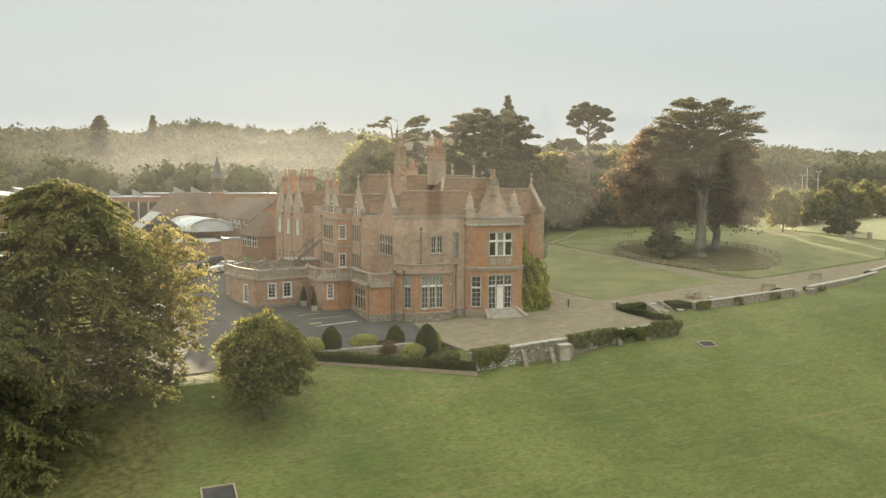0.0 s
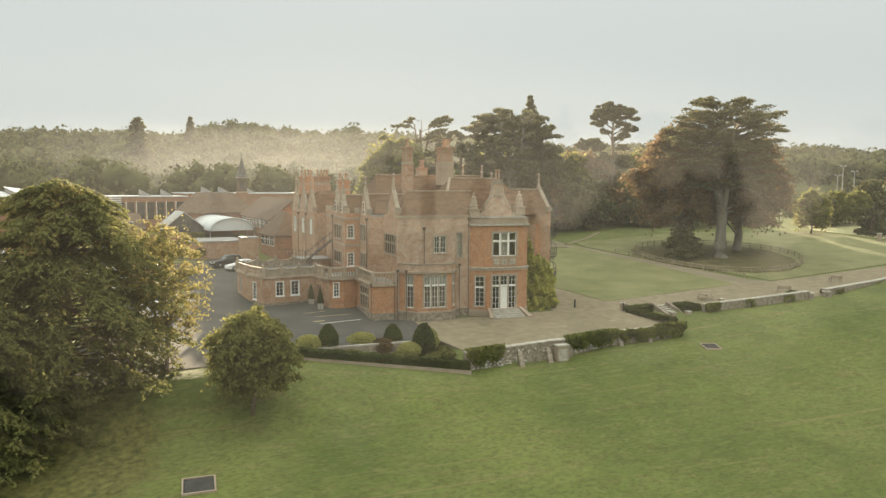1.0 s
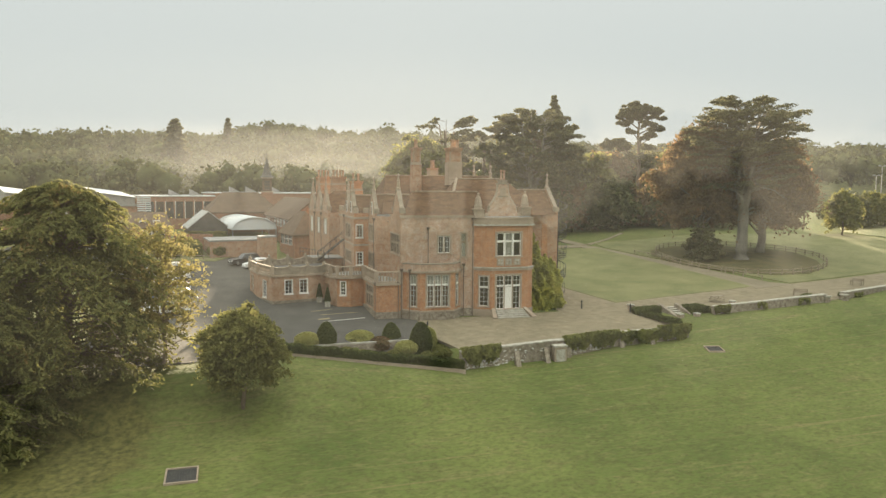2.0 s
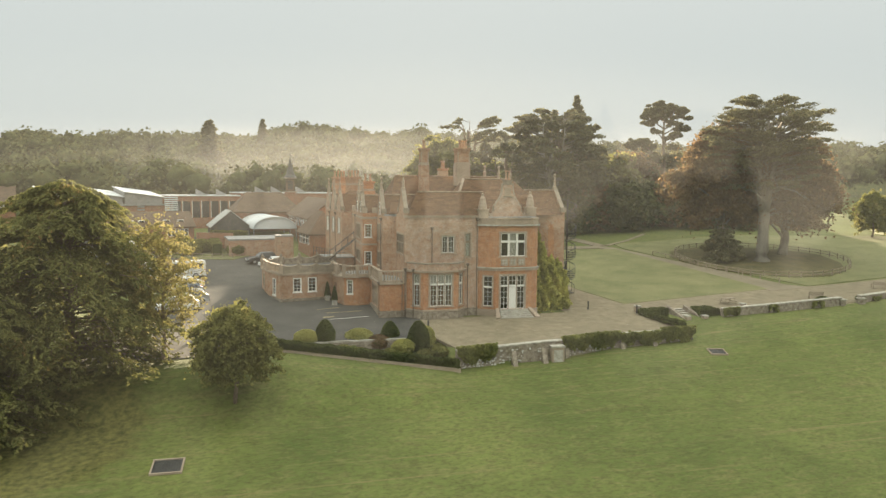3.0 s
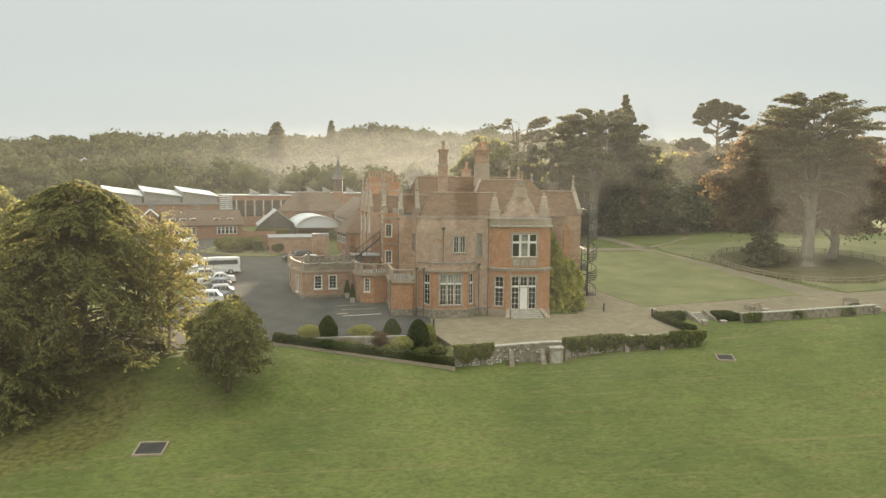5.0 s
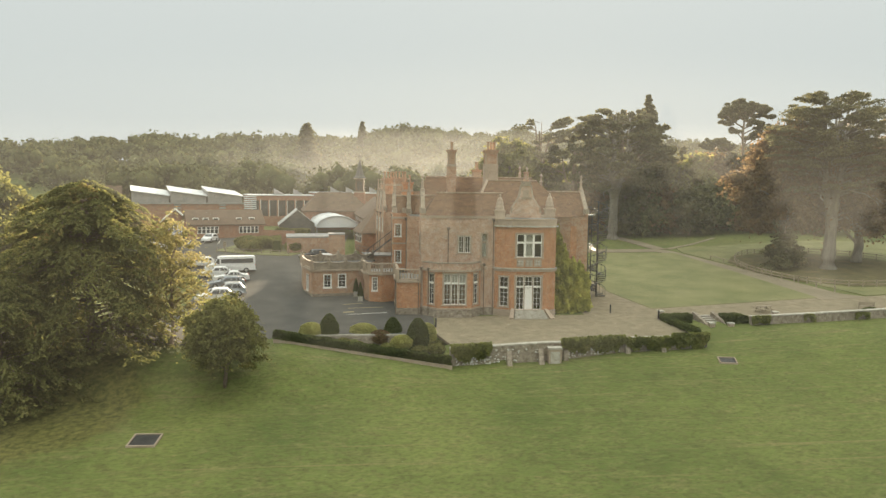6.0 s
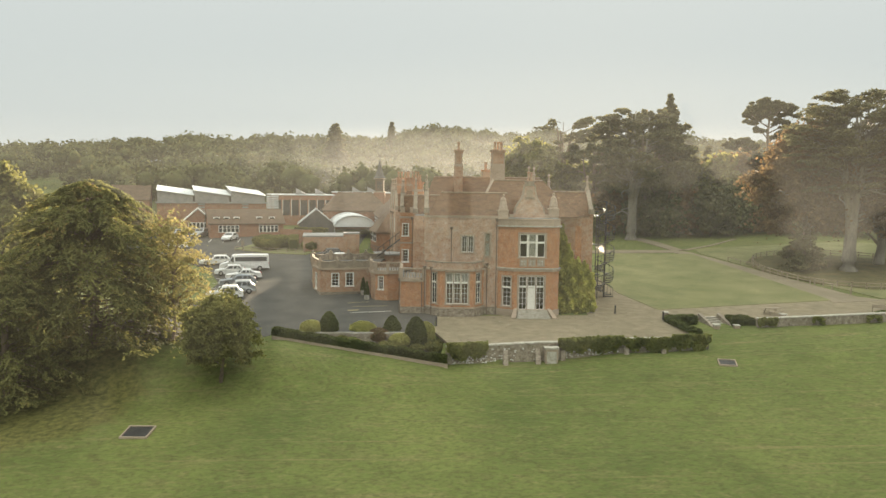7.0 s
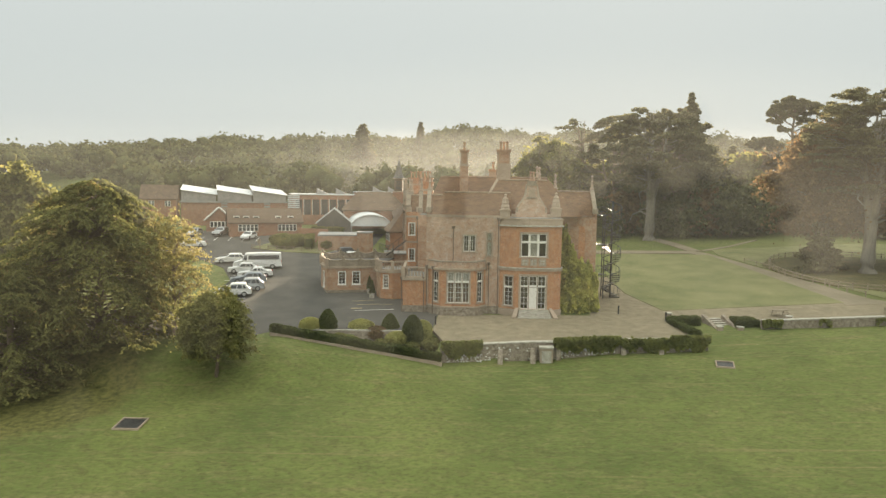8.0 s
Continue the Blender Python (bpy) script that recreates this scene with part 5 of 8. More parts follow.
def plume_tree(name, x, y, label, h, profile, boughs, leaves, size, seed, mat_leaf, trunk_r=0.4, droop=0.22, turn=0.0, span=6.283, low=0.06):
    """A big tree of feathery, drooping boughs: every bough is a bent limb that bears flat sprays of narrow leaves."""
    rng = np.random.default_rng(seed)
    z0 = ground_z(x, y)
    th = thing(name, x, y, z0, label, "tree")
    bm = BM()
    tube(bm, [(x, y, z0 - 0.4), (x, y, z0 + 0.6), (x + 0.2, y, z0 + h * 0.5), (x, y, z0 + h * 0.96)], [trunk_r * 1.6, trunk_r, trunk_r * 0.6, 0.05], 9)
    f = low + (0.99 - low) * rng.random(boughs) ** 0.85
    a = turn + span * rng.random(boughs)
    reach = np.interp(f, [p for p, q in profile], [q for p, q in profile]) * rng.uniform(0.55, 1.10, boughs)
    reach *= 1 + 0.13 * np.sin(3 * a + seed) + 0.08 * np.sin(7 * a + 9 * f)
    rise = np.where(f > 0.75, 0.35, 0.10) * reach
    e = np.stack([np.cos(a), np.sin(a), 0 * a], 1)
    s = np.stack([-np.sin(a), np.cos(a), 0 * a], 1)
    zb = z0 + h * f - rise
    for i in range(0, boughs, 3):
        p = [(x + e[i, 0] * reach[i] * q, y + e[i, 1] * reach[i] * q, max(z0 + 0.3, zb[i] + rise[i] * math.sin(1.9 * q) - droop * reach[i] * q ** 3)) for q in (0, 0.35, 0.7, 0.97)]
        tube(bm, p, [trunk_r * 0.2, trunk_r * 0.13, trunk_r * 0.07, 0.015], 4)
    part("trunk", bm, M_BARK, th, smooth=True)
    # side twigs on the outer part of each bough
    nt = boughs * 26
    ib = rng.integers(0, boughs, nt)
    qt = 0.25 + 0.77 * rng.random(nt) ** 0.7
    side = rng.choice((-1.0, 1.0), nt) * rng.uniform(0.35, 1.0, nt)
    ln = (reach[ib] * 0.20 * (1.25 - 0.75 * qt) + 0.25) * rng.uniform(0.5, 1.3, nt)
    base = np.stack([x + e[ib, 0] * reach[ib] * qt, y + e[ib, 1] * reach[ib] * qt, zb[ib] + rise[ib] * np.sin(1.9 * qt) - droop * reach[ib] * qt ** 3], 1)
    way = unit(e[ib] * 0.75 + s[ib] * side[:, None] + np.array((0, 0, -0.18)))
    # narrow leaves laid along the twigs, hanging a little at the tips
    it = rng.integers(0, nt, leaves)
    w = rng.random(leaves)
    c = base[it] + way[it] * (ln[it] * w)[:, None] + rng.normal(size=(leaves, 3)) * np.array((0.11, 0.11, 0.05)) * (1.3 - w)[:, None]
    c[:, 2] -= 0.32 * ln[it] * w ** 2
    c[:, 2] = np.maximum(c[:, 2], z0 + 0.25)
    d = unit(way[it] + rng.normal(size=(leaves, 3)) * 0.42 + np.array((0, 0, -0.25)))
    n = unit(np.cross(d, np.cross(np.array((0, 0, 1.0)) + rng.normal(size=(leaves, 3)) * 0.5, d)))
    k = size * rng.uniform(0.6, 1.3, (leaves, 1))
    quads("crown", c, d * k, np.cross(n, d) * k * 0.42, mat_leaf, th)
    return th


plume_tree("yew_tree", -40.9, -16.4, "large spreading tree with feathery olive foliage touched with brown", 14.6, ((0, 5.6), (0.1, 7.6), (0.3, 8.7), (0.55, 8.2), (0.8, 6.2), (0.92, 3.9), (1, 1.0)), 500, 118000, 0.12, 11, L_PLUME, 0.45)
plume_tree("yew_tree", -45.2, -22.8, "spreading tree with drooping green and brown plumes beside the drive", 10.5, ((0, 4.6), (0.12, 6.0), (0.4, 5.8), (0.75, 4.2), (0.9, 2.6), (1, 0.6)), 280, 54000, 0.118, 12, L_PLUME, 0.4)
tree("lime_tree", -57.0, -3.0, "broad green tree beyond the drive", 8.0, 5.5, 7.0, L_GREEN, 28000, 0.19, 15, 0.35, n_clump=220, clump=0.12)
tree("young_tree", -34.3, -15.6, "slender tree with sparse pale golden autumn leaves", 6.4, 3.2, 5.2, L_GOLD, 10000, 0.075, 13, 0.16, n_clump=420, clump=0.06, sparse=0.3, inner=0.15)
tree("lime_tree", -28.45, -21.1, "small round-crowned green tree standing on the lawn", 4.2, 2.95, 3.05, L_LIME, 38000, 0.082, 14, 0.16, n_clump=230, clump=0.11, inner=0.3, floor=0.75)
cedar("cedar_tree", 49.3, 23.5, "huge old cedar with flat tiers of dark foliage", 26.0, ((0.3, 5.0), (0.45, 7.0), (0.6, 8.6), (0.78, 9.3), (0.88, 8.2), (0.95, 5.8), (1, 2.5)), 21, limbs=250, leaves=95000, bare=0.44, trunk_r=1.0, stems=5, split=0.27, lean=0.2, dead=9, size=0.096, thick=0.08, wide=0.19, tilt=0.12, bark=M_BARK_PALE)
tree("copper_beech", 46.0, 30.0, "copper beech with dark reddish foliage and sweeping lower boughs", 12.4, 7.2, 9.2, L_COPPER, 46000, 0.178, 22, 0.75, n_clump=280, clump=0.12, sparse=0.8, floor=2.3, bark=M_BARK_PALE)
tree("copper_beech", 56.2, 27.6, "copper beech with dark reddish foliage", 10.8, 7.8, 8.2, L_COPPER, 44000, 0.18, 23, 0.75, n_clump=260, clump=0.12, sparse=0.8, floor=2.4, bark=M_BARK_PALE)
fir("cedar_sapling", 43.6, 25.6, "young cedar with drooping green branches", 6.4, 4.6, 31, L_CEDAR, 14000, 0.15)
cedar("cedar_tree", 26.9, 57.5, "tall old cedar with a bare pale lower trunk", 25.0, ((0.35, 7.0), (0.55, 9.5), (0.8, 9.0), (0.93, 6.5), (1, 2.5)), 24, limbs=95, leaves=48000, bare=0.36, trunk_r=1.0, stems=3, size=0.19, bark=M_BARK_PALE, dead=6, wide=0.2)
cedar("cedar_tree", 32.5, 66.0, "broad old cedar with dark layered foliage", 24.6, ((0.1, 6.5), (0.4, 9.0), (0.7, 8.6), (0.9, 5.5), (1, 2.0)), 26, limbs=95, leaves=30000, bare=0.10, size=0.26, thick=0.2)
cedar("dead_topped_pine", 19.3, 91.0, "half-dead pine with a flat open crown", 25.3, ((0.6, 4.5), (0.8, 8.0), (0.93, 9.5), (1, 6.5)), 27, limbs=26, leaves=7000, bare=0.66, trunk_r=0.7, stems=3, split=0.55, lean=0.35, dead=9, size=0.19, wide=0.13)
cedar("cedar_tree", 23.5, 76.0, "old cedar with open layered boughs behind the house", 20.5, ((0.15, 6.0), (0.45, 8.5), (0.75, 7.5), (1, 2.0)), 33, limbs=40, leaves=24000, bare=0.14, size=0.24, trunk_r=0.7, thick=0.2)
fir("fir_tree", 38.0, 71.5, "tall dark pointed fir", 28.5, 6.5, 25, leaves=28000, size=0.32)
tree("round_tree", 10.4, 81.0, "dense dark round-topped tree behind the house", 10.0, 7.5, 9.3, L_GREEN, 22000, 0.29, 28, 0.4, n_clump=160)
pine("pine_tree", 58.4, 71.0, "tall pine with rounded clumped heads of needles", 26.6, 29, ((0.96, 0.2, 0, 2.5), (0.935, -2.2, 0.5, 2.3), (0.935, 2.4, -0.4, 2.3), (0.885, -3.7, 0, 2.0), (0.885, 4.0, 0.2, 2.0), (0.885, 0.3, 1.5, 2.0), (0.83, -2.7, 1.0, 1.7), (0.825, 2.4, -0.6, 1.9), (0.79, 4.7, 0.4, 1.7), (0.765, -1.5, 0.2, 1.2), (0.735, 3.5, 0, 1.5), (0.71, 1.3, 0.6, 1.3), (0.655, -5.2, -0.6, 2.1), (0.635, -7.4, 0.4, 1.8), (0.625, -3.2, 0.8, 1.7), (0.665, -6.4, 0.8, 1.6), (0.63, 2.6, 0, 1.7), (0.565, 1.2, 1.0, 2.1), (0.545, -2.2, -1.0, 1.9)), leaves=38000, size=0.148)
fir("fir_tree", 53.0, 89.0, "dark pointed fir among the garden trees", 18.5, 5.5, 30, leaves=20000)
for k, (x, y, cz, rx, rz, mt) in enumerate(((30, 78, 7, 6, 7.5, L_FIR), (44, 80, 8, 6.5, 9, L_FIR), (50, 75, 7, 5.5, 8, L_GREEN), (57, 82, 8, 6.5, 8.5, L_COPPER), (66, 80, 8, 7, 8.5, L_FIR), (64, 68, 6, 5.5, 7, L_GREEN), (72, 72, 7, 6, 8, L_FIR), (21, 88, 7, 6.5, 8, L_GREEN), (78, 84, 8, 7, 9, L_GREEN), (38, 90, 8, 7, 9, L_GREEN), (86, 92, 8, 7, 9, L_FIR), (70, 58, 5, 4.5, 5.5, L_FIR))):
    tree("garden_tree", x, y, "dense dark tree in the belt behind the lawn", cz, rx, rz, mt, 6500, 0.38, 60 + k, 0.3, n_clump=130, clump=0.15, group="trees behind the lawn")
for k, (x, y, cz, r_) in enumerate(((13, 68, 3.6, 4.6), (19, 64, 3.4, 4.4), (24, 66, 4.0, 5.0), (29.5, 63, 3.2, 4.2), (34, 61, 4.2, 4.4), (38.5, 63, 4.6, 5.0), (43, 60, 4.4, 4.4), (48, 63, 4.8, 5.2), (53, 65, 4.2, 4.8), (60, 62, 4.0, 4.6), (67, 66, 4.4, 5.0))):
    tree("evergreen_shrub", x, y, "dense dark evergreen growing down to the grass under the trees", cz, r_, cz + 0.4, (L_FIR, L_WOOD, L_COPPER)[k % 3], 6000, 0.3, 160 + k, 0.2, n_clump=110, clump=0.17, squash=0.8, group="shrubs under the trees")
rb = random.Random(18)
for k in range(15):
    x, y = 97 + 4.6 * k + rb.uniform(-1, 1), 47.5 + 1.0 * k + rb.uniform(-1.5, 1.5)
    s_ = rb.uniform(0.75, 1.2)
    tree("field_tree", x, y, "green tree in the belt along the far side of the field", 4.0 * s_, 3.0 * s_, 3.9 * s_, L_BELT if k % 4 else L_FIR, 3400, 0.25, 200 + k, 0.2, n_clump=80, clump=0.2, group="trees along the field")
tree("field_tree", 86.0, 40.5, "small round tree at the edge of the playing field", 4.6, 3.2, 4.0, L_GREEN, 10000, 0.18, 80, 0.2, n_clump=90, clump=0.17)
fir("conifer_bush", 96.0, 35.0, "broad dark conifer bush by the playing field", 6.0, 3.2, 81, leaves=9000, size=0.2, power=0.5)
fir("conifer_bush", 99.5, 36.0, "broad dark conifer bush by the playing field", 5.0, 2.6, 82, leaves=7000, size=0.2, power=0.5)
fir("spire_tree", -49.5, 207.0, "tall wellingtonia standing above the woods", 24.0, 6.0, 83, leaves=14000, size=0.4, power=0.45, base=14.5)
fir("spire_tree", -31.7, 283.0, "pointed fir standing above the woods", 22.0, 4.5, 84, leaves=9000, size=0.45, power=0.6, base=24.0)

# ---- distant woods ----
rng = np.random.default_rng(5)
C, U, V = [], [], []


CV, CF = [], []
bm = BM()
bmesh.ops.create_icosphere(bm, subdivisions=1, radius=0.74)
lump_v = np.array([v.co[:] for v in bm.verts])
lump_f = np.array([[v.index for v in f.verts] for f in bm.faces])
bm.free()


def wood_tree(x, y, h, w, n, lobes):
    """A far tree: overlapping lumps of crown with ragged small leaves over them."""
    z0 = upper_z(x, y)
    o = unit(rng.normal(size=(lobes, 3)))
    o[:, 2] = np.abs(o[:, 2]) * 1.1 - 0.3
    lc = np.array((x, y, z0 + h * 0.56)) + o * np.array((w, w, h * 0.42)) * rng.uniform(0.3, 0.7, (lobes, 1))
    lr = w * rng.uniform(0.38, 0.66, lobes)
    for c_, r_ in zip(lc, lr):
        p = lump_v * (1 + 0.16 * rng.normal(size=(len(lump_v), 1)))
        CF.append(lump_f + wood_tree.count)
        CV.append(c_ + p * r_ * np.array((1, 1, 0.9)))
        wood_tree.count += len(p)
    c, u, v = clumps(rng, lc, lr * 1.04, n, 0.42 if n > 200 else 0.6, squash=(1, 1, 0.9), flat=0.3, shell=0.86)
    C.append(c)
    U.append(u)
    V.append(v)


wood_tree.count = 0
MIST_GAPS = (178, 206, 240, 310, 390)
for i in range(2600):
    a = radians(rng.uniform(-45, 57))
    r = math.sqrt(rng.uniform(140 ** 2, 460 ** 2))
    x, y = -10 + r * math.sin(a), -40 + r * math.cos(a)
    azd = math.degrees(a)
    if (y < 112 and x < 30) or (azd > 27 and r < 235) or (-41 < azd < -31 and r < 285) or (x > 0 and x < 75 and y < 100):
        continue
    h = rng.uniform(9.5, 17.5)
    w = h * rng.uniform(0.33, 0.52)
    # mist lies in the gaps between the stands
    for rs in MIST_GAPS:
        if abs(r - rs) < w * 1.05:
            r = rs + math.copysign(w * 1.05, r - rs)
    x, y = -10 + r * math.sin(a), -40 + r * math.cos(a)
    wood_tree(x, y, h, w, 235 if r < 230 else 92, 5 if r < 230 else 3)
woods = thing("far_woods", 0, 250, 20, "distant mixed woodland on rising ground", "woodland", kind="stuff")
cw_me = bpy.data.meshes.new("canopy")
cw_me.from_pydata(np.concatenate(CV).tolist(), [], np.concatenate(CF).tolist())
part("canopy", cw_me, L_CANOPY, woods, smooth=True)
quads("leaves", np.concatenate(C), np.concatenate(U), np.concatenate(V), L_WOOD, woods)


# ---- service wing with twin gables, fire escape ----
sw = thing("service_wing", -17, 30, 1.5, "tall brick rear wing with paired gables and clustered chimneys", "building")
_house, house = house, sw
SF, SN, SE = (-18.0, 37.0), (-16.5, 25.2), (-9.0, 26.4)
wh = [(1.0, 2.6, 7.2, 9.3), (5.2, 6.8, 7.2, 9.3), (9.2, 10.8, 7.2, 9.3)]
wall(SF, SN, 0.5, 10.2, M_BRICK, wh)
for w_ in wh:
    window(SF, SN, *w_, 3, 0, (1, 2))
wall(SN, SE, 0.5, 10.2, M_BRICK)
wall(SE, (-10.0, 38.0), 0.5, 10.2, M_BRICK)
wall((-10.0, 38.0), SF, 0.5, 10.2, M_BRICK)
ms_ = along(SF, SN)[0]
for u0 in (0.15, 4.1, 8.05):
    a_, b_ = ms_ @ Vector((u0, 0, 0)), ms_ @ Vector((u0 + 3.7, 0, 0))
    gable((a_.x, a_.y), (b_.x, b_.y), 10.2, 13.0, M_BRICK_PALE, 0.35)
    bm = BM()
    v = [bm.verts.new(ms_ @ Vector(p)) for p in ((u0 + 0.1, 0.36, 10.2), (u0 + 3.6, 0.36, 10.2), (u0 + 1.85, 0.36, 12.7), (u0 + 0.1, 5, 10.2), (u0 + 3.6, 5, 10.2), (u0 + 1.85, 5, 12.7))]
    for f in ((0, 1, 2), (3, 5, 4), (0, 2, 5, 3), (1, 4, 5, 2), (0, 3, 4, 1)):
        bm.faces.new([v[i] for i in f])
    part("roof", bm, M_TILE, sw)
bm = BM()
v = [bm.verts.new(p) for p in ((-16.0, 25.4, 10.22), (-9.2, 26.5, 10.22), (-10.1, 37.6, 10.22), (-17.4, 36.6, 10.22), (-15.0, 31.0, 13.2), (-11.0, 31.8, 13.2))]
for f in ((0, 1, 5, 4), (2, 3, 4, 5), (1, 2, 5), (3, 0, 4), (3, 2, 1, 0)):
    bm.faces.new([v[i] for i in f])
part("roof", bm, M_TILE, sw)
chimney(-16.9, -14.9, 35.6, 36.6, 10.2, 14.0, 15.3, [(-16.6, 36.1), (-16.1, 36.1), (-15.6, 36.1), (-15.2, 36.1)], M_BRICK)
chimney(-15.1, -13.1, 32.4, 33.4, 10.2, 14.0, 15.3, [(-14.8, 32.9), (-14.3, 32.9), (-13.8, 32.9), (-13.4, 32.9)], M_BRICK)
for u in (3.9, 7.9):
    p_ = ms_ @ Vector((u, -0.12, 0))
    pipe(p_.x, p_.y, 4.0, 9.8)
house = _house
# linking flat-roofed block behind the porch
lk = thing("link_block", -16.5, 22, 0.8, "low flat-roofed brick link with rooftop clutter", "building")
bm = BM()
prism(bm, [(-18.7, 20.2), (-15.3, 20.6), (-15.3, 25.1), (-19.6, 25.0)], 0.5, 4.3)
part("block", bm, M_BRICK, lk)
bm = BM()
prism(bm, [(-18.8, 20.1), (-15.25, 20.5), (-15.25, 25.0), (-19.7, 25.1)], 4.304, 4.42)
part("flat_roof", bm, M_LEAD, lk)
fe = thing("fire_escape", -17.4, 20, 4.3, "dark metal fire escape stair and landing on the flat roof", "staircase")
for k in range(14):
    bm = BM()
    box(bm, -18.6 + 0.24 * k, -18.34 + 0.24 * k, 19.2, 20.2, 4.3 + 0.19 * k, 4.34 + 0.19 * k)
    part("tread", bm, M_IRON, fe)
for yy in (19.2, 20.2):
    bm = BM()
    tube(bm, [(-18.7, yy, 4.2), (-15.2, yy, 6.95)], [0.06, 0.06], 6)
    part("stringer", bm, M_IRON, fe)
    bm = BM()
    tube(bm, [(-18.7, yy, 5.2), (-15.2, yy, 7.95), (-14.2, yy, 7.95)], [0.03, 0.03, 0.03], 6)
    for k in range(5):
        tube(bm, [(-18.6 + 0.8 * k, yy, 4.3 + 0.63 * k), (-18.6 + 0.8 * k, yy, 5.28 + 0.63 * k)], [0.022, 0.022], 5)
    part("handrail", bm, M_IRON, fe)
bm = BM()
box(bm, -15.2, -13.6, 19.1, 20.3, 6.9, 6.98)
part("landing", bm, M_IRON, fe)
# railing round the roof walk
rr_ = thing("roof_railing", -19.5, 20.3, 4.4, "thin dark metal railing on the flat roof", "railing")
pts_ = [(-20.4, 25.4), (-19.4, 22.6), (-18.5, 20.4), (-16.4, 21.0)]
for p0, p1 in zip(pts_, pts_[1:]):
    for hh in (0.55, 1.05):
        bm = BM()
        tube(bm, [(*p0, 4.42 + hh), (*p1, 4.42 + hh)], [0.03, 0.03], 5)
        part("rail", bm, M_IRON, rr_)
    for k in range(3):
        q = Vector(p0).lerp(Vector(p1), k / 3)
        bm = BM()
        tube(bm, [(q.x, q.y, 4.41), (q.x, q.y, 5.5)], [0.03, 0.03], 5)
        part("post", bm, M_IRON, rr_)

# ---- spiral stair at the east end ----
sp = thing("spiral_staircase", 10.3, 9.0, 0.4, "dark iron spiral fire stair beside the east gable", "staircase")
sx, sy, sz0, sz1 = 10.3, 9.0, upper_z(10.3, 9.0), 11.4
bm = BM()
tube(bm, [(sx, sy, sz0 - 0.2), (sx, sy, sz1 + 1.0)], [0.11, 0.11], 10)
part("pole", bm, M_IRON, sp)
n_tr = int((sz1 - sz0) / 0.19)
rail_pts = []
for k in range(n_tr):
    a0, a1 = radians(27 * k), radians(27 * k + 30)
    z = sz0 + 0.19 * (k + 1)
    bm = BM()
    prism(bm, [(sx + 0.1 * math.cos(a0), sy + 0.1 * math.sin(a0)), (sx + 1.15 * math.cos(a0), sy + 1.15 * math.sin(a0)), (sx + 1.15 * math.cos(a1), sy + 1.15 * math.sin(a1)), (sx + 0.1 * math.cos(a1), sy + 0.1 * math.sin(a1))], z - 0.09, z)
    part("tread", bm, M_IRON, sp)
    rail_pts.append((sx + 1.13 * math.cos(a0), sy + 1.13 * math.sin(a0), z + 1.0))
    bm = BM()
    tube(bm, [(sx + 1.13 * math.cos(a0), sy + 1.13 * math.sin(a0), z - 0.03), rail_pts[-1]], [0.024, 0.024], 4)
    part("baluster", bm, M_IRON, sp)
bm = BM()
tube(bm, rail_pts, [0.045] * len(rail_pts), 5)
part("handrail", bm, M_IRON, sp)
for z in (3.3, 7.0, 10.6):
    bm = BM()
    box(bm, 7.2, 9.6, 8.2, 9.8, z, z + 0.08)
    part("landing", bm, M_IRON, sp)
    for yy in (8.25, 9.75):
        bm = BM()
        for zz in (0.5, 1.05):
            tube(bm, [(7.25, yy, z + zz), (9.6, yy, z + zz)], [0.02, 0.02], 5)
        for xx in (7.3, 8.4, 9.5):
            tube(bm, [(xx, yy, z), (xx, yy, z + 1.05)], [0.018, 0.018], 4)
        part("railing", bm, M_IRON, sp)
for px, py in ((9.3, 8.3), (9.3, 9.7), (8.0, 8.3)):
    bm = BM()
    tube(bm, [(px, py, upper_z(px, py) - 0.2), (px, py, 10.6)], [0.06, 0.06], 6)
    part("post", bm, M_IRON, sp)

# ---- creeper on the east wing and ivy on the terrace wall ----
rng = np.random.default_rng(40)


def foliage(name, pts, nor, size, material, label, category, kind="", flat=0.45, base=None):
    n = len(pts)
    u, v = leaf_axes(rng, n, size, nor, flat)
    th = quads(name, pts, u, v, material)
    return tagged(th, label, category, kind=kind)


n = 16000
px = 2.55 + 4.9 * rng.random(n) ** 1.1
top = np.interp(px, [2.7, 3.4, 4.2, 4.7, 5.4, 6.6, 7.5], [9.9, 9.7, 8.4, 6.6, 5.6, 5.1, 3.6]) + 0.35 * np.sin(px * 7) + 0.3 * np.sin(px * 17)
pz = -0.35 + (top + 0.35) * rng.random(n) ** 0.9
th_ = (0.25 + 1.5 * np.maximum(0, 1 - (pz + 0.3) / 10.4) ** 1.4) * np.array([0.75 + 0.9 * noise.noise((a * 1.5, b * 0.9, 3.0)) + 0.4 * noise.noise((a * 4.0, b * 2.2, 8.0)) for a, b in zip(px, pz)]).clip(0.15, 1.6)
py = 2.47 - th_ * rng.random(n) ** 0.6
foliage("wall_creeper", np.stack([px, py, pz], 1), np.tile((0.1, -1.0, 0.6), (n, 1)), 0.135, L_IVY, "thick green creeper climbing the brick east wing", "climbing plant")


L_CLIMB = leaf("ivy_leaf", (0.095, 0.11, 0.032), (0.26, 0.26, 0.08), (0.34, 0.29, 0.10))


def on_wall(x):
    pts = [(-9.7, -14.5), (-5.5, -13.9), (0.5, -13.3), (7.0, -11.9), (12.4, -11.3), (15.9, -11.0)]
    return np.interp(x, [p[0] for p in pts], [p[1] for p in pts])


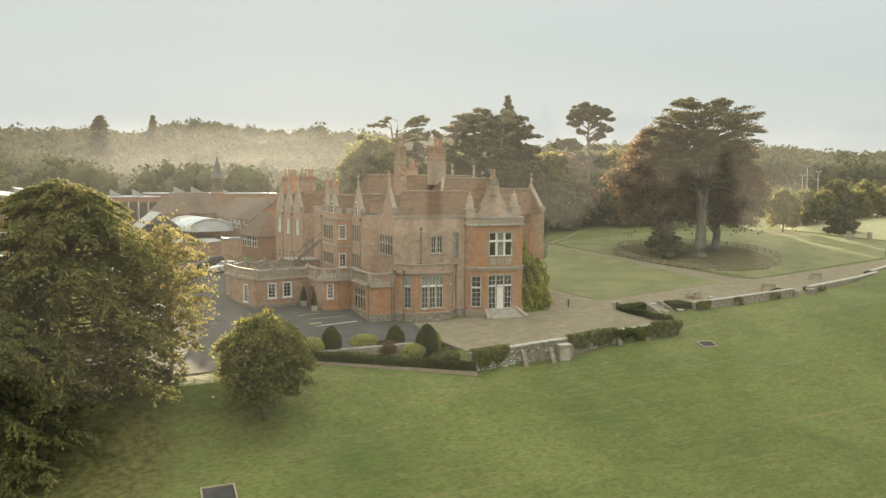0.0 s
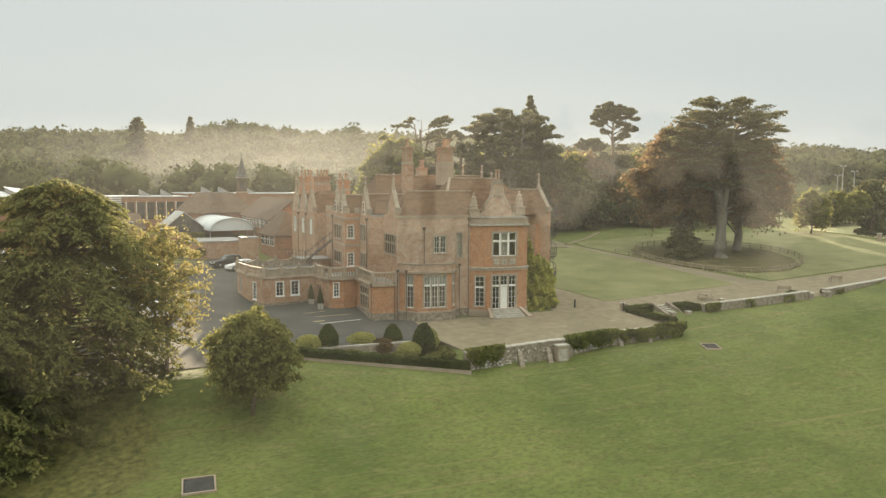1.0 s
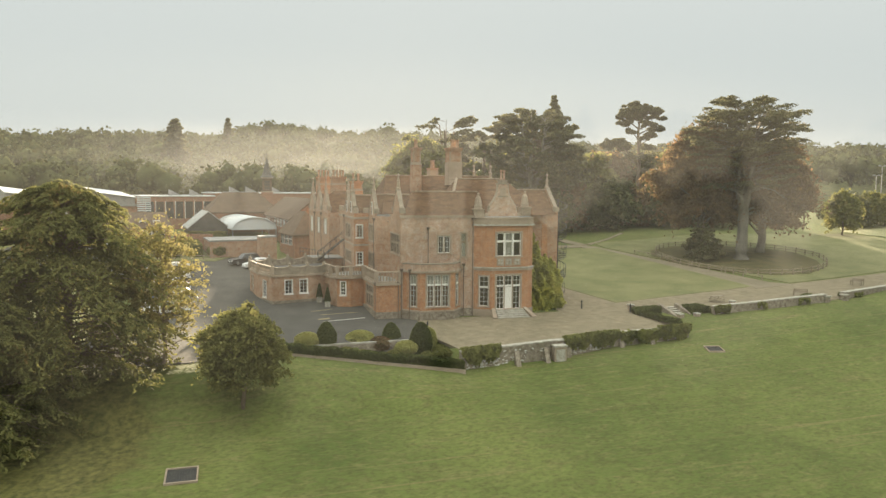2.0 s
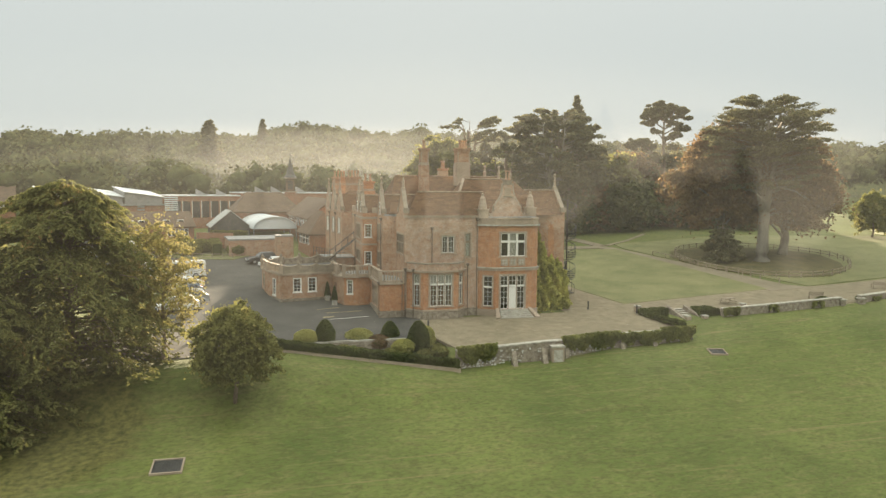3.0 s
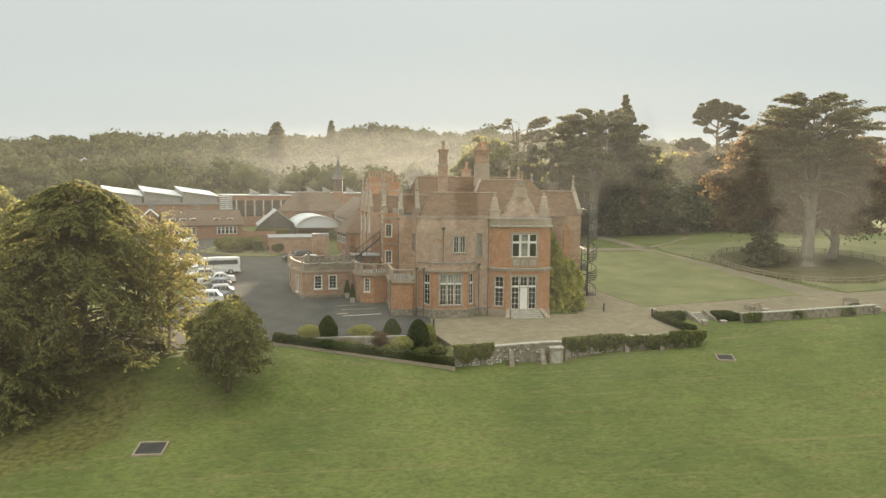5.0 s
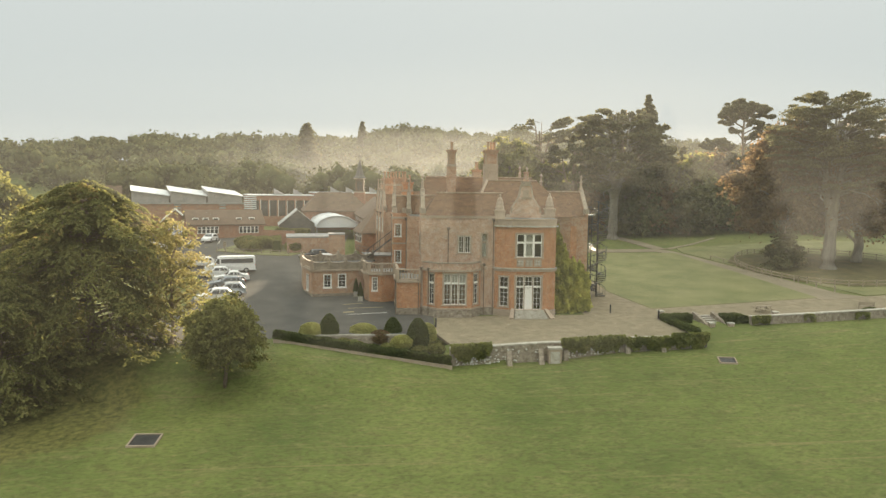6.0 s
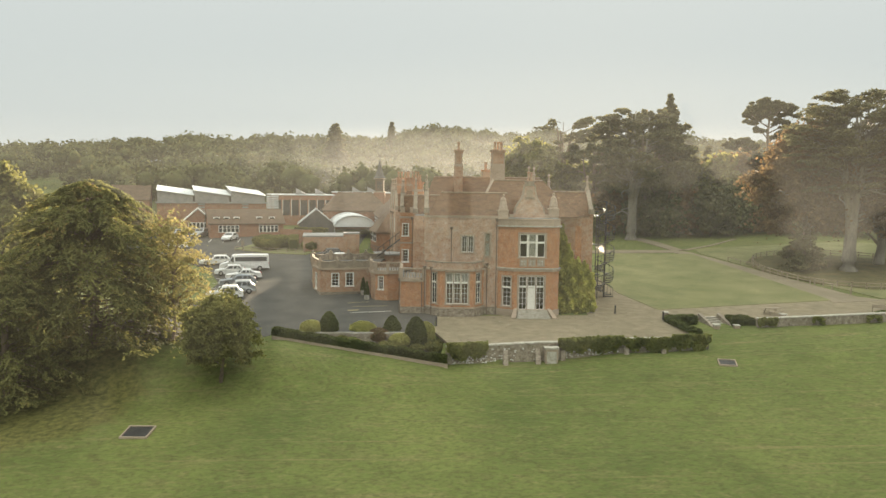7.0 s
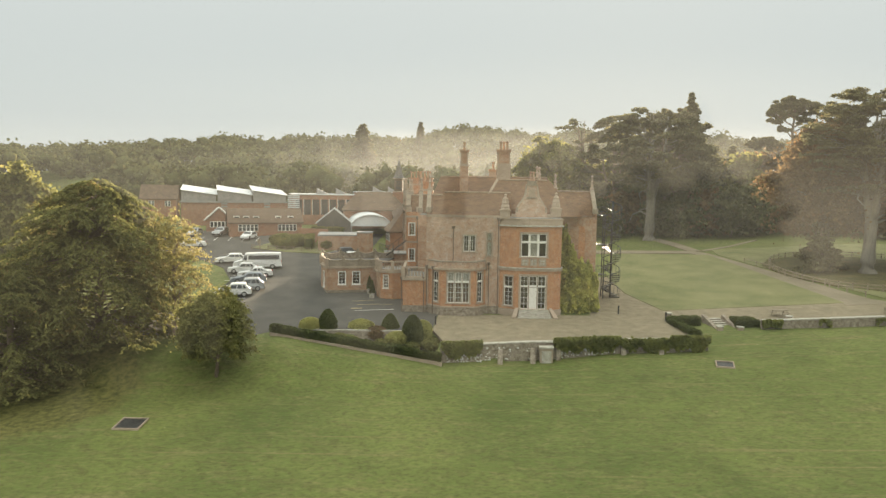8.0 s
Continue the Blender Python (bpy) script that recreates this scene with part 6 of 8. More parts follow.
for x0, x1, drop, cnt in ((-9.6, -5.9, 1.1, 5200), (0.9, 7.4, 1.05, 6500), (7.4, 9.4, 0.8, 1300), (9.3, 12.3, 1.1, 3400), (12.2, 16.0, 1.35, 5200)):
    x = rng.uniform(x0, x1, cnt)
    yw = on_wall(x)
    zt = np.array([upper_z(a, b + 0.8) + 0.2 for a, b in zip(x, yw)])
    hang = drop * np.array([0.72 + 0.5 * noise.noise((a * 0.9, drop, 3.0)) + 0.35 * noise.noise((a * 2.7, drop, 9.0)) for a in x])
    hang = np.clip(hang + 0.35 * drop * rng.random(cnt) ** 3, 0.12, drop * 1.25) * np.clip(np.minimum(x - x0, x1 - x) / 0.9 + 0.25, 0.25, 1.0)
    f = rng.random(cnt) ** 1.25
    z = zt + np.where((x > 7.3) & (x < 12.3), -0.12, 0.12) - f * hang
    bulge = np.array([0.5 + 0.9 * noise.noise((a * 1.1, b * 1.6, 7.0)) for a, b in zip(x, z)])
    y = yw - 0.05 - 0.42 * np.clip(bulge, 0.05, 1.0) * rng.random(cnt) ** 0.6
    z = z + 0.12 * rng.normal(size=cnt)
    over = (rng.random(cnt) < 0.16) & ((x < 7.4) | (x > 12.4))
    y = np.where(over, yw + rng.uniform(0, 0.6, cnt), y)
    z = np.where(over, zt + 0.1 + 0.12 * rng.random(cnt), z)
    foliage("wall_ivy", np.stack([x, y, z], 1), np.tile((0, -1.0, 0.5), (cnt, 1)), 0.115, L_CLIMB, "dark ivy hanging over the old terrace wall", "ivy")

for x0, x1, y0, y1, cnt in ((23.4, 25.4, -5.03, -5.03, 1300), (29.2, 30.4, -5.0, -5.0, 220), (35.0, 36.6, -4.9, -4.85, 260), (44.0, 45.6, -4.1, -3.7, 260), (53.0, 54.4, -2.0, -1.6, 240)):
    f = rng.random(cnt)
    x = x0 + (x1 - x0) * f
    zt = np.array([upper_z(a, y0 + 0.8) + (0.6 if x0 < 24 else 0.62) for a in x])
    edge = np.array([0.5 + 0.9 * noise.noise((a * 1.3, y0, 2.0)) + 0.5 * noise.noise((a * 4.0, y0, 5.0)) for a in x])
    z = zt - 1.3 * np.clip(edge, 0.05, 1.0) * rng.random(cnt) ** 0.8
    foliage("wall_ivy", np.stack([x, y0 + (y1 - y0) * f - 0.03 - 0.25 * rng.random(cnt) ** 2, z], 1), np.tile((0, -1.0, 0.4), (cnt, 1)), 0.1, L_CLIMB, "small patch of ivy on the lichened garden wall", "ivy")
# buttresses and the pier of the terrace wall
for x, lean_ in ((-4.2, 0.95), (-1.15, 0.95), (7.6, 0.6), (11.3, 0.6), (1.3, 0.4)):
    y = float(on_wall(x))
    zt, zb = upper_z(x, y + 0.8) - 0.35, field_z(x, y)
    th = thing("buttress", x, y, zb, "sloping brick and flint buttress against the terrace wall", "buttress", "wall buttresses")
    bm = BM()
    w = 0.24
    v = [bm.verts.new(p) for p in ((x - w, y + 0.05, zb - 0.3), (x + w, y + 0.05, zb - 0.3), (x + w, y - lean_, zb - 0.3), (x - w, y - lean_, zb - 0.3), (x - w, y + 0.05, zt), (x + w, y + 0.05, zt), (x + w, y - 0.12, zt), (x - w, y - 0.12, zt))]
    for f in ((0, 1, 2, 3), (7, 6, 5, 4), (0, 4, 5, 1), (1, 5, 6, 2), (2, 6, 7, 3), (3, 7, 4, 0)):
        bm.faces.new([v[i] for i in f])
    bmesh.ops.bevel(bm, geom=bm.edges[:], offset=0.04, segments=1, affect="EDGES")
    part("body", bm, M_RUBBLE, th)
pr = thing("wall_pier", 0.1, -13.7, -2.5, "square rendered stone pier with a flat cap", "pier")
bm = BM()
box(bm, -0.5, 0.68, -14.15, -13.2, -2.9, -1.0)
part("shaft", bm, M_STONE, pr)
bm = BM()
box(bm, -0.58, 0.76, -14.23, -13.15, -1.0, -0.84)
part("cap", bm, M_STONE_PALE, pr)
bm = BM()
box(bm, -0.36, 0.54, -14.19, -14.152, -2.5, -1.2)
part("panel", bm, M_STONE_PALE, pr)


# loose flints showing in the wall face
def flints(pts_x, n, zlo, zhi, seed):
    k = random.Random(seed)
    th = thing("flint_facing", (pts_x[0] + pts_x[1]) / 2, float(on_wall(pts_x[0])), -2.2, "pale flint stones set in the wall face", "stonework", kind="structure")
    for i in range(n):
        x = k.uniform(*pts_x)
        y = float(on_wall(x))
        z = field_z(x, y) + k.uniform(zlo, zhi)
        bm = BM()
        bmesh.ops.create_icosphere(bm, subdivisions=1, radius=1, matrix=Matrix.Translation((x, y - 0.02, z)) @ Matrix.Rotation(k.uniform(-0.4, 0.4), 4, "Y") @ Matrix.Diagonal((k.uniform(0.04, 0.15), 0.06, k.uniform(0.03, 0.1), 1)))
        part("flint", bm, M_FLINT, th)


flints((-9.2, -5.9), 75, 0.05, 0.75, 1)
flints((1.5, 6.8), 105, 0.1, 0.85, 2)
flints((13.2, 15.7), 42, 0.1, 0.6, 3)
flints((-5.6, -1.2), 34, 0.1, 1.4, 4)


# ---- hedges, bed, topiary ----
def hedge(name, p0, p1, w, h, z0f, z1f, leaves, label, material=None, rnd=0.06):
    """A clipped hedge: a solid core under a skin of small leaves."""
    m, ln = along(p0, p1)
    th = thing(name, (p0[0] + p1[0]) / 2, (p0[1] + p1[1]) / 2, min(z0f, z1f), label, "hedge")
    bm = BM()
    v = box(bm, 0.05, ln - 0.05, 0.06, w - 0.06, 0, h - 0.06)
    for q in v:
        q.co.z += z0f + (z1f - z0f) * q.co.x / ln
        q.co = m @ q.co
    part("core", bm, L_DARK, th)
    u = rng.uniform(0, ln, leaves)
    face = rng.random(leaves)
    a = rng.random(leaves)
    yy = np.where(face < 0.45, a * w, np.where(face < 0.8, 0.0, w))
    zz = np.where(face < 0.45, h, a * h)
    nor = np.where((face < 0.45)[:, None], (0, 0, 1.0), np.where((face < 0.8)[:, None], (0, -1.0, 0.2), (0, 1.0, 0.2)))
    jit = rng.normal(size=(leaves, 3)) * rnd * 0.5
    wob = 0.05 * np.sin(u * 1.7) + 0.04 * np.sin(u * 4.3)
    p = np.stack([u, yy, zz + wob * (zz > h * 0.5) + z0f + (z1f - z0f) * u / ln], 1) + jit
    R3 = np.array(m.to_3x3())
    p = p @ R3.T + np.array(m.translation)
    hu, hv = leaf_axes(rng, leaves, 0.06, nor @ R3.T, 0.45)
    quads("leaves", p, hu, hv, material or L_DARK, th)
    return th


hp = thing("hedge_plinth", -17.5, -15.2, -1.5, "low stone plinth wall below the clipped hedge", "garden wall", kind="structure")
m_, ln_ = along((-25.7, -14.55), (-9.6, -15.5))
k = 0
nseg = 14
for i in range(nseg):
    bm = BM()
    u0, u1 = ln_ * i / nseg + 0.006, ln_ * (i + 1) / nseg - 0.006
    v = box(bm, u0, u1, 0, 0.85, -0.6, 0.36)
    for q in v:
        f = q.co.x / ln_
        q.co.z += -0.22 - 2.3 * f
        q.co = m_ @ q.co
    part("slab", bm, M_STONE, hp)
hedge("box_hedge", (-25.7, -14.5), (-9.7, -15.4), 0.85, 0.62, 0.12, -2.16, 26000, "long clipped dark green box hedge on a stone plinth")
hedge("low_hedge", (14.5, -3.7), (17.6, -3.3), 1.4, 0.9, -0.75, -0.55, 5000, "dark clipped evergreen mass beside the garden steps")
hedge("low_hedge", (20.9, -4.3), (23.4, -4.3), 2.0, 1.0, -0.75, -0.65, 5000, "dark evergreen hedge beside the garden steps")
hedge("low_hedge", (15.4, -10.6), (14.6, -3.0), 0.6, 0.5, -0.3, -0.3, 5200, "low ivy hedge along the end of the terrace")


def girth(t):
    """Radius of an egg-shaped clipped yew by height."""
    t = np.asarray(t, float)
    return np.where(t < 0.35, 0.78 + 0.22 * np.sin(t / 0.35 * np.pi / 2), np.maximum(0.0, np.cos(np.clip((t - 0.35) / 0.66, 0, 1) * np.pi / 2)) ** 0.55)


def clipped(name, x, y, z, rx, h, label, material, leaves, cone=False, size=0.05):
    """A clipped shrub: a rounded or egg-shaped body of small leaves over a solid core, on a short stem."""
    th = thing(name, x, y, z, label, "shrub")
    bm = BM()
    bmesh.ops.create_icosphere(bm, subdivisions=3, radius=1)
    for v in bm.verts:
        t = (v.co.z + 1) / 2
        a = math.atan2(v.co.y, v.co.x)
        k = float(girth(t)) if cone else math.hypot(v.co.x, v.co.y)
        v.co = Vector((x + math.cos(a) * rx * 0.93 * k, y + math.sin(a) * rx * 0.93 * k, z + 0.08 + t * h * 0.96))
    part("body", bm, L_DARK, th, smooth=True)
    d = unit(rng.normal(size=(leaves, 3)))
    t = (d[:, 2] + 1) / 2
    a = np.arctan2(d[:, 1], d[:, 0])
    if cone:
        t = rng.random(leaves) ** 0.85
        k = girth(t)
        d = unit(np.stack([np.cos(a), np.sin(a), 0.2 + t * t * 1.5], 1))
    else:
        k = np.hypot(d[:, 0], d[:, 1])
    b = 1 + 0.05 * np.sin(np.cos(a) * 7 + x) * np.sin(np.sin(a) * 6 + t * 9) + rng.normal(size=leaves) * 0.045
    p = np.stack([x + np.cos(a) * rx * k * b, y + np.sin(a) * rx * k * b, z + 0.08 + t * h * (0.97 + 0.03 * b)], 1)
    hu, hv = leaf_axes(rng, leaves, size, d, 0.4)
    quads("leaves", p, hu, hv, material, th)
    bm = BM()
    tube(bm, [(x, y, z - 0.1), (x, y, z + 0.4)], [0.07, 0.06], 6)
    part("stem", bm, M_BARK, th)
    return th


for x, y, rx, h in ((-21.1, -10.2, 0.86, 2.5), (-15.0, -9.4, 0.86, 2.5), (-12.6, -11.2, 1.0, 2.95)):
    clipped("clipped_yew", x, y, bed_z(x, y), rx, h, "dark egg-shaped clipped yew in the bed", L_DARK, 6500, True)
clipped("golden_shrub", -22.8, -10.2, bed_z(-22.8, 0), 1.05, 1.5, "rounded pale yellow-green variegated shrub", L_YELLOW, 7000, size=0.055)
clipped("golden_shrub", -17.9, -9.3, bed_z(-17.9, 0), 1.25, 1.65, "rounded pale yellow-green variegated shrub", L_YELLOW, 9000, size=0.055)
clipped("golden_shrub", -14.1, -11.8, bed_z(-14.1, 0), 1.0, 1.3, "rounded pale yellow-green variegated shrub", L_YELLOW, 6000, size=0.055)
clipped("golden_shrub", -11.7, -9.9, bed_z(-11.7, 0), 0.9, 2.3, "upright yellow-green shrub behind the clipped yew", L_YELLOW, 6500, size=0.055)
clipped("brown_shrub", -16.2, -10.4, bed_z(-16.2, 0), 1.0, 1.35, "rounded reddish brown shrub in the bed", L_COPPER, 3600, size=0.05)
for k, (x, y, r_) in enumerate(((-19.6, -12.2, 0.6), (-18.2, -12.6, 0.5), (-15.5, -13.0, 0.6), (-12.5, -13.6, 0.7), (-10.9, -12.6, 0.8), (-23.6, -12.4, 0.5), (-10.6, -10.6, 0.7))):
    clipped("bed_plant", x, y, bed_z(x, y), r_, r_ * 1.1, "loose low green plant in the bed", L_GREEN, 1200, size=0.07)

# ---- garden steps and flank walls ----
gs = thing("garden_steps", 19.4, -3.4, -1.2, "worn pale stone steps between low walls", "steps")
m_ = along((18.35, -2.3), (19.95, -1.9))[0]
for k in range(8):
    bm = BM()
    box(bm, 0.25 * 0 + 0.02 * k, 1.6 + 0.02 * k, -0.32 * (k + 1), 0.3, -1.6, 0.05 - 0.17 * k, m_)
    for v in bm.verts:
        v.co += Vector((0.08 * k, 0, 0))
    # darker stone on the risers stands in for their shaded fronts
    part("step", bm, M_RUBBLE, gs)
    bm = BM()
    box(bm, 0.02 * k - 0.02, 1.62 + 0.02 * k, -0.32 * (k + 1) - 0.05, -0.32 * k, 0.052 - 0.17 * k, 0.11 - 0.17 * k, m_)
    for v in bm.verts:
        v.co += Vector((0.08 * k, 0, 0))
    part("tread", bm, M_STONE_PALE, gs)
for s, (xa, xb) in enumerate(((18.05, 18.9), (20.15, 21.0))):
    bm = BM()
    prism(bm, [(xa, -2.0), (xa + 0.35, -2.0), (xb + 0.35, -4.7), (xb, -4.7)], -2.0, lambda x, y: 0.5 if y > -3 else -0.75)
    part("flank_wall", bm, M_RUBBLE, gs)
    bm = BM()
    box(bm, xb - 0.1, xb + 0.45, -5.15, -4.6, -2.0, -0.35)
    part("pier", bm, M_STONE, gs)
    bm = BM()
    box(bm, xb - 0.15, xb + 0.5, -5.2, -4.55, -0.35, -0.24)
    part("pier_cap", bm, M_STONE_PALE, gs)
gs2 = thing("garden_steps", 40.6, -4.2, -0.2, "short flight of worn stone steps in the garden wall", "steps")
for k in range(4):
    bm = BM()
    box(bm, 39.4, 41.9, -4.2 - 0.32 * k, -3.6, -0.8, upper_z(40.6, -3.8) - 0.16 * k)
    part("step", bm, M_STONE, gs2)
for x in (39.25, 42.0):
    th = thing("gate_pier", x, -4.6, 0.0, "squat stone pier at the end of the garden wall", "pier", "garden wall piers")
    bm = BM()
    box(bm, x - 0.35, x + 0.35, -4.9, -4.2, -0.9, upper_z(x, -4) + 0.55)
    part("shaft", bm, M_RUBBLE, th)
    bm = BM()
    box(bm, x - 0.42, x + 0.42, -4.97, -4.13, upper_z(x, -4) + 0.55, upper_z(x, -4) + 0.68)
    part("cap", bm, M_STONE_PALE, th)
for x, y, r_ in ((37.8, -3.4, 0.8), (43.3, -3.2, 0.6), (61.0, 1.6, 0.8)):
    clipped("wall_bush", x, y, upper_z(x, y), r_, r_ * 0.9, "low dark bush growing by the garden wall", L_DARK, 1500, size=0.09)


# ---- bollards, pier, pits, parking marks ----
def bollard(x, y):
    th = thing("bollard", x, y, upper_z(x, y), "black round-topped metal bollard", "bollard", "bollards")
    bm = BM()
    z = upper_z(x, y)
    lathe(bm, [(0.09, z), (0.085, z + 0.8), (0.105, z + 0.82), (0.105, z + 0.92), (0.085, z + 0.94), (0.07, z + 1.0), (0.01, z + 1.05)], x, y, 10)
    part("post", bm, M_IRON, th)
    bm = BM()
    lathe(bm, [(0.16, z), (0.16, z + 0.06), (0.1, z + 0.1)], x, y, 10)
    part("foot", bm, M_IRON, th)


for x, y in ((7.6, 2.0), (9.7, 0.8), (14.1, -2.5), (-10.6, -6.0), (8.2, 5.2)):
    bollard(x, y)
for x, y in ((14.6, -1.7), (26.5, -4.0)):
    th = thing("stone_pier", x, y, upper_z(x, y), "short pale stone pier by the path", "pier")
    z = upper_z(x, y)
    bm = BM()
    box(bm, x - 0.25, x + 0.25, y - 0.25, y + 0.25, z - 0.2, z + 0.7)
    part("shaft", bm, M_STONE, th)
    bm = BM()
    box(bm, x - 0.32, x + 0.32, y - 0.32, y + 0.32, z + 0.7, z + 0.82)
    part("cap", bm, M_STONE_PALE, th)


def pit(x, y, w, d, turn):
    """A light well in the grass: pale kerb frame round a dark grating."""
    z = field_z(x, y)
    m = pose(x, y, z + 0.02, 0, 0, turn)
    th = thing("light_well", x, y, z, "square light well with a pale stone rim and dark grating", "light well", "light wells")
    rim = 0.1
    for x0, x1, y0, y1 in ((-w / 2, w / 2, -d / 2, -d / 2 + rim), (-w / 2, w / 2, d / 2 - rim, d / 2), (-w / 2, -w / 2 + rim, -d / 2 + rim, d / 2 - rim), (w / 2 - rim, w / 2, -d / 2 + rim, d / 2 - rim)):
        bm = BM()
        box(bm, x0, x1, y0, y1, -0.5, 0.12, m)
        for v in bm.verts:
            v.co.z += field_z(v.co.x, v.co.y) - z
        part("rim", bm, M_STONE, th)
    bm = BM()
    box(bm, -w / 2 + rim, w / 2 - rim, -d / 2 + rim, d / 2 - rim, -0.02, 0.03, m)
    for v in bm.verts:
        v.co.z += field_z(v.co.x, v.co.y) - z
    part("pit_floor", bm, M_SLATE, th)
    k = -w / 2 + rim + 0.08
    while k < w / 2 - rim:
        bm = BM()
        box(bm, k, k + 0.03, -d / 2 + rim, d / 2 - rim, 0.07, 0.10, m)
        for v in bm.verts:
            v.co.z += field_z(v.co.x, v.co.y) - z
        part("grating_bar", bm, M_IRON, th)
        k += 0.16


pit(-32.2, -28.85, 1.95, 1.9, 0)
pit(16.25, -14.75, 1.6, 1.5, -14)
M_LINE = surface("worn_line_paint", (0.55, 0.54, 0.5), (0.68, 0.66, 0.6), 0.8, 1.5, 10.0, 0.1)
M_LINE_Y = surface("worn_yellow_paint", (0.30, 0.24, 0.12), (0.38, 0.31, 0.16), 0.8, 1.5, 10.0, 0.1)


def stripe(p0, p1, w, material):
    m, ln = along(p0, p1)
    bm = BM()
    v = box(bm, 0, ln, -w / 2, w / 2, 0, 0.008)
    for q in v:
        top = q.co.z
        q.co = m @ q.co
        q.co.z = upper_z(q.co.x, q.co.y) + 0.064 + top
    tagged(part("parking_line", bm, material), "worn painted parking line on the asphalt", "road marking", "parking lines", kind="structure")


stripe((-20.2, 0.0), (-15.7, 0.9), 0.12, M_LINE)
stripe((-20.2, 2.9), (-16.2, 3.4), 0.10, M_LINE_Y)
stripe((-21.0, 4.6), (-18.6, 5.3), 0.10, M_LINE_Y)
stripe((-20.6, 1.0), (-19.4, 1.25), 0.3, M_LINE_Y)
stripe((-38.4, 4.2), (-34.0, 5.0), 0.1, M_LINE)
for k in range(5):
    stripe((-38.9 - 0.5 * k, 8.4 + 3.2 * k), (-34.2 - 0.35 * k, 9.6 + 3.2 * k), 0.1, M_LINE)
for k in range(6):
    stripe((-46 - 2.6 * k, 49.5 + 0.1 * k), (-46.6 - 2.6 * k, 54.0), 0.1, M_LINE)

# pots by the porch
for x, y in ((-19.6, 9.0), (-18.95, 6.6)):
    z = upper_z(x, y)
    th = thing("planter", x, y, z, "pale square planter with a small conifer", "planter", "porch planters")
    bm = BM()
    prism(bm, [(x - 0.28, y - 0.28), (x + 0.28, y - 0.28), (x + 0.28, y + 0.28), (x - 0.28, y + 0.28)], z, z + 0.65)
    part("pot", bm, M_STONE_PALE, th)
    p = rng.random(1500)
    a = rng.uniform(0, 6.3, 1500)
    r_ = 0.36 * (1 - p) ** 0.7
    hu, hv = leaf_axes(rng, 1500, 0.05)
    quads("conifer", np.stack([x + r_ * np.cos(a), y + r_ * np.sin(a), z + 0.65 + p * 1.6], 1), hu, hv, L_DARK, th)

# ---- fence round the cedars ----
fn = thing("paddock_fence", 49, 23, 2.0, "low weathered post and rail fence round the cedars", "fence")
ring = []
for k in range(44):
    a = 2 * math.pi * k / 44
    ring.append((49.0 + 12.6 * math.cos(a) + 0.8 * math.cos(2 * a), 24.2 + 13.3 * math.sin(a)))
for k, (x, y) in enumerate(ring):
    z = ground_z(x, y)
    x1, y1 = ring[(k + 1) % 44]
    z1_ = ground_z(x1, y1)
    bm = BM()
    box(bm, x - 0.06, x + 0.06, y - 0.06, y + 0.06, z - 0.3, z + 1.0)
    part("post", bm, M_WOOD, fn)
    for hh in (0.45, 0.85):
        bm = BM()
        tube(bm, [(x, y, z + hh), (x1, y1, z1_ + hh)], [0.05, 0.05], 4)
        part("rail", bm, M_WOOD, fn)
# rails along the straight garden path side
fn2 = thing("path_rail", 37, 24, 1.6, "low wooden rail beside the garden path", "fence")
prev = None
for k in range(9):
    x, y = 35.6 + 0.72 * k, 33.0 - 3.0 * k
    z = ground_z(x, y)
    bm = BM()
    box(bm, x - 0.06, x + 0.06, y - 0.06, y + 0.06, z - 0.3, z + 0.75)
    part("post", bm, M_WOOD, fn2)
    if prev:
        bm = BM()
        tube(bm, [(prev[0], prev[1], prev[2] + 0.65), (x, y, z + 0.65)], [0.05, 0.05], 4)
        part("rail", bm, M_WOOD, fn2)
    prev = (x, y, z)
# island fence in the car park
fn3 = thing("island_fence", -38, 39, 2.6, "low wooden post and rail fence round the grass island", "fence")
prev = None
for k in range(9):
    x, y = -44.0 + 1.5 * k, 40.6 - 0.32 * k
    z = upper_z(x, y)
    bm = BM()
    box(bm, x - 0.05, x + 0.05, y - 0.05, y + 0.05, z - 0.2, z + 0.9)
    part("post", bm, M_WOOD, fn3)
    if prev:
        for hh in (0.4, 0.8):
            bm = BM()
            tube(bm, [(prev[0], prev[1], prev[2] + hh), (x, y, z + hh)], [0.04, 0.04], 4)
            part("rail", bm, M_WOOD, fn3)
    prev = (x, y, z)
for x, y, r_, h in ((-39.6, 44.5, 2.3, 2.2), (-37.2, 45.5, 2.0, 2.0), (-38.6, 42.6, 1.8, 1.7), (-31.5, 41.6, 1.5, 1.9)):
    clipped("island_shrub", x, y, upper_z(x, y), r_, h, "broad rounded evergreen shrub on the grass island", L_GREEN, 3200, size=0.11)


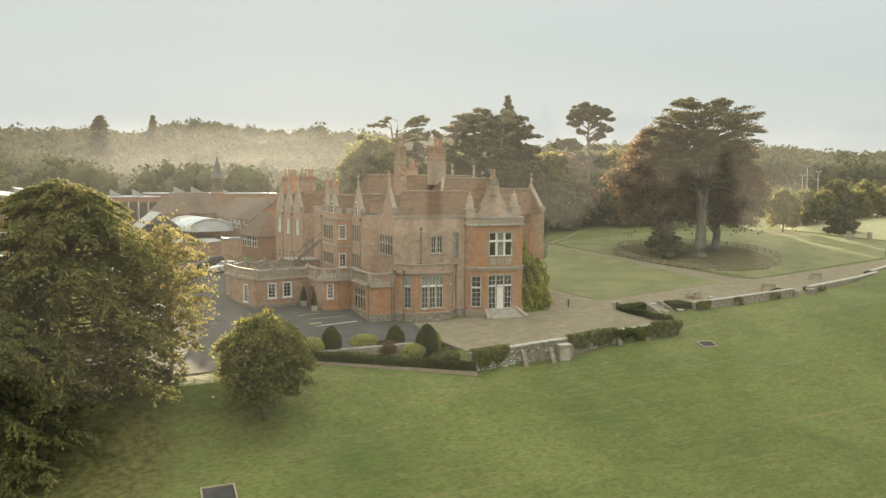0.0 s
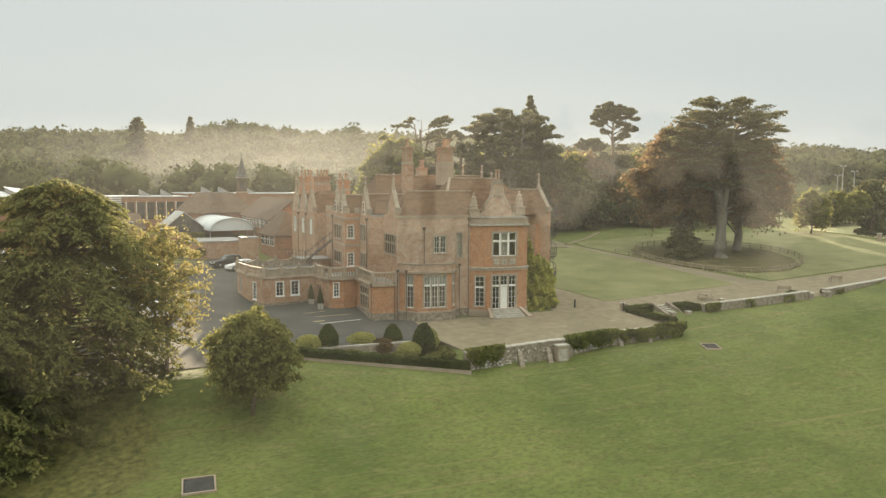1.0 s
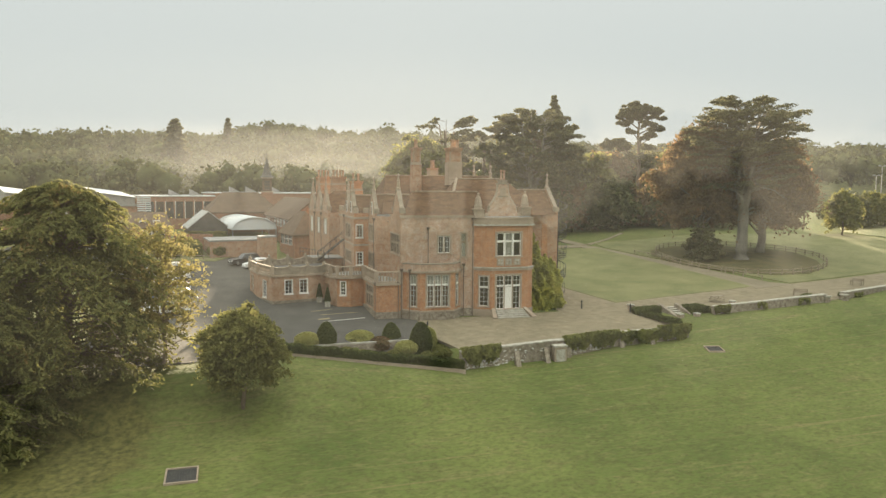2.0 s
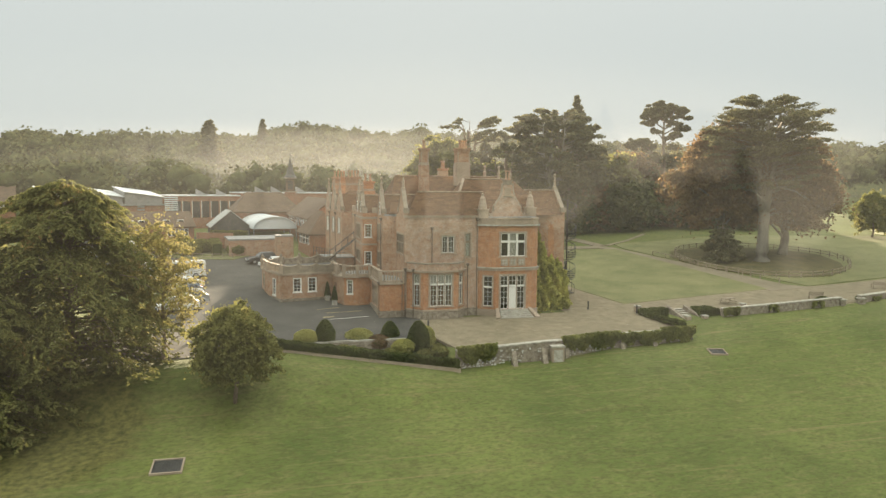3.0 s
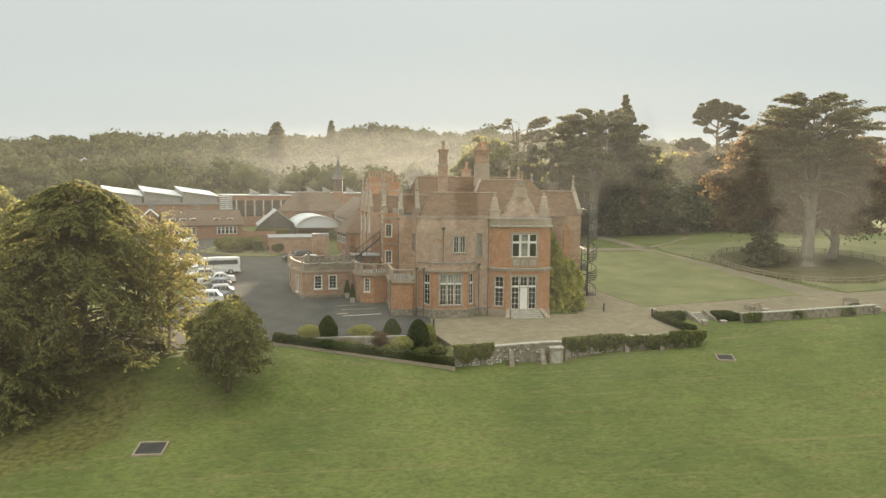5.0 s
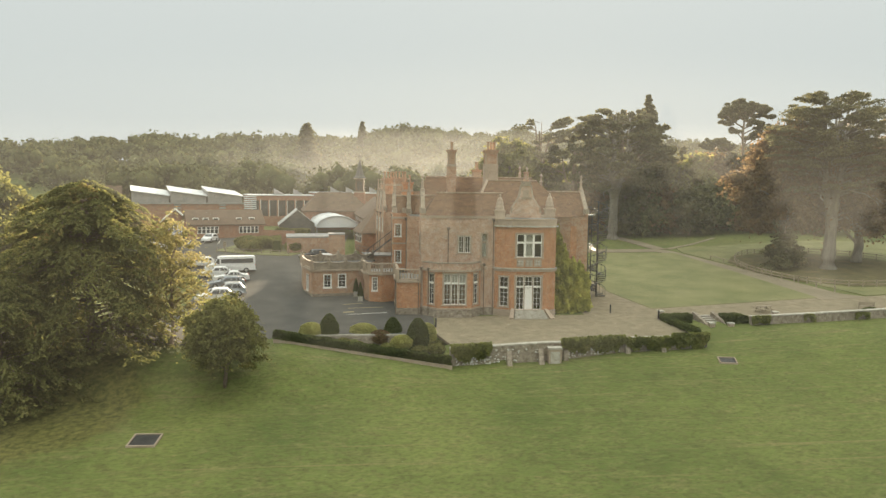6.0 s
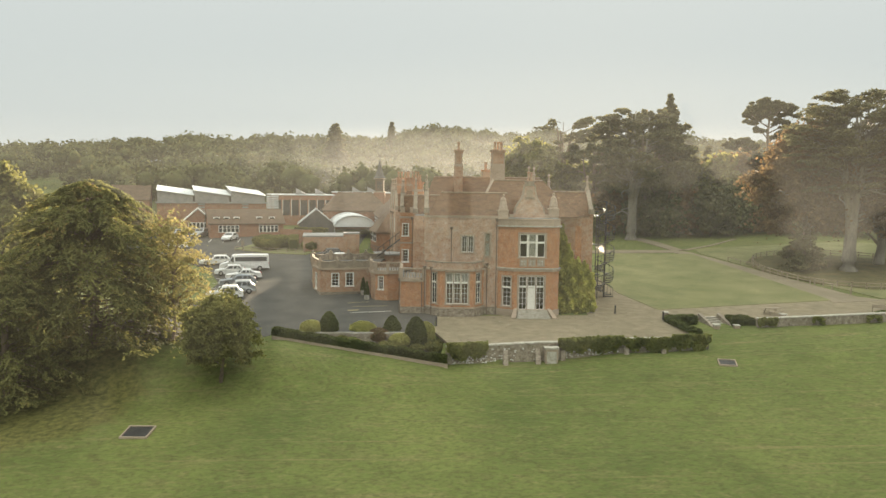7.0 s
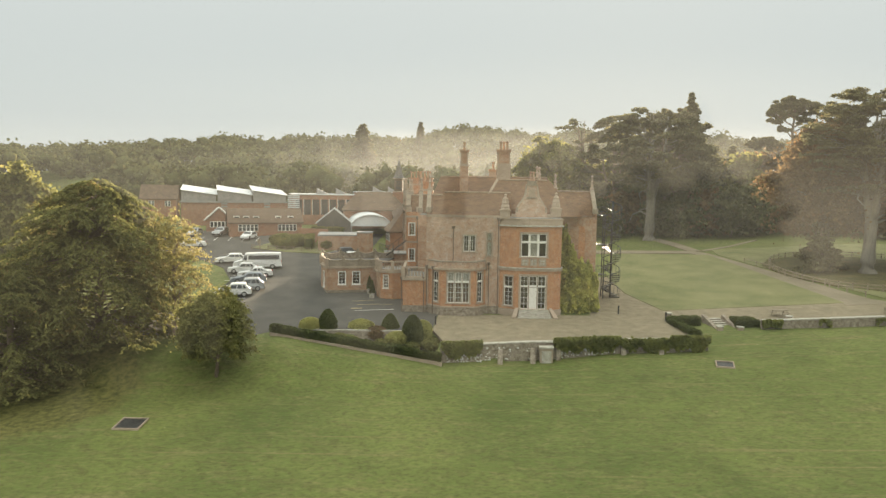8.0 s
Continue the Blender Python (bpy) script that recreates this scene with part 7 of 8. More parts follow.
# ---- benches, table, gate, lights ----
def bench(x, y, turn, w=1.6):
    z = upper_z(x, y) + 0.07
    m = pose(x, y, z, 0, 0, turn)
    th = thing("garden_bench", x, y, z, "weathered wooden garden bench beside the path", "bench", "garden benches")
    for k in range(4):
        bm = BM()
        box(bm, -w / 2, w / 2, -0.25 + 0.13 * k, -0.15 + 0.13 * k, 0.42, 0.46, m)
        part("seat_slat", bm, M_WOOD, th)
    for k in range(3):
        bm = BM()
        box(bm, -w / 2, w / 2, 0.27, 0.31, 0.55 + 0.14 * k, 0.65 + 0.14 * k, m)
        part("back_slat", bm, M_WOOD, th)
    for sx_ in (-w / 2 + 0.05, w / 2 - 0.05):
        for sy_, hh in ((-0.22, 0.62), (0.28, 0.95)):
            bm = BM()
            box(bm, sx_ - 0.035, sx_ + 0.035, sy_ - 0.035, sy_ + 0.035, 0, hh, m)
            part("leg", bm, M_WOOD, th)
        bm = BM()
        box(bm, sx_ - 0.04, sx_ + 0.04, -0.28, 0.28, 0.62, 0.67, m)
        part("armrest", bm, M_WOOD, th)


bench(39.1, -0.6, 150)
bench(51.2, 2.6, 165)
pt = thing("picnic_table", 27.1, -0.4, 0.1, "wooden picnic table with attached benches", "picnic table")
m_ = pose(27.1, -0.4, upper_z(27.1, -0.4) + 0.07, 0, 0, 8)
for k in range(5):
    bm = BM()
    box(bm, -0.9, 0.9, -0.36 + 0.145 * k, -0.23 + 0.145 * k, 0.72, 0.76, m_)
    part("top_board", bm, M_WOOD, pt)
for s in (-0.72, 0.62):
    bm = BM()
    box(bm, -0.9, 0.9, s, s + 0.22, 0.42, 0.46, m_)
    part("bench_board", bm, M_WOOD, pt)
for s in (-0.65, 0.65):
    for e in (-1, 1):
        bm = BM()
        tube(bm, [m_ @ Vector((s, 0.62 * e, 0)), m_ @ Vector((s, 0.25 * e, 0.73))], [0.045, 0.045], 4)
        part("leg", bm, M_WOOD, pt)
    bm = BM()
    box(bm, s - 0.04, s + 0.04, -0.72, 0.84, 0.36, 0.42, m_)
    part("bearer", bm, M_WOOD, pt)
gt = thing("field_gate", 91.5, 27.5, 3.5, "pair of square stone gate piers with a metal gate", "gate")
for x, y in ((90.0, 28.4), (93.4, 26.6)):
    z = upper_z(x, y)
    bm = BM()
    box(bm, x - 0.3, x + 0.3, y - 0.3, y + 0.3, z - 0.3, z + 1.45)
    p_ = part("pier", bm, M_STONE, gt)
    bm = BM()
    box(bm, x - 0.38, x + 0.38, y - 0.38, y + 0.38, z + 1.45, z + 1.6)
    part("cap", bm, M_STONE_PALE, p_)
for hh in (0.3, 0.65, 1.0, 1.3):
    bm = BM()
    tube(bm, [(90.0, 28.4, upper_z(90, 28.4) + hh), (93.4, 26.6, upper_z(93.4, 26.6) + hh)], [0.035, 0.035], 4)
    part("gate_bar", bm, M_IRON, gt)
for x, y, h in ((137.0, 79.5, 12.0), (135.2, 79.5, 9.5), (139.5, 78.0, 10.5)):
    z = upper_z(x, y)
    th = thing("floodlight_mast", x, y, z, "tall grey floodlight mast by the sports field", "light mast", "floodlight masts")
    bm = BM()
    tube(bm, [(x, y, z - 0.3), (x, y, z + h)], [0.16, 0.09], 8)
    part("mast", bm, M_LEAD, th)
    bm = BM()
    tube(bm, [(x - 1.0, y, z + h), (x + 1.0, y, z + h)], [0.05, 0.05], 6)
    part("crossarm", bm, M_LEAD, th)
    for s in (-0.85, 0.85):
        bm = BM()
        box(bm, x + s - 0.3, x + s + 0.3, y - 0.15, y + 0.15, z + h - 0.1, z + h + 0.3)
        part("lamp", bm, M_LEAD, th)
hr = np.random.default_rng(70)
c_, u_, v_ = [], [], []
for k in range(26):
    x, y = 104 + 3.6 * k, 62 + 1.5 * k + hr.uniform(-2, 2)
    lc = np.array((x, y, upper_z(x, y) + 1.6)) + hr.normal(size=(4, 3)) * np.array((1.2, 1.2, 0.6))
    rng_, rng = rng, hr
    a_, b_, d_ = clumps(hr, lc, np.full(4, 1.7), 260, 0.34)
    rng = rng_
    c_.append(a_), u_.append(b_), v_.append(d_)
tagged(quads("field_hedgerow", np.concatenate(c_), np.concatenate(u_), np.concatenate(v_), L_WOOD), "uneven hedgerow along the far side of the field", "hedgerow", kind="stuff")


# ---- cars ----
def paint(name, c, metal=0.0):
    m = surface(name, tuple(v * 0.92 for v in c), c, 0.3, 0.8, 20.0, 0.0, metal, spec=0.5)
    return m


P_WHITE = paint("white_car_paint", (0.72, 0.72, 0.70))
P_SILVER = paint("silver_car_paint", (0.42, 0.43, 0.43), 0.5)
P_BLUE = paint("blue_grey_car_paint", (0.22, 0.25, 0.28), 0.4)
P_DARK = paint("dark_car_paint", (0.04, 0.042, 0.045), 0.3)
M_CARGLASS = surface("car_glass", (0.02, 0.022, 0.022), (0.03, 0.032, 0.032), 0.08, 1.0, 5.0, 0.0, spec=0.6)
M_TYRE = surface("tyre_rubber", (0.02, 0.02, 0.02), (0.035, 0.035, 0.033), 0.9, 3.0, 20.0, 0.1)
M_RIM = surface("alloy_rim", (0.40, 0.40, 0.39), (0.5, 0.5, 0.49), 0.35, 3.0, 10.0, 0.0, 0.8)
M_RED = surface("red_lens", (0.30, 0.02, 0.015), (0.38, 0.03, 0.02), 0.25, 3.0, 10.0, 0.0)
M_LAMP = surface("clear_lens", (0.6, 0.6, 0.58), (0.75, 0.75, 0.72), 0.15, 3.0, 10.0, 0.0)
M_PLATE = surface("plate", (0.6, 0.55, 0.3), (0.66, 0.6, 0.34), 0.5, 3.0, 10.0, 0.0)

SHAPES = {
    "suv": (4.4, 1.85, 1.66, [(0, .30), (0, .62), (.02, .80), (.25, .98), (.33, 1.02), (.46, 1.58), (.55, 1.66), (.85, 1.64), (.955, 1.1), (1, 1.0), (1, .34)], 1.0),
    "estate": (4.55, 1.78, 1.48, [(0, .28), (0, .55), (.03, .72), (.26, .88), (.33, .92), (.45, 1.40), (.55, 1.48), (.84, 1.44), (.97, 1.0), (1, .92), (1, .30)], 0.92),
    "hatch": (4.0, 1.72, 1.48, [(0, .28), (0, .55), (.03, .72), (.22, .88), (.30, .93), (.44, 1.42), (.55, 1.48), (.82, 1.44), (.96, 1.0), (1, .92), (1, .30)], 0.92),
    "saloon": (4.6, 1.8, 1.45, [(0, .28), (0, .55), (.03, .70), (.27, .86), (.34, .90), (.46, 1.38), (.56, 1.45), (.70, 1.42), (.83, 1.02), (.97, .98), (1, .88), (1, .30)], 0.92),
    "van": (6.8, 2.0, 2.45, [(0, .34), (0, .80), (.03, 1.0), (.13, 1.22), (.17, 1.35), (.255, 2.2), (.30, 2.32), (.60, 2.35), (.985, 2.32), (1, 2.2), (1, .38)], 1.3),
}


def car(name, kind, x, y, turn, material, label, group="parked cars", z=None):
    """A parked car, its nose towards its own -x: moulded body, glazing, wheels with rims, lamps, mirrors, plates."""
    L, W, H, prof, waist = SHAPES[kind]
    z0 = (upper_z(x, y) if z is None else z) + 0.065
    th = thing(name, x, y, z0, label, "van" if kind == "van" else "car", group)
    m = pose(x, y, z0, 0, 0, turn)
    taper = 0.10 if kind == "van" else 0.24

    def at(u, s, z, out=0.0):
        t = max(0.0, (z - waist) / (H - waist))
        nose = 1 - 0.10 * max(0, abs(u - 0.5) * 2 - 0.75) / 0.25
        return m @ Vector(((u - 0.5) * L, s * (W / 2 * nose * (1 - taper * t) + out), z))

    bm = BM()
    rings = []
    for s in (-1, -0.82, 0, 0.82, 1):
        rings.append([bm.verts.new(at(u, s, z if abs(s) < 0.95 else min(z, H) - 0.05 * (z > waist))) for u, z in prof])
    for a, b in zip(rings, rings[1:]):
        for i in range(len(prof)):
            j = (i + 1) % len(prof)
            bm.faces.new((a[i], a[j], b[j], b[i]))
    bm.faces.new(rings[0])
    bm.faces.new(rings[-1][::-1])
    body = part("body", bm, material, th)
    # glazing
    top = [p for p in prof if p[1] > waist + 0.25]
    iw = next(i for i, p in enumerate(prof) if p[1] > waist + 0.3)
    f0, f1 = prof[iw - 1], prof[iw]
    ir = max(i for i, p in enumerate(prof) if p[1] > waist + 0.3)
    r1, r0 = prof[ir], prof[ir + 1]

    def lerp(a, b, k):
        return a[0] + (b[0] - a[0]) * k, a[1] + (b[1] - a[1]) * k

    for s in (-1, 1):
        a, b, c, d = lerp(f0, f1, 0.15), lerp(f0, f1, 0.86), lerp(r1, r0, 0.14), lerp(r1, r0, 0.8)
        lo = waist + 0.06
        hi = min(b[1], c[1]) - 0.03
        ua, ub = a[0] + 0.035, b[0] + 0.03
        uc, ud = c[0] - 0.03, d[0] - 0.05
        if kind == "van":
            ua, ub, uc, ud, lo = 0.30, 0.30, 0.965, 0.965, 1.42
            hi = 2.0
        cuts = [0.0, 0.46, 0.78, 1.0] if kind != "van" else [0.0, 1.0]
        for q0, q1 in zip(cuts, cuts[1:]):
            g = 0.012
            bm = BM()
            pts = [(ua + (ud - ua) * q0 + g, lo), (ua + (ud - ua) * q1 - g, lo), (ub + (uc - ub) * q1 - g, hi), (ub + (uc - ub) * q0 + g, hi)]
            v = [bm.verts.new(at(u, s, z, 0.006)) for u, z in pts] + [bm.verts.new(at(u, s, z, -0.03)) for u, z in pts]
            for f in ((0, 1, 2, 3), (7, 6, 5, 4), (0, 4, 5, 1), (1, 5, 6, 2), (2, 6, 7, 3), (3, 7, 4, 0)):
                bm.faces.new([v[i] for i in f])
            part("side_window", bm, M_CARGLASS, body)
        if kind == "van":
            bm = BM()
            pts = [(0.185, 1.32), (0.285, 1.32), (0.285, 2.02), (0.245, 2.02)]
            v = [bm.verts.new(at(u, s, z, 0.006)) for u, z in pts] + [bm.verts.new(at(u, s, z, -0.03)) for u, z in pts]
            for f in ((0, 1, 2, 3), (7, 6, 5, 4), (0, 4, 5, 1), (1, 5, 6, 2), (2, 6, 7, 3), (3, 7, 4, 0)):
                bm.faces.new([v[i] for i in f])
            part("door_window", bm, M_CARGLASS, body)
        bm = BM()
        q = at(f0[0] + 0.05, s, waist + 0.1, 0.1)
        bmesh.ops.create_icosphere(bm, subdivisions=1, radius=1, matrix=Matrix.Translation(q) @ Matrix.Diagonal((0.09, 0.12, 0.09, 1)))
        part("mirror", bm, material, th)
        for u in (0.19, 0.81):
            bm = BM()
            rw = 0.33 if kind != "van" else 0.36
            cx = (u - 0.5) * L
            a, b = m @ Vector((cx, s * (W / 2 - 0.2), rw)), m @ Vector((cx, s * (W / 2 + 0.012), rw))
            tube(bm, [a, a.lerp(b, 0.1), a.lerp(b, 0.9), b], [rw - 0.03, rw, rw, rw - 0.03], 18)
            w_ = part("wheel", bm, M_TYRE, th)
            bm = BM()
            tube(bm, [b - (b - a) * 0.05, b + (b - a) * 0.06], [rw * 0.66, rw * 0.55], 14)
            part("rim", bm, M_RIM, w_)
        for u, mt, nm, zz in ((0.0, M_LAMP, "headlight", 0.68), (1.0, M_RED, "tail_light", 0.9 if kind != "van" else 1.1)):
            bm = BM()
            e = 0.02 if u else -0.02
            q = [((u - 0.5) * L + e, s * (W / 2 * 0.88), zz - 0.09), ((u - 0.5) * L + e, s * (W / 2 * 0.6), zz - 0.09)]
            box(bm, min(q[0][0], q[0][0] - 6 * e), max(q[0][0], q[0][0] - 6 * e), min(s * W * 0.3, s * W * 0.44), max(s * W * 0.3, s * W * 0.44), zz - 0.09, zz + 0.09, m)
            part(nm, bm, mt, th)
    for (p, q), nm in (((f0, f1), "windscreen"), ((r0, r1), "rear_window")):
        bm = BM()
        lo_, hi_ = lerp(p, q, 0.12 if nm == "windscreen" else 0.25), lerp(p, q, 0.9)
        if kind == "van" and nm == "rear_window":
            lo_, hi_ = (1.0, 1.4), (1.0, 2.05)
        e = -0.012 if nm == "windscreen" else 0.012
        pts = []
        for dd in (e, -e * 3):
            for (u, z), s in ((lo_, -0.84), (lo_, 0.84), (hi_, 0.84), (hi_, -0.84)):
                k = at(u, s, z)
                pts.append(bm.verts.new(k + m.to_3x3() @ Vector((dd, 0, 0.012 if dd == e else -0.03))))
        for f in ((0, 1, 2, 3), (7, 6, 5, 4), (0, 4, 5, 1), (1, 5, 6, 2), (2, 6, 7, 3), (3, 7, 4, 0)):
            bm.faces.new([pts[i] for i in f])
        part(nm, bm, M_CARGLASS, body)
    for u, nm in ((0, "front_bumper"), (1, "rear_bumper")):
        bm = BM()
        xx = (u - 0.5) * L
        box(bm, xx - 0.06, xx + 0.06, -W * 0.44, W * 0.44, 0.3, 0.5, m)
        bmesh.ops.bevel(bm, geom=bm.edges[:], offset=0.03, segments=1, affect="EDGES")
        part(nm, bm, material if kind != "suv" else M_TYRE, th)
        bm = BM()
        e = 0.075 if u else -0.075
        box(bm, xx + min(e, e * 0.8), xx + max(e, e * 0.8), -0.26, 0.26, 0.5, 0.61, m)
        part("number_plate", bm, M_PLATE if u else M_LAMP, th)
    return th


car("parked_car", "suv", -35.9, 5.9, 16, P_WHITE, "white four-wheel-drive car with dark windows")
car("parked_car", "suv", -35.2, 9.1, 17, P_SILVER, "silver-grey estate car parked on asphalt")
car("parked_car", "estate", -36.3, 13.6, 17, P_BLUE, "blue-grey people carrier parked on asphalt")
car("parked_car", "saloon", -36.6, 17.6, 17, P_WHITE, "white saloon car parked on asphalt")
car("parked_van", "van", -38.1, 23.8, 17, P_WHITE, "white minibus with a dark strip of side windows")
car("parked_car", "estate", -43.4, 27.9, 20, P_WHITE, "white estate car parked beyond the minibus")
car("parked_car", "hatch", -39.2, 20.4, 17, P_WHITE, "pale hatchback parked between the minibus and the saloon")
car("parked_car", "hatch", -48.0, 52.0, 82, P_WHITE, "small white car parked by the brick cottage")
car("parked_car", "suv", -54.6, 56.0, 84, P_SILVER, "silver car parked by the brick cottage")
car("parked_car", "hatch", -59.4, 55.4, 84, P_SILVER, "pale grey car parked by the brick cottage")
car("parked_car", "saloon", -54.8, 42.0, 20, P_WHITE, "white car parked near the lawn edge")
car("parked_car", "suv", -27.6, 34.3, 20, P_DARK, "black estate car parked by the low brick block")
car("parked_car", "hatch", -25.9, 31.2, 20, P_WHITE, "white hatchback parked by the low brick block")

# ---- school buildings behind the house ----


def block(name, poly, z0, z1, material, label, roof_mat=None, kerb=0.0):
    c = (sum(p[0] for p in poly) / len(poly), sum(p[1] for p in poly) / len(poly))
    th = thing(name, c[0], c[1], z0, label, "building")
    bm = BM()
    prism(bm, poly, z0 - 0.6, z1)
    part("wall", bm, material, th)
    bm = BM()
    big = [(c[0] + (x - c[0]) * 1.02, c[1] + (y - c[1]) * 1.02) for x, y in poly]
    prism(bm, big, z1 + 0.004, z1 + 0.22)
    part("roof", bm, roof_mat or M_LEAD, th)
    return th


def pitched(name, p0, p1, depth, z0, ze, zr, wall_mat, roof_mat, label, hip=0.0, wins=(), over=0.3):
    """A gabled or hipped range; its front wall runs p0 to p1 and the building lies to the left of the way."""
    m, ln = along(p0, p1)
    c = m @ Vector((ln / 2, depth / 2, z0))
    th = thing(name, c.x, c.y, z0, label, "building")
    bm = BM()
    box(bm, 0, ln, 0, depth, z0 - 0.6, ze, m)
    if not hip:
        for u0, u1 in ((0, 0.25), (ln - 0.25, ln)):
            v = [bm.verts.new(m @ Vector(p)) for p in ((u0, 0, ze), (u0, depth, ze), (u0, depth / 2, zr), (u1, 0, ze), (u1, depth, ze), (u1, depth / 2, zr))]
            for f in ((0, 1, 2), (3, 5, 4), (0, 2, 5, 3), (1, 4, 5, 2), (0, 3, 4, 1)):
                bm.faces.new([v[i] for i in f])
    part("wall", bm, wall_mat, th)
    bm = BM()
    t = 0.16
    rows = []
    for dz in (0.0, t):
        e = [(-over, -over), (ln + over, -over), (ln + over, depth + over), (-over, depth + over)]
        k = over * (zr - ze) / (depth / 2)
        rows.append([bm.verts.new(m @ Vector((x, y, ze - k + dz + 0.01))) for x, y in e] + [bm.verts.new(m @ Vector((hip - over * (not hip), depth / 2, zr + dz + 0.01))), bm.verts.new(m @ Vector((ln - hip + over * (not hip), depth / 2, zr + dz + 0.01)))])
    a, b = rows
    for f in ((0, 1, 5, 4), (2, 3, 4, 5)) + (((1, 2, 5), (3, 0, 4)) if hip else ()):
        bm.faces.new([b[i] for i in f])
        bm.faces.new([a[i] for i in f[::-1]])
    for i, j in ((0, 1), (2, 3)) if not hip else ((0, 1), (1, 2), (2, 3), (3, 0)):
        bm.faces.new((a[i], a[j], b[j], b[i]))
    if not hip:
        for i, j in ((1, 5), (5, 2), (3, 4), (4, 0)):
            bm.faces.new((a[i], a[j], b[j], b[i]))
    part("roof", bm, roof_mat, th)
    for u0, u1, za, zb, n in wins:
        bm = BM()
        box(bm, u0, u1, -0.05, 0.06, za, zb, m)
        w = part("window", bm, M_WHITE, th, "white-framed window")
        nw = (u1 - u0) / n
        for i in range(n):
            for lo, hi in ((za + 0.08, za + (zb - za) * 0.58), (za + (zb - za) * 0.64, zb - 0.08)):
                bm = BM()
                box(bm, u0 + i * nw + 0.09, u0 + (i + 1) * nw - 0.09, -0.062, -0.052, lo, hi, m)
                part("pane", bm, M_CARGLASS, w)
    return th


g0 = upper_z(-46, 57)
ct = pitched("cottage", (-52.4, 54.4), (-39.8, 59.6), 7.0, g0, g0 + 2.6, g0 + 5.0, M_BRICK_FAR, M_TILE_FAR, "long low brick cottage with a tiled roof and white windows", 0, ((1.6, 5.3, g0 + 0.9, g0 + 2.2, 5), (9.0, 12.6, g0 + 0.9, g0 + 2.2, 5)))
m_, ln_ = along((-52.4, 54.4), (-39.8, 59.6))
for u in (1.4, 3.2, 5.0, 9.2, 11.6):
    bm = BM()
    box(bm, u - 0.55, u + 0.55, 0.95, 2.4, g0 + 3.15, g0 + 3.75, m_)
    d_ = part("dormer", bm, M_WHITE, ct, "small flat dormer window")
    bm = BM()
    box(bm, u - 0.42, u + 0.42, 0.93, 0.948, g0 + 3.25, g0 + 3.65, m_)
    part("pane", bm, M_CARGLASS, d_)
g1 = upper_z(-57, 61)
gc = pitched("gabled_cottage", (-54.4, 62.2), (-56.0, 68.2), 5.0, g1, g1 + 2.5, g1 + 4.7, M_BRICK_FAR, M_TILE_FAR, "small brick cottage with a white-edged gable")
# white gable boards and a wide window on its front
m_, ln_ = along((-59.2, 60.9), (-54.4, 62.2))
for a, b in (((-0.4, g1 + 2.3), (ln_ / 2, g1 + 4.9)), ((ln_ + 0.4, g1 + 2.3), (ln_ / 2, g1 + 4.9))):
    bm = BM()
    tube(bm, [m_ @ Vector((a[0], -0.4, a[1])), m_ @ Vector((b[0], -0.4, b[1]))], [0.16, 0.16], 4)
    part("bargeboard", bm, M_WHITE, gc)
bm = BM()
box(bm, 0.7, ln_ - 0.7, -0.1, 0.0, g1 + 0.9, g1 + 2.1, m_)
w_ = part("window", bm, M_WHITE, gc, "white-framed window")
for i in range(5):
    bm = BM()
    s = (ln_ - 1.4) / 5
    box(bm, 0.7 + i * s + 0.1, 0.7 + (i + 1) * s - 0.1, -0.112, -0.102, g1 + 1.0, g1 + 2.0, m_)
    part("pane", bm, M_CARGLASS, w_)

# sports hall with three tilted roof lights
sh0, sh1 = (-68.5, 71.5), (-47.5, 79.0)
m_, ln_ = along(sh0, sh1)
gz_ = upper_z(-58, 76)
sh = thing("sports_hall", -57, 82, gz_, "large brick hall with three pale monopitch roofs", "building")
bm = BM()
box(bm, 0, ln_, 0, 16, gz_ - 0.6, 9.75, m_)
part("wall", bm, M_BRICK_FAR, sh)
bm = BM()
box(bm, -0.3, ln_ + 0.3, -0.3, 0.05, 9.75, 10.1, m_)
part("fascia", bm, M_LEAD, sh)
for k in range(3):
    u0 = ln_ * k / 3 + 0.1
    u1 = ln_ * (k + 1) / 3 - 0.3
    bm = BM()
    pr_ = [(u0, 9.76), (u1, 9.76), (u1, 11.35), (u0, 12.35)]
    f = [bm.verts.new(m_ @ Vector((u, 0.3, z))) for u, z in pr_]
    b = [bm.verts.new(m_ @ Vector((u, 14.5, z + (1.0 if z > 11.0 else 0)))) for u, z in pr_]
    bm.faces.new(f)
    bm.faces.new(b[::-1])
    for i in range(4):
        bm.faces.new((f[i], b[i], b[(i + 1) % 4], f[(i + 1) % 4]))
    rl = part("roof_monitor", bm, M_LEAD, sh)
    bm = BM()
    q = [(u0 - 0.2, 0.0, 12.4), (u1 + 0.3, 0.0, 11.37), (u1 + 0.3, 14.9, 12.37), (u0 - 0.2, 14.9, 13.4)]
    a = [bm.verts.new(m_ @ Vector(p)) for p in q]
    c = [bm.verts.new(m_ @ (Vector(p) + Vector((0, 0, 0.14)))) for p in q]
    bm.faces.new(a[::-1])
    bm.faces.new(c)
    for i in range(4):
        bm.faces.new((a[i], a[(i + 1) % 4], c[(i + 1) % 4], c[i]))
    part("roof_sheet", bm, M_SHEET, rl)
for u in (8.2, 17.2):
    for k in range(9):
        bm = BM()
        box(bm, u, u + 1.3, -0.08, 0.0, gz_ + 0.8 + 0.6 * k, gz_ + 1.15 + 0.6 * k, m_)
        part("louvre", bm, M_LEAD, sh)
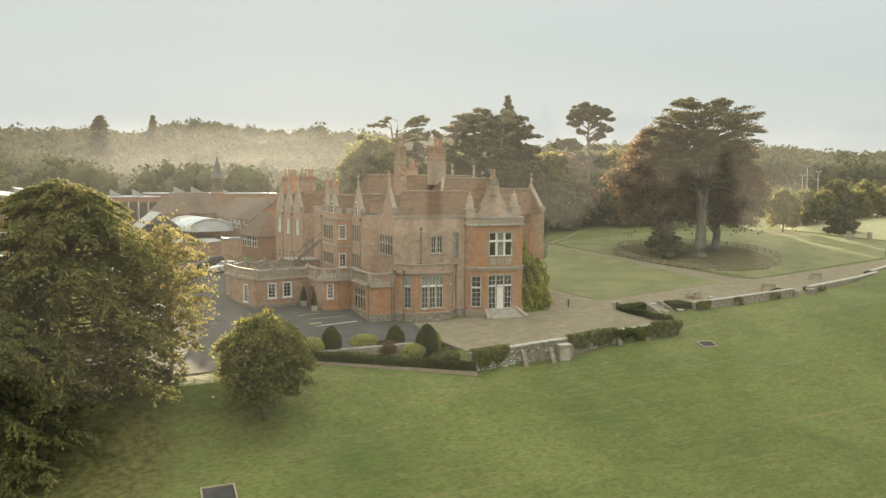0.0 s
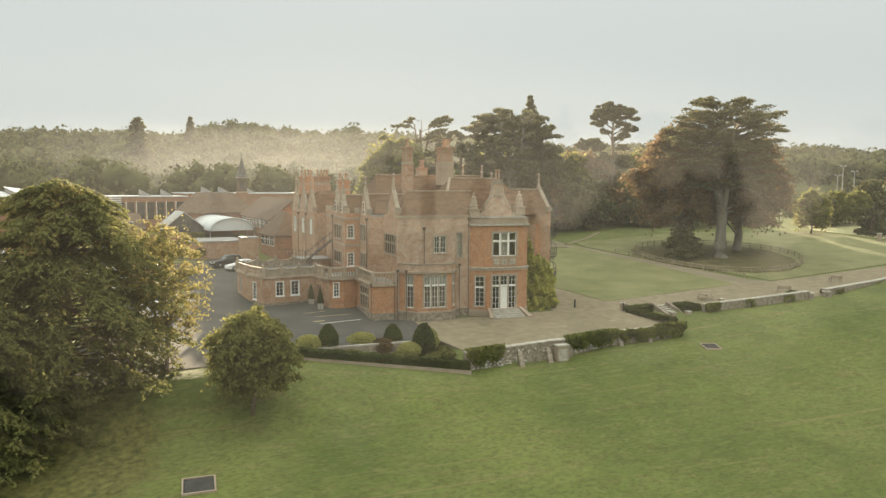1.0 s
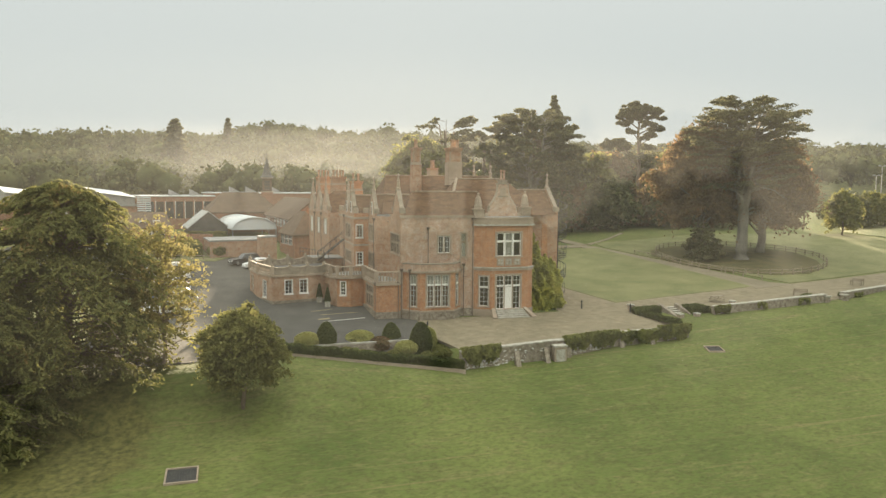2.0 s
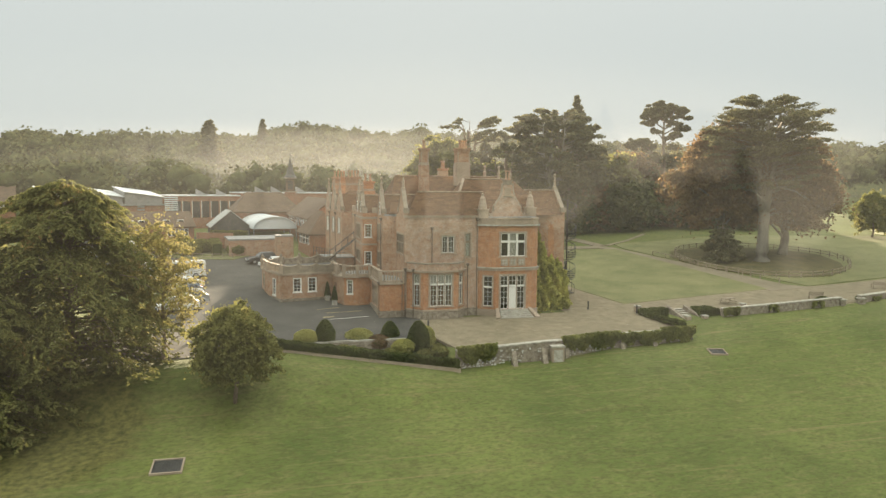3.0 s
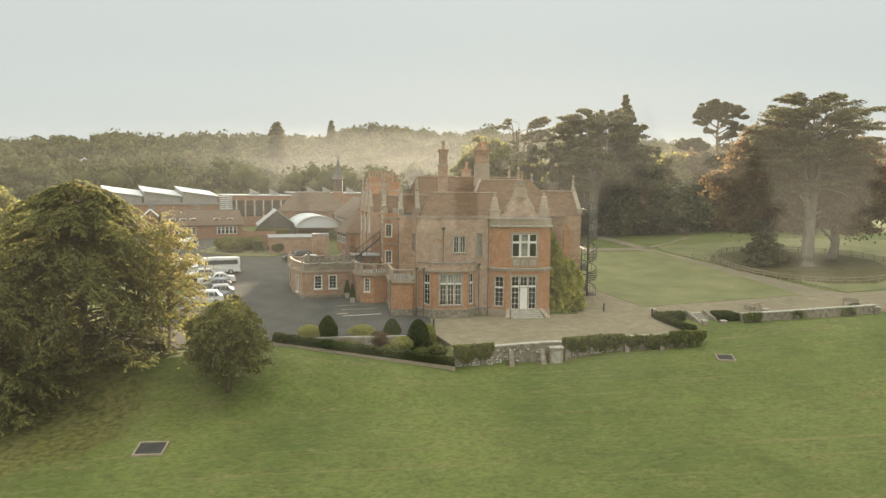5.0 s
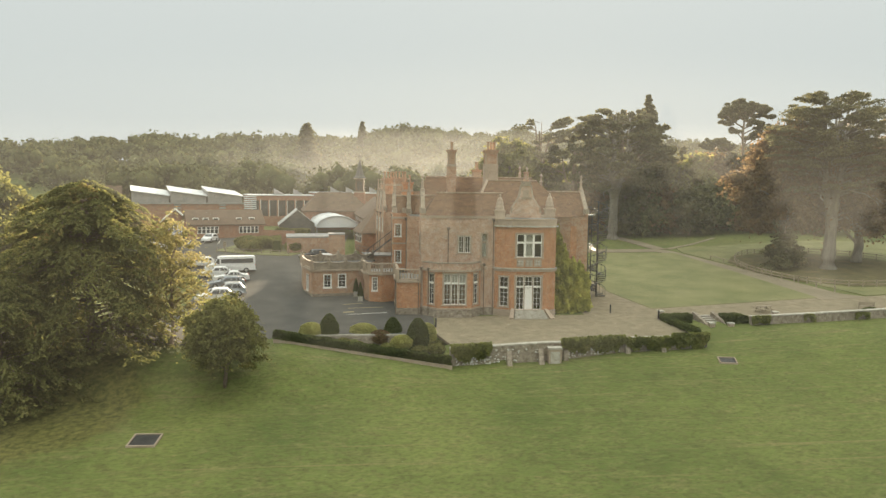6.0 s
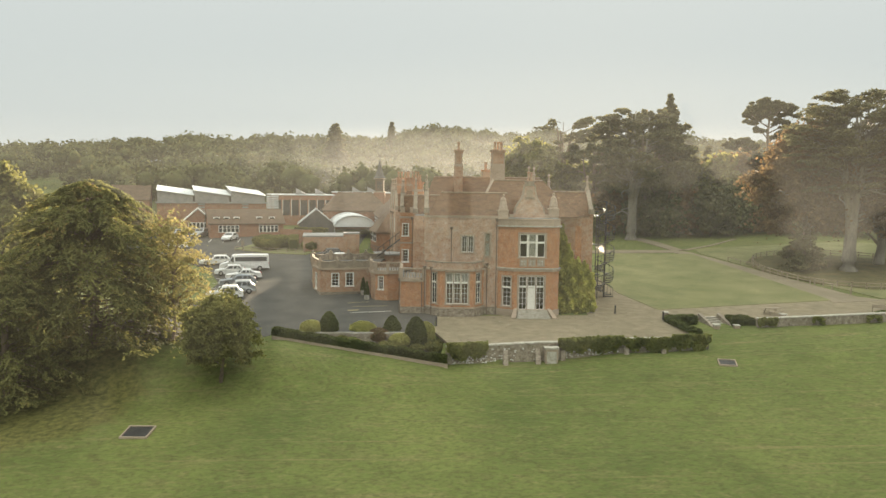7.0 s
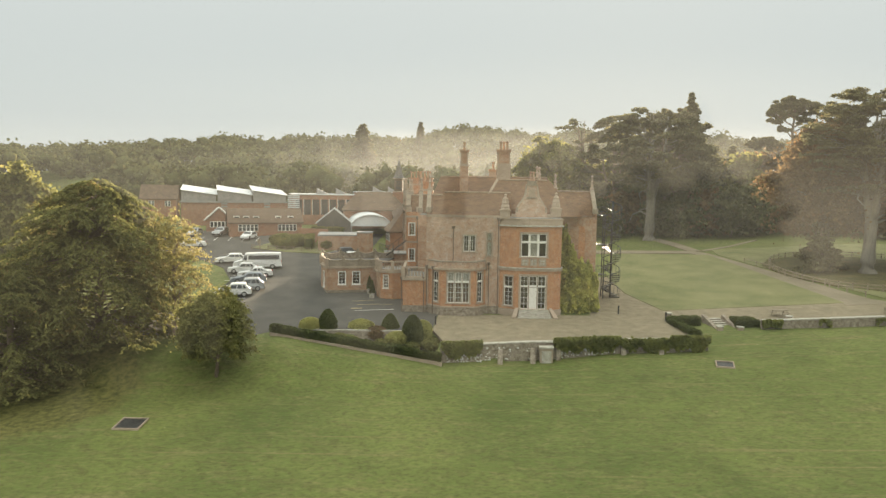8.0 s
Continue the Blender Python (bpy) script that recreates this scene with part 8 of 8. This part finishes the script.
for k in range(8):
    bm = BM()
    box(bm, ln_ + 0.0, ln_ + 2.6, -0.3, -0.1, 8.3 + 0.42 * k, 8.55 + 0.42 * k, m_)
    part("louvre", bm, M_SHEET, sh)

# teaching blocks, flat roofs behind
b1 = block("teaching_block", [(-46.5, 79.5), (-33.0, 84.0), (-36.5, 95.0), (-50.0, 90.5)], 5.0, 11.6, M_BRICK_FAR, "two-storey brick and glass teaching block with a flat roof", M_SHEET)
m_, ln_ = along((-46.5, 79.5), (-33.0, 84.0))
for k in range(7):
    bm = BM()
    box(bm, 0.6 + 1.9 * k, 2.1 + 1.9 * k, -0.06, 0.0, 7.2, 10.6, m_)
    w_ = part("window", bm, M_CARGLASS, b1)
    bm = BM()
    box(bm, 0.5 + 1.9 * k, 0.6 + 1.9 * k, -0.1, 0.0, 7.1, 10.7, m_)
    part("frame", bm, M_WHITE, w_)
block("teaching_block", [(-33.0, 88.0), (-8.0, 94.0), (-10.0, 106.0), (-36.0, 100.0)], 5.0, 12.2, M_BRICK_FAR, "long brick block with a wide pale flat roof", M_SHEET)
for k, (x, y, t) in enumerate(((-30, 90, 0.4), (-26.5, 91, 0.5), (-21, 92, 0.4), (-42, 84, 0.4), (-38, 86, 0.3))):
    th = thing("roof_light", x, y, 12.3, "tilted dark roof light on the flat roof", "roof light", "roof lights")
    bm = BM()
    zb = 12.42 if x > -34 else 11.82
    prism(bm, [(x, y), (x + 2.2, y + 0.5), (x + 2.0, y + 2.4), (x - 0.2, y + 1.9)], zb, lambda a, b: zb + (1.3 if a < x + 1 else 0.1))
    part("glazing", bm, M_LEAD, th)
pitched("brick_house", (-92.0, 103.5), (-83.5, 106.0), 8.0, 5.0, 9.8, 13.2, M_BRICK_FAR, M_TILE_FAR, "brick house with a tiled gable roof behind the trees", 0, ((2.0, 3.4, 7.8, 9.2, 2), (6.0, 7.4, 7.8, 9.2, 2)))
# hall with the hipped roof and long classroom range
pitched("school_hall", (-33.5, 70.5), (-20.5, 73.0), 9.0, 4.6, 8.8, 12.4, M_BRICK_FAR, M_TILE_FAR, "brick hall with a brown hipped roof", 3.0)
pitched("classroom_range", (-23.3, 72.0), (-20.2, 46.5), 8.0, 4.0, 8.4, 11.6, M_BRICK_FAR, M_TILE_FAR, "long brick classroom range with a row of white windows", 0, tuple((1.5 + 3.0 * i, 3.4 + 3.0 * i, 6.7, 8.1, 2) for i in range(8)))
pitched("classroom_wing", (-21.9, 46.4), (-20.2, 38.6), 5.2, 2.8, 6.5, 9.7, M_BRICK_FAR, M_TILE_FAR, "small brick wing with a brown hipped roof", 2.2, ((0.8, 2.6, 4.6, 6.2, 2), (3.0, 4.8, 4.6, 6.2, 2), (5.2, 7.0, 4.6, 6.2, 2)))
# clock tower with spire
ctw = thing("bell_tower", -22.6, 77.0, 5.0, "slim brick tower with a pointed slate spire", "tower")
bm = BM()
box(bm, -23.75, -21.45, 75.85, 78.15, 4.5, 12.6)
part("shaft", bm, M_BRICK_FAR, ctw)
bm = BM()
box(bm, -23.5, -21.7, 76.1, 77.9, 12.752, 15.398)
belfry = part("belfry", bm, M_TILE_FAR, ctw, "dark boarded belfry")
for k in range(6):
    bm = BM()
    box(bm, -23.1, -22.1, 76.0, 76.098, 13.2 + 0.3 * k, 13.36 + 0.3 * k)
    part("louvre", bm, M_IRON, belfry)
bm = BM()
box(bm, -23.85, -21.35, 75.75, 78.25, 12.55, 12.75)
box(bm, -23.75, -21.45, 75.85, 78.15, 15.4, 15.55)
part("cornice", bm, M_STONE, ctw)
bm = BM()
lathe(bm, [(1.45, 15.55), (0.95, 16.1), (0.62, 17.2), (0.05, 19.6)], -22.6, 77.0, 8)
part("spire", bm, M_SLATE, ctw)
bm = BM()
tube(bm, [(-22.6, 77, 19.5), (-22.6, 77, 20.6)], [0.05, 0.03], 5)
box(bm, -23.0, -22.2, 76.97, 77.03, 20.2, 20.27)
part("weather_vane", bm, M_IRON, ctw)
# barrel-vaulted canopy
bc = thing("canopy", -25.8, 62, 4.4, "white barrel-vaulted fabric canopy on steel posts", "canopy")
mc_ = along((-29.3, 54.8), (-22.1, 56.2))[0]


def vault(u, v, k=1.0):
    a = math.pi * u
    return mc_ @ Vector((3.75 - 3.75 * k * math.cos(a), v, 6.2 + 2.1 * k * math.sin(a)))


bm = BM()
rows = [[bm.verts.new(vault(i / 14, y) + Vector((0, 0, dz))) for dz in (0, 0.09) for y in (0.0, 16.5)] for i in range(15)]
for a, b in zip(rows, rows[1:]):
    for i, j in ((0, 1), (1, 3), (3, 2), (2, 0)):
        bm.faces.new((a[i], a[j], b[j], b[i]))
for r_ in (rows[0], rows[-1]):
    bm.faces.new((r_[0], r_[1], r_[3], r_[2]))
part("vault", bm, M_SHEET, bc, smooth=True)
for v_ in (0.2, 5.5, 11.0, 16.2):
    for u_ in (0.0, 1.0):
        q = vault(u_, v_)
        bm = BM()
        tube(bm, [(q.x, q.y, upper_z(q.x, q.y) - 0.2), q], [0.08, 0.08], 8)
        part("post", bm, M_LEAD, bc)
    bm = BM()
    tube(bm, [vault(k / 12, v_, 1.03) for k in range(13)], [0.06] * 13, 5)
    part("arch_rib", bm, M_SHEET, bc)
bm = BM()
f_ = [bm.verts.new(vault(k / 14, 0.25, 0.985)) for k in range(15)]
b_ = [bm.verts.new(vault(k / 14, 0.31, 0.985)) for k in range(15)]
bm.faces.new(f_)
bm.faces.new(b_[::-1])
part("end_panel", bm, M_SHEET, bc)
# glazed gabled hall, low flat block
pitched("glazed_hall", (-30.2, 60.0), (-31.6, 68.0), 6.6, 4.2, 6.5, 9.2, M_SLATE, M_SHEET_GREY, "small hall with weathered grey sheet-metal gable roof")
block("low_block", [(-32.6, 40.2), (-24.6, 41.8), (-25.8, 49.5), (-33.8, 48.0)], 2.6, 5.3, M_BRICK, "low flat-roofed brick store", M_LEAD)
block("low_block", [(-25.4, 36.2), (-22.9, 36.7), (-23.2, 39.4), (-25.7, 38.9)], 2.4, 6.1, M_BRICK, "low flat-roofed brick store", M_LEAD)
gwall = thing("yard_wall", -33, 47, 3.0, "tall brick yard wall with hedge behind", "wall")
bm = BM()
box(bm, 0, 6.5, 0, 0.3, 2.4, 6.0, along((-38.5, 50.5), (-33.2, 48.2))[0])
part("wall", bm, M_BRICK_FAR, gwall)
hedge("yard_hedge", (-36.5, 52.5), (-30.5, 51.0), 1.4, 2.6, 3.5, 3.5, 5000, "green clipped hedge by the yard wall", L_GREEN)
hedge("yard_hedge", (-33.75, 41.4), (-34.75, 47.6), 1.4, 2.0, 2.7, 3.2, 5000, "green clipped hedge along the brick store", L_GREEN)
sg_ = thing("drive_sign", -42.8, 41.0, 2.7, "small pale wooden sign on a post", "sign")
bm = BM()
box(bm, -42.85, -42.75, 40.95, 41.05, 2.5, 4.6)
part("post", bm, M_WOOD, sg_)
bm = BM()
box(bm, -43.05, -42.55, 40.9, 40.945, 3.7, 4.5)
part("board", bm, M_WOOD, sg_)


# ---- mist lying in the valley beyond the house ----
def mist(name, thin, thick, span=(-110, 25, 0.22, 40, 150, 0.4)):
    """A pale see-through sheet standing in for mist and haze, uneven; span: where it thickens (from, to, least) and
    thins out again (from, to, least) on the way east.
    """
    m = bpy.data.materials.new(name)
    t, bs = nodes_of(m)
    n, k = t.nodes, t.links
    uv = n.new("ShaderNodeTexCoord")
    sp_ = n.new("ShaderNodeSeparateXYZ")
    k.new(uv.outputs["Generated"], sp_.inputs[0])
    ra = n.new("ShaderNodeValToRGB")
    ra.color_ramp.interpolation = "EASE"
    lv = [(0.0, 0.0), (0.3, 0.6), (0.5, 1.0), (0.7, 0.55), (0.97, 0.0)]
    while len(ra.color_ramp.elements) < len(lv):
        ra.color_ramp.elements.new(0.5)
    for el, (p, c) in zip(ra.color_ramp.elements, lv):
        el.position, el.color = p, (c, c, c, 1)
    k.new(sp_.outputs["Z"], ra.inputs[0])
    no = n.new("ShaderNodeTexNoise")
    geo = n.new("ShaderNodeNewGeometry")
    mp = n.new("ShaderNodeMapping")
    mp.inputs["Scale"].default_value = (0.012, 0.012, 0.05)
    k.new(geo.outputs["Position"], mp.inputs[0])
    k.new(mp.outputs[0], no.inputs[0])
    no.inputs["Scale"].default_value, no.inputs["Detail"].default_value = 1.0, 2
    mr = n.new("ShaderNodeMapRange")
    mr.inputs["From Min"].default_value, mr.inputs["From Max"].default_value = 0.3, 0.7
    mr.inputs["To Min"].default_value, mr.inputs["To Max"].default_value = thin, thick
    k.new(no.outputs[0], mr.inputs[0])
    mu = n.new("ShaderNodeMath")
    mu.operation = "MULTIPLY"
    k.new(ra.outputs[0], mu.inputs[0])
    k.new(mr.outputs[0], mu.inputs[1])
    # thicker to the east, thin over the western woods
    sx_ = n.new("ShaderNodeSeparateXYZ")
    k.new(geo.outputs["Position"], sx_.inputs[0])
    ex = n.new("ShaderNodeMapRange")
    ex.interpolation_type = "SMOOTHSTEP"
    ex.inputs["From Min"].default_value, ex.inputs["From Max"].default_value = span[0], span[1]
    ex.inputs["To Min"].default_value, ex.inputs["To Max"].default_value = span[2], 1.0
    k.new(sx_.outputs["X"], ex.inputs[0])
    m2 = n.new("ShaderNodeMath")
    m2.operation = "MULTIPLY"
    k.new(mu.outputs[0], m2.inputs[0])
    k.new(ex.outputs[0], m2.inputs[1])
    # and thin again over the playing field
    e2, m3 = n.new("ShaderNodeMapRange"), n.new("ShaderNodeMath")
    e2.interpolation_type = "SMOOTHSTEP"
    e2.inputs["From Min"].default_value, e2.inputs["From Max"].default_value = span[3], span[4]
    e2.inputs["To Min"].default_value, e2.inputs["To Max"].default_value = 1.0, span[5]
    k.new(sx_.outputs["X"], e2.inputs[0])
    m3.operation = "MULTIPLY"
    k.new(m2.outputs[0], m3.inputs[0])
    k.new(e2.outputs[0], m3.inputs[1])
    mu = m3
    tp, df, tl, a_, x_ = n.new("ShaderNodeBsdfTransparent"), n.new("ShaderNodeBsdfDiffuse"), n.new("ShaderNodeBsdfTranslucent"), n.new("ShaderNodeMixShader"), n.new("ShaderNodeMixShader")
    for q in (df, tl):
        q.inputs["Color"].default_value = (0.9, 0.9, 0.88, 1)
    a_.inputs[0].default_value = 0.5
    k.new(df.outputs[0], a_.inputs[1])
    k.new(tl.outputs[0], a_.inputs[2])
    k.new(mu.outputs[0], x_.inputs[0])
    k.new(tp.outputs[0], x_.inputs[1])
    k.new(a_.outputs[0], x_.inputs[2])
    k.new(x_.outputs[0], n["Material Output"].inputs[0])
    return m


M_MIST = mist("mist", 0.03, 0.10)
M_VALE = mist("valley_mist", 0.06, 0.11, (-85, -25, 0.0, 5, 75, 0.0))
# two added veils that only lift the dark tones behind them
M_HAZE = mist("haze_veil", 0.028, 0.042)
M_NEAR = mist("faint_veil", 0.011, 0.018)


def mist_bank(name, pts, zlo, zhi, material, label):
    """A sheet standing in for thin mist and haze along the plan points, fading out at its foot, top and ends."""
    vs, fs = [], []
    for k, (x, y) in enumerate(pts):
        for z in (zlo, (zlo + zhi) / 2, zhi):
            vs.append((x, y, z))
    for k in range(len(pts) - 1):
        for j in range(2):
            fs.append((3 * k + j, 3 * k + 3 + j, 3 * k + 4 + j, 3 * k + 1 + j))
    me = bpy.data.meshes.new(name)
    me.from_pydata(vs, [], fs)
    return tagged(part(name, me, material, smooth=True), label, "mist", kind="stuff")


def arc(r, a0, a1, n=60):
    return [(-10 + r * (1 + 0.004 * math.sin(k * 0.7 + r)) * math.sin(radians(a0 + (a1 - a0) * k / n)), -40 + r * (1 + 0.004 * math.sin(k * 0.7 + r)) * math.cos(radians(a0 + (a1 - a0) * k / n))) for k in range(n + 1)]


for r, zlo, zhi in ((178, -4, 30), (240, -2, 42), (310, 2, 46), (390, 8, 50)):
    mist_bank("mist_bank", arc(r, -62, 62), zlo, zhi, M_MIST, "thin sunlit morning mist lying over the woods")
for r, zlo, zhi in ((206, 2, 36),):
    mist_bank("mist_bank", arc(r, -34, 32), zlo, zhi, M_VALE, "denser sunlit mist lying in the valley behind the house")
# fainter sheets added across the grounds to veil dark tones, as haze and glare do
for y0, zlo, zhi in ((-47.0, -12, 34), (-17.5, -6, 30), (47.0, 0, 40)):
    mist_bank("glare_veil", [(-150 + 10 * k, y0 + 4 * math.sin(k * 0.4 + y0) + 0.0016 * (-150 + 10 * k) ** 2) for k in range(34)], zlo, zhi, M_NEAR if y0 < -40 else M_HAZE, "added pale sheet imitating haze and glare over the grounds")
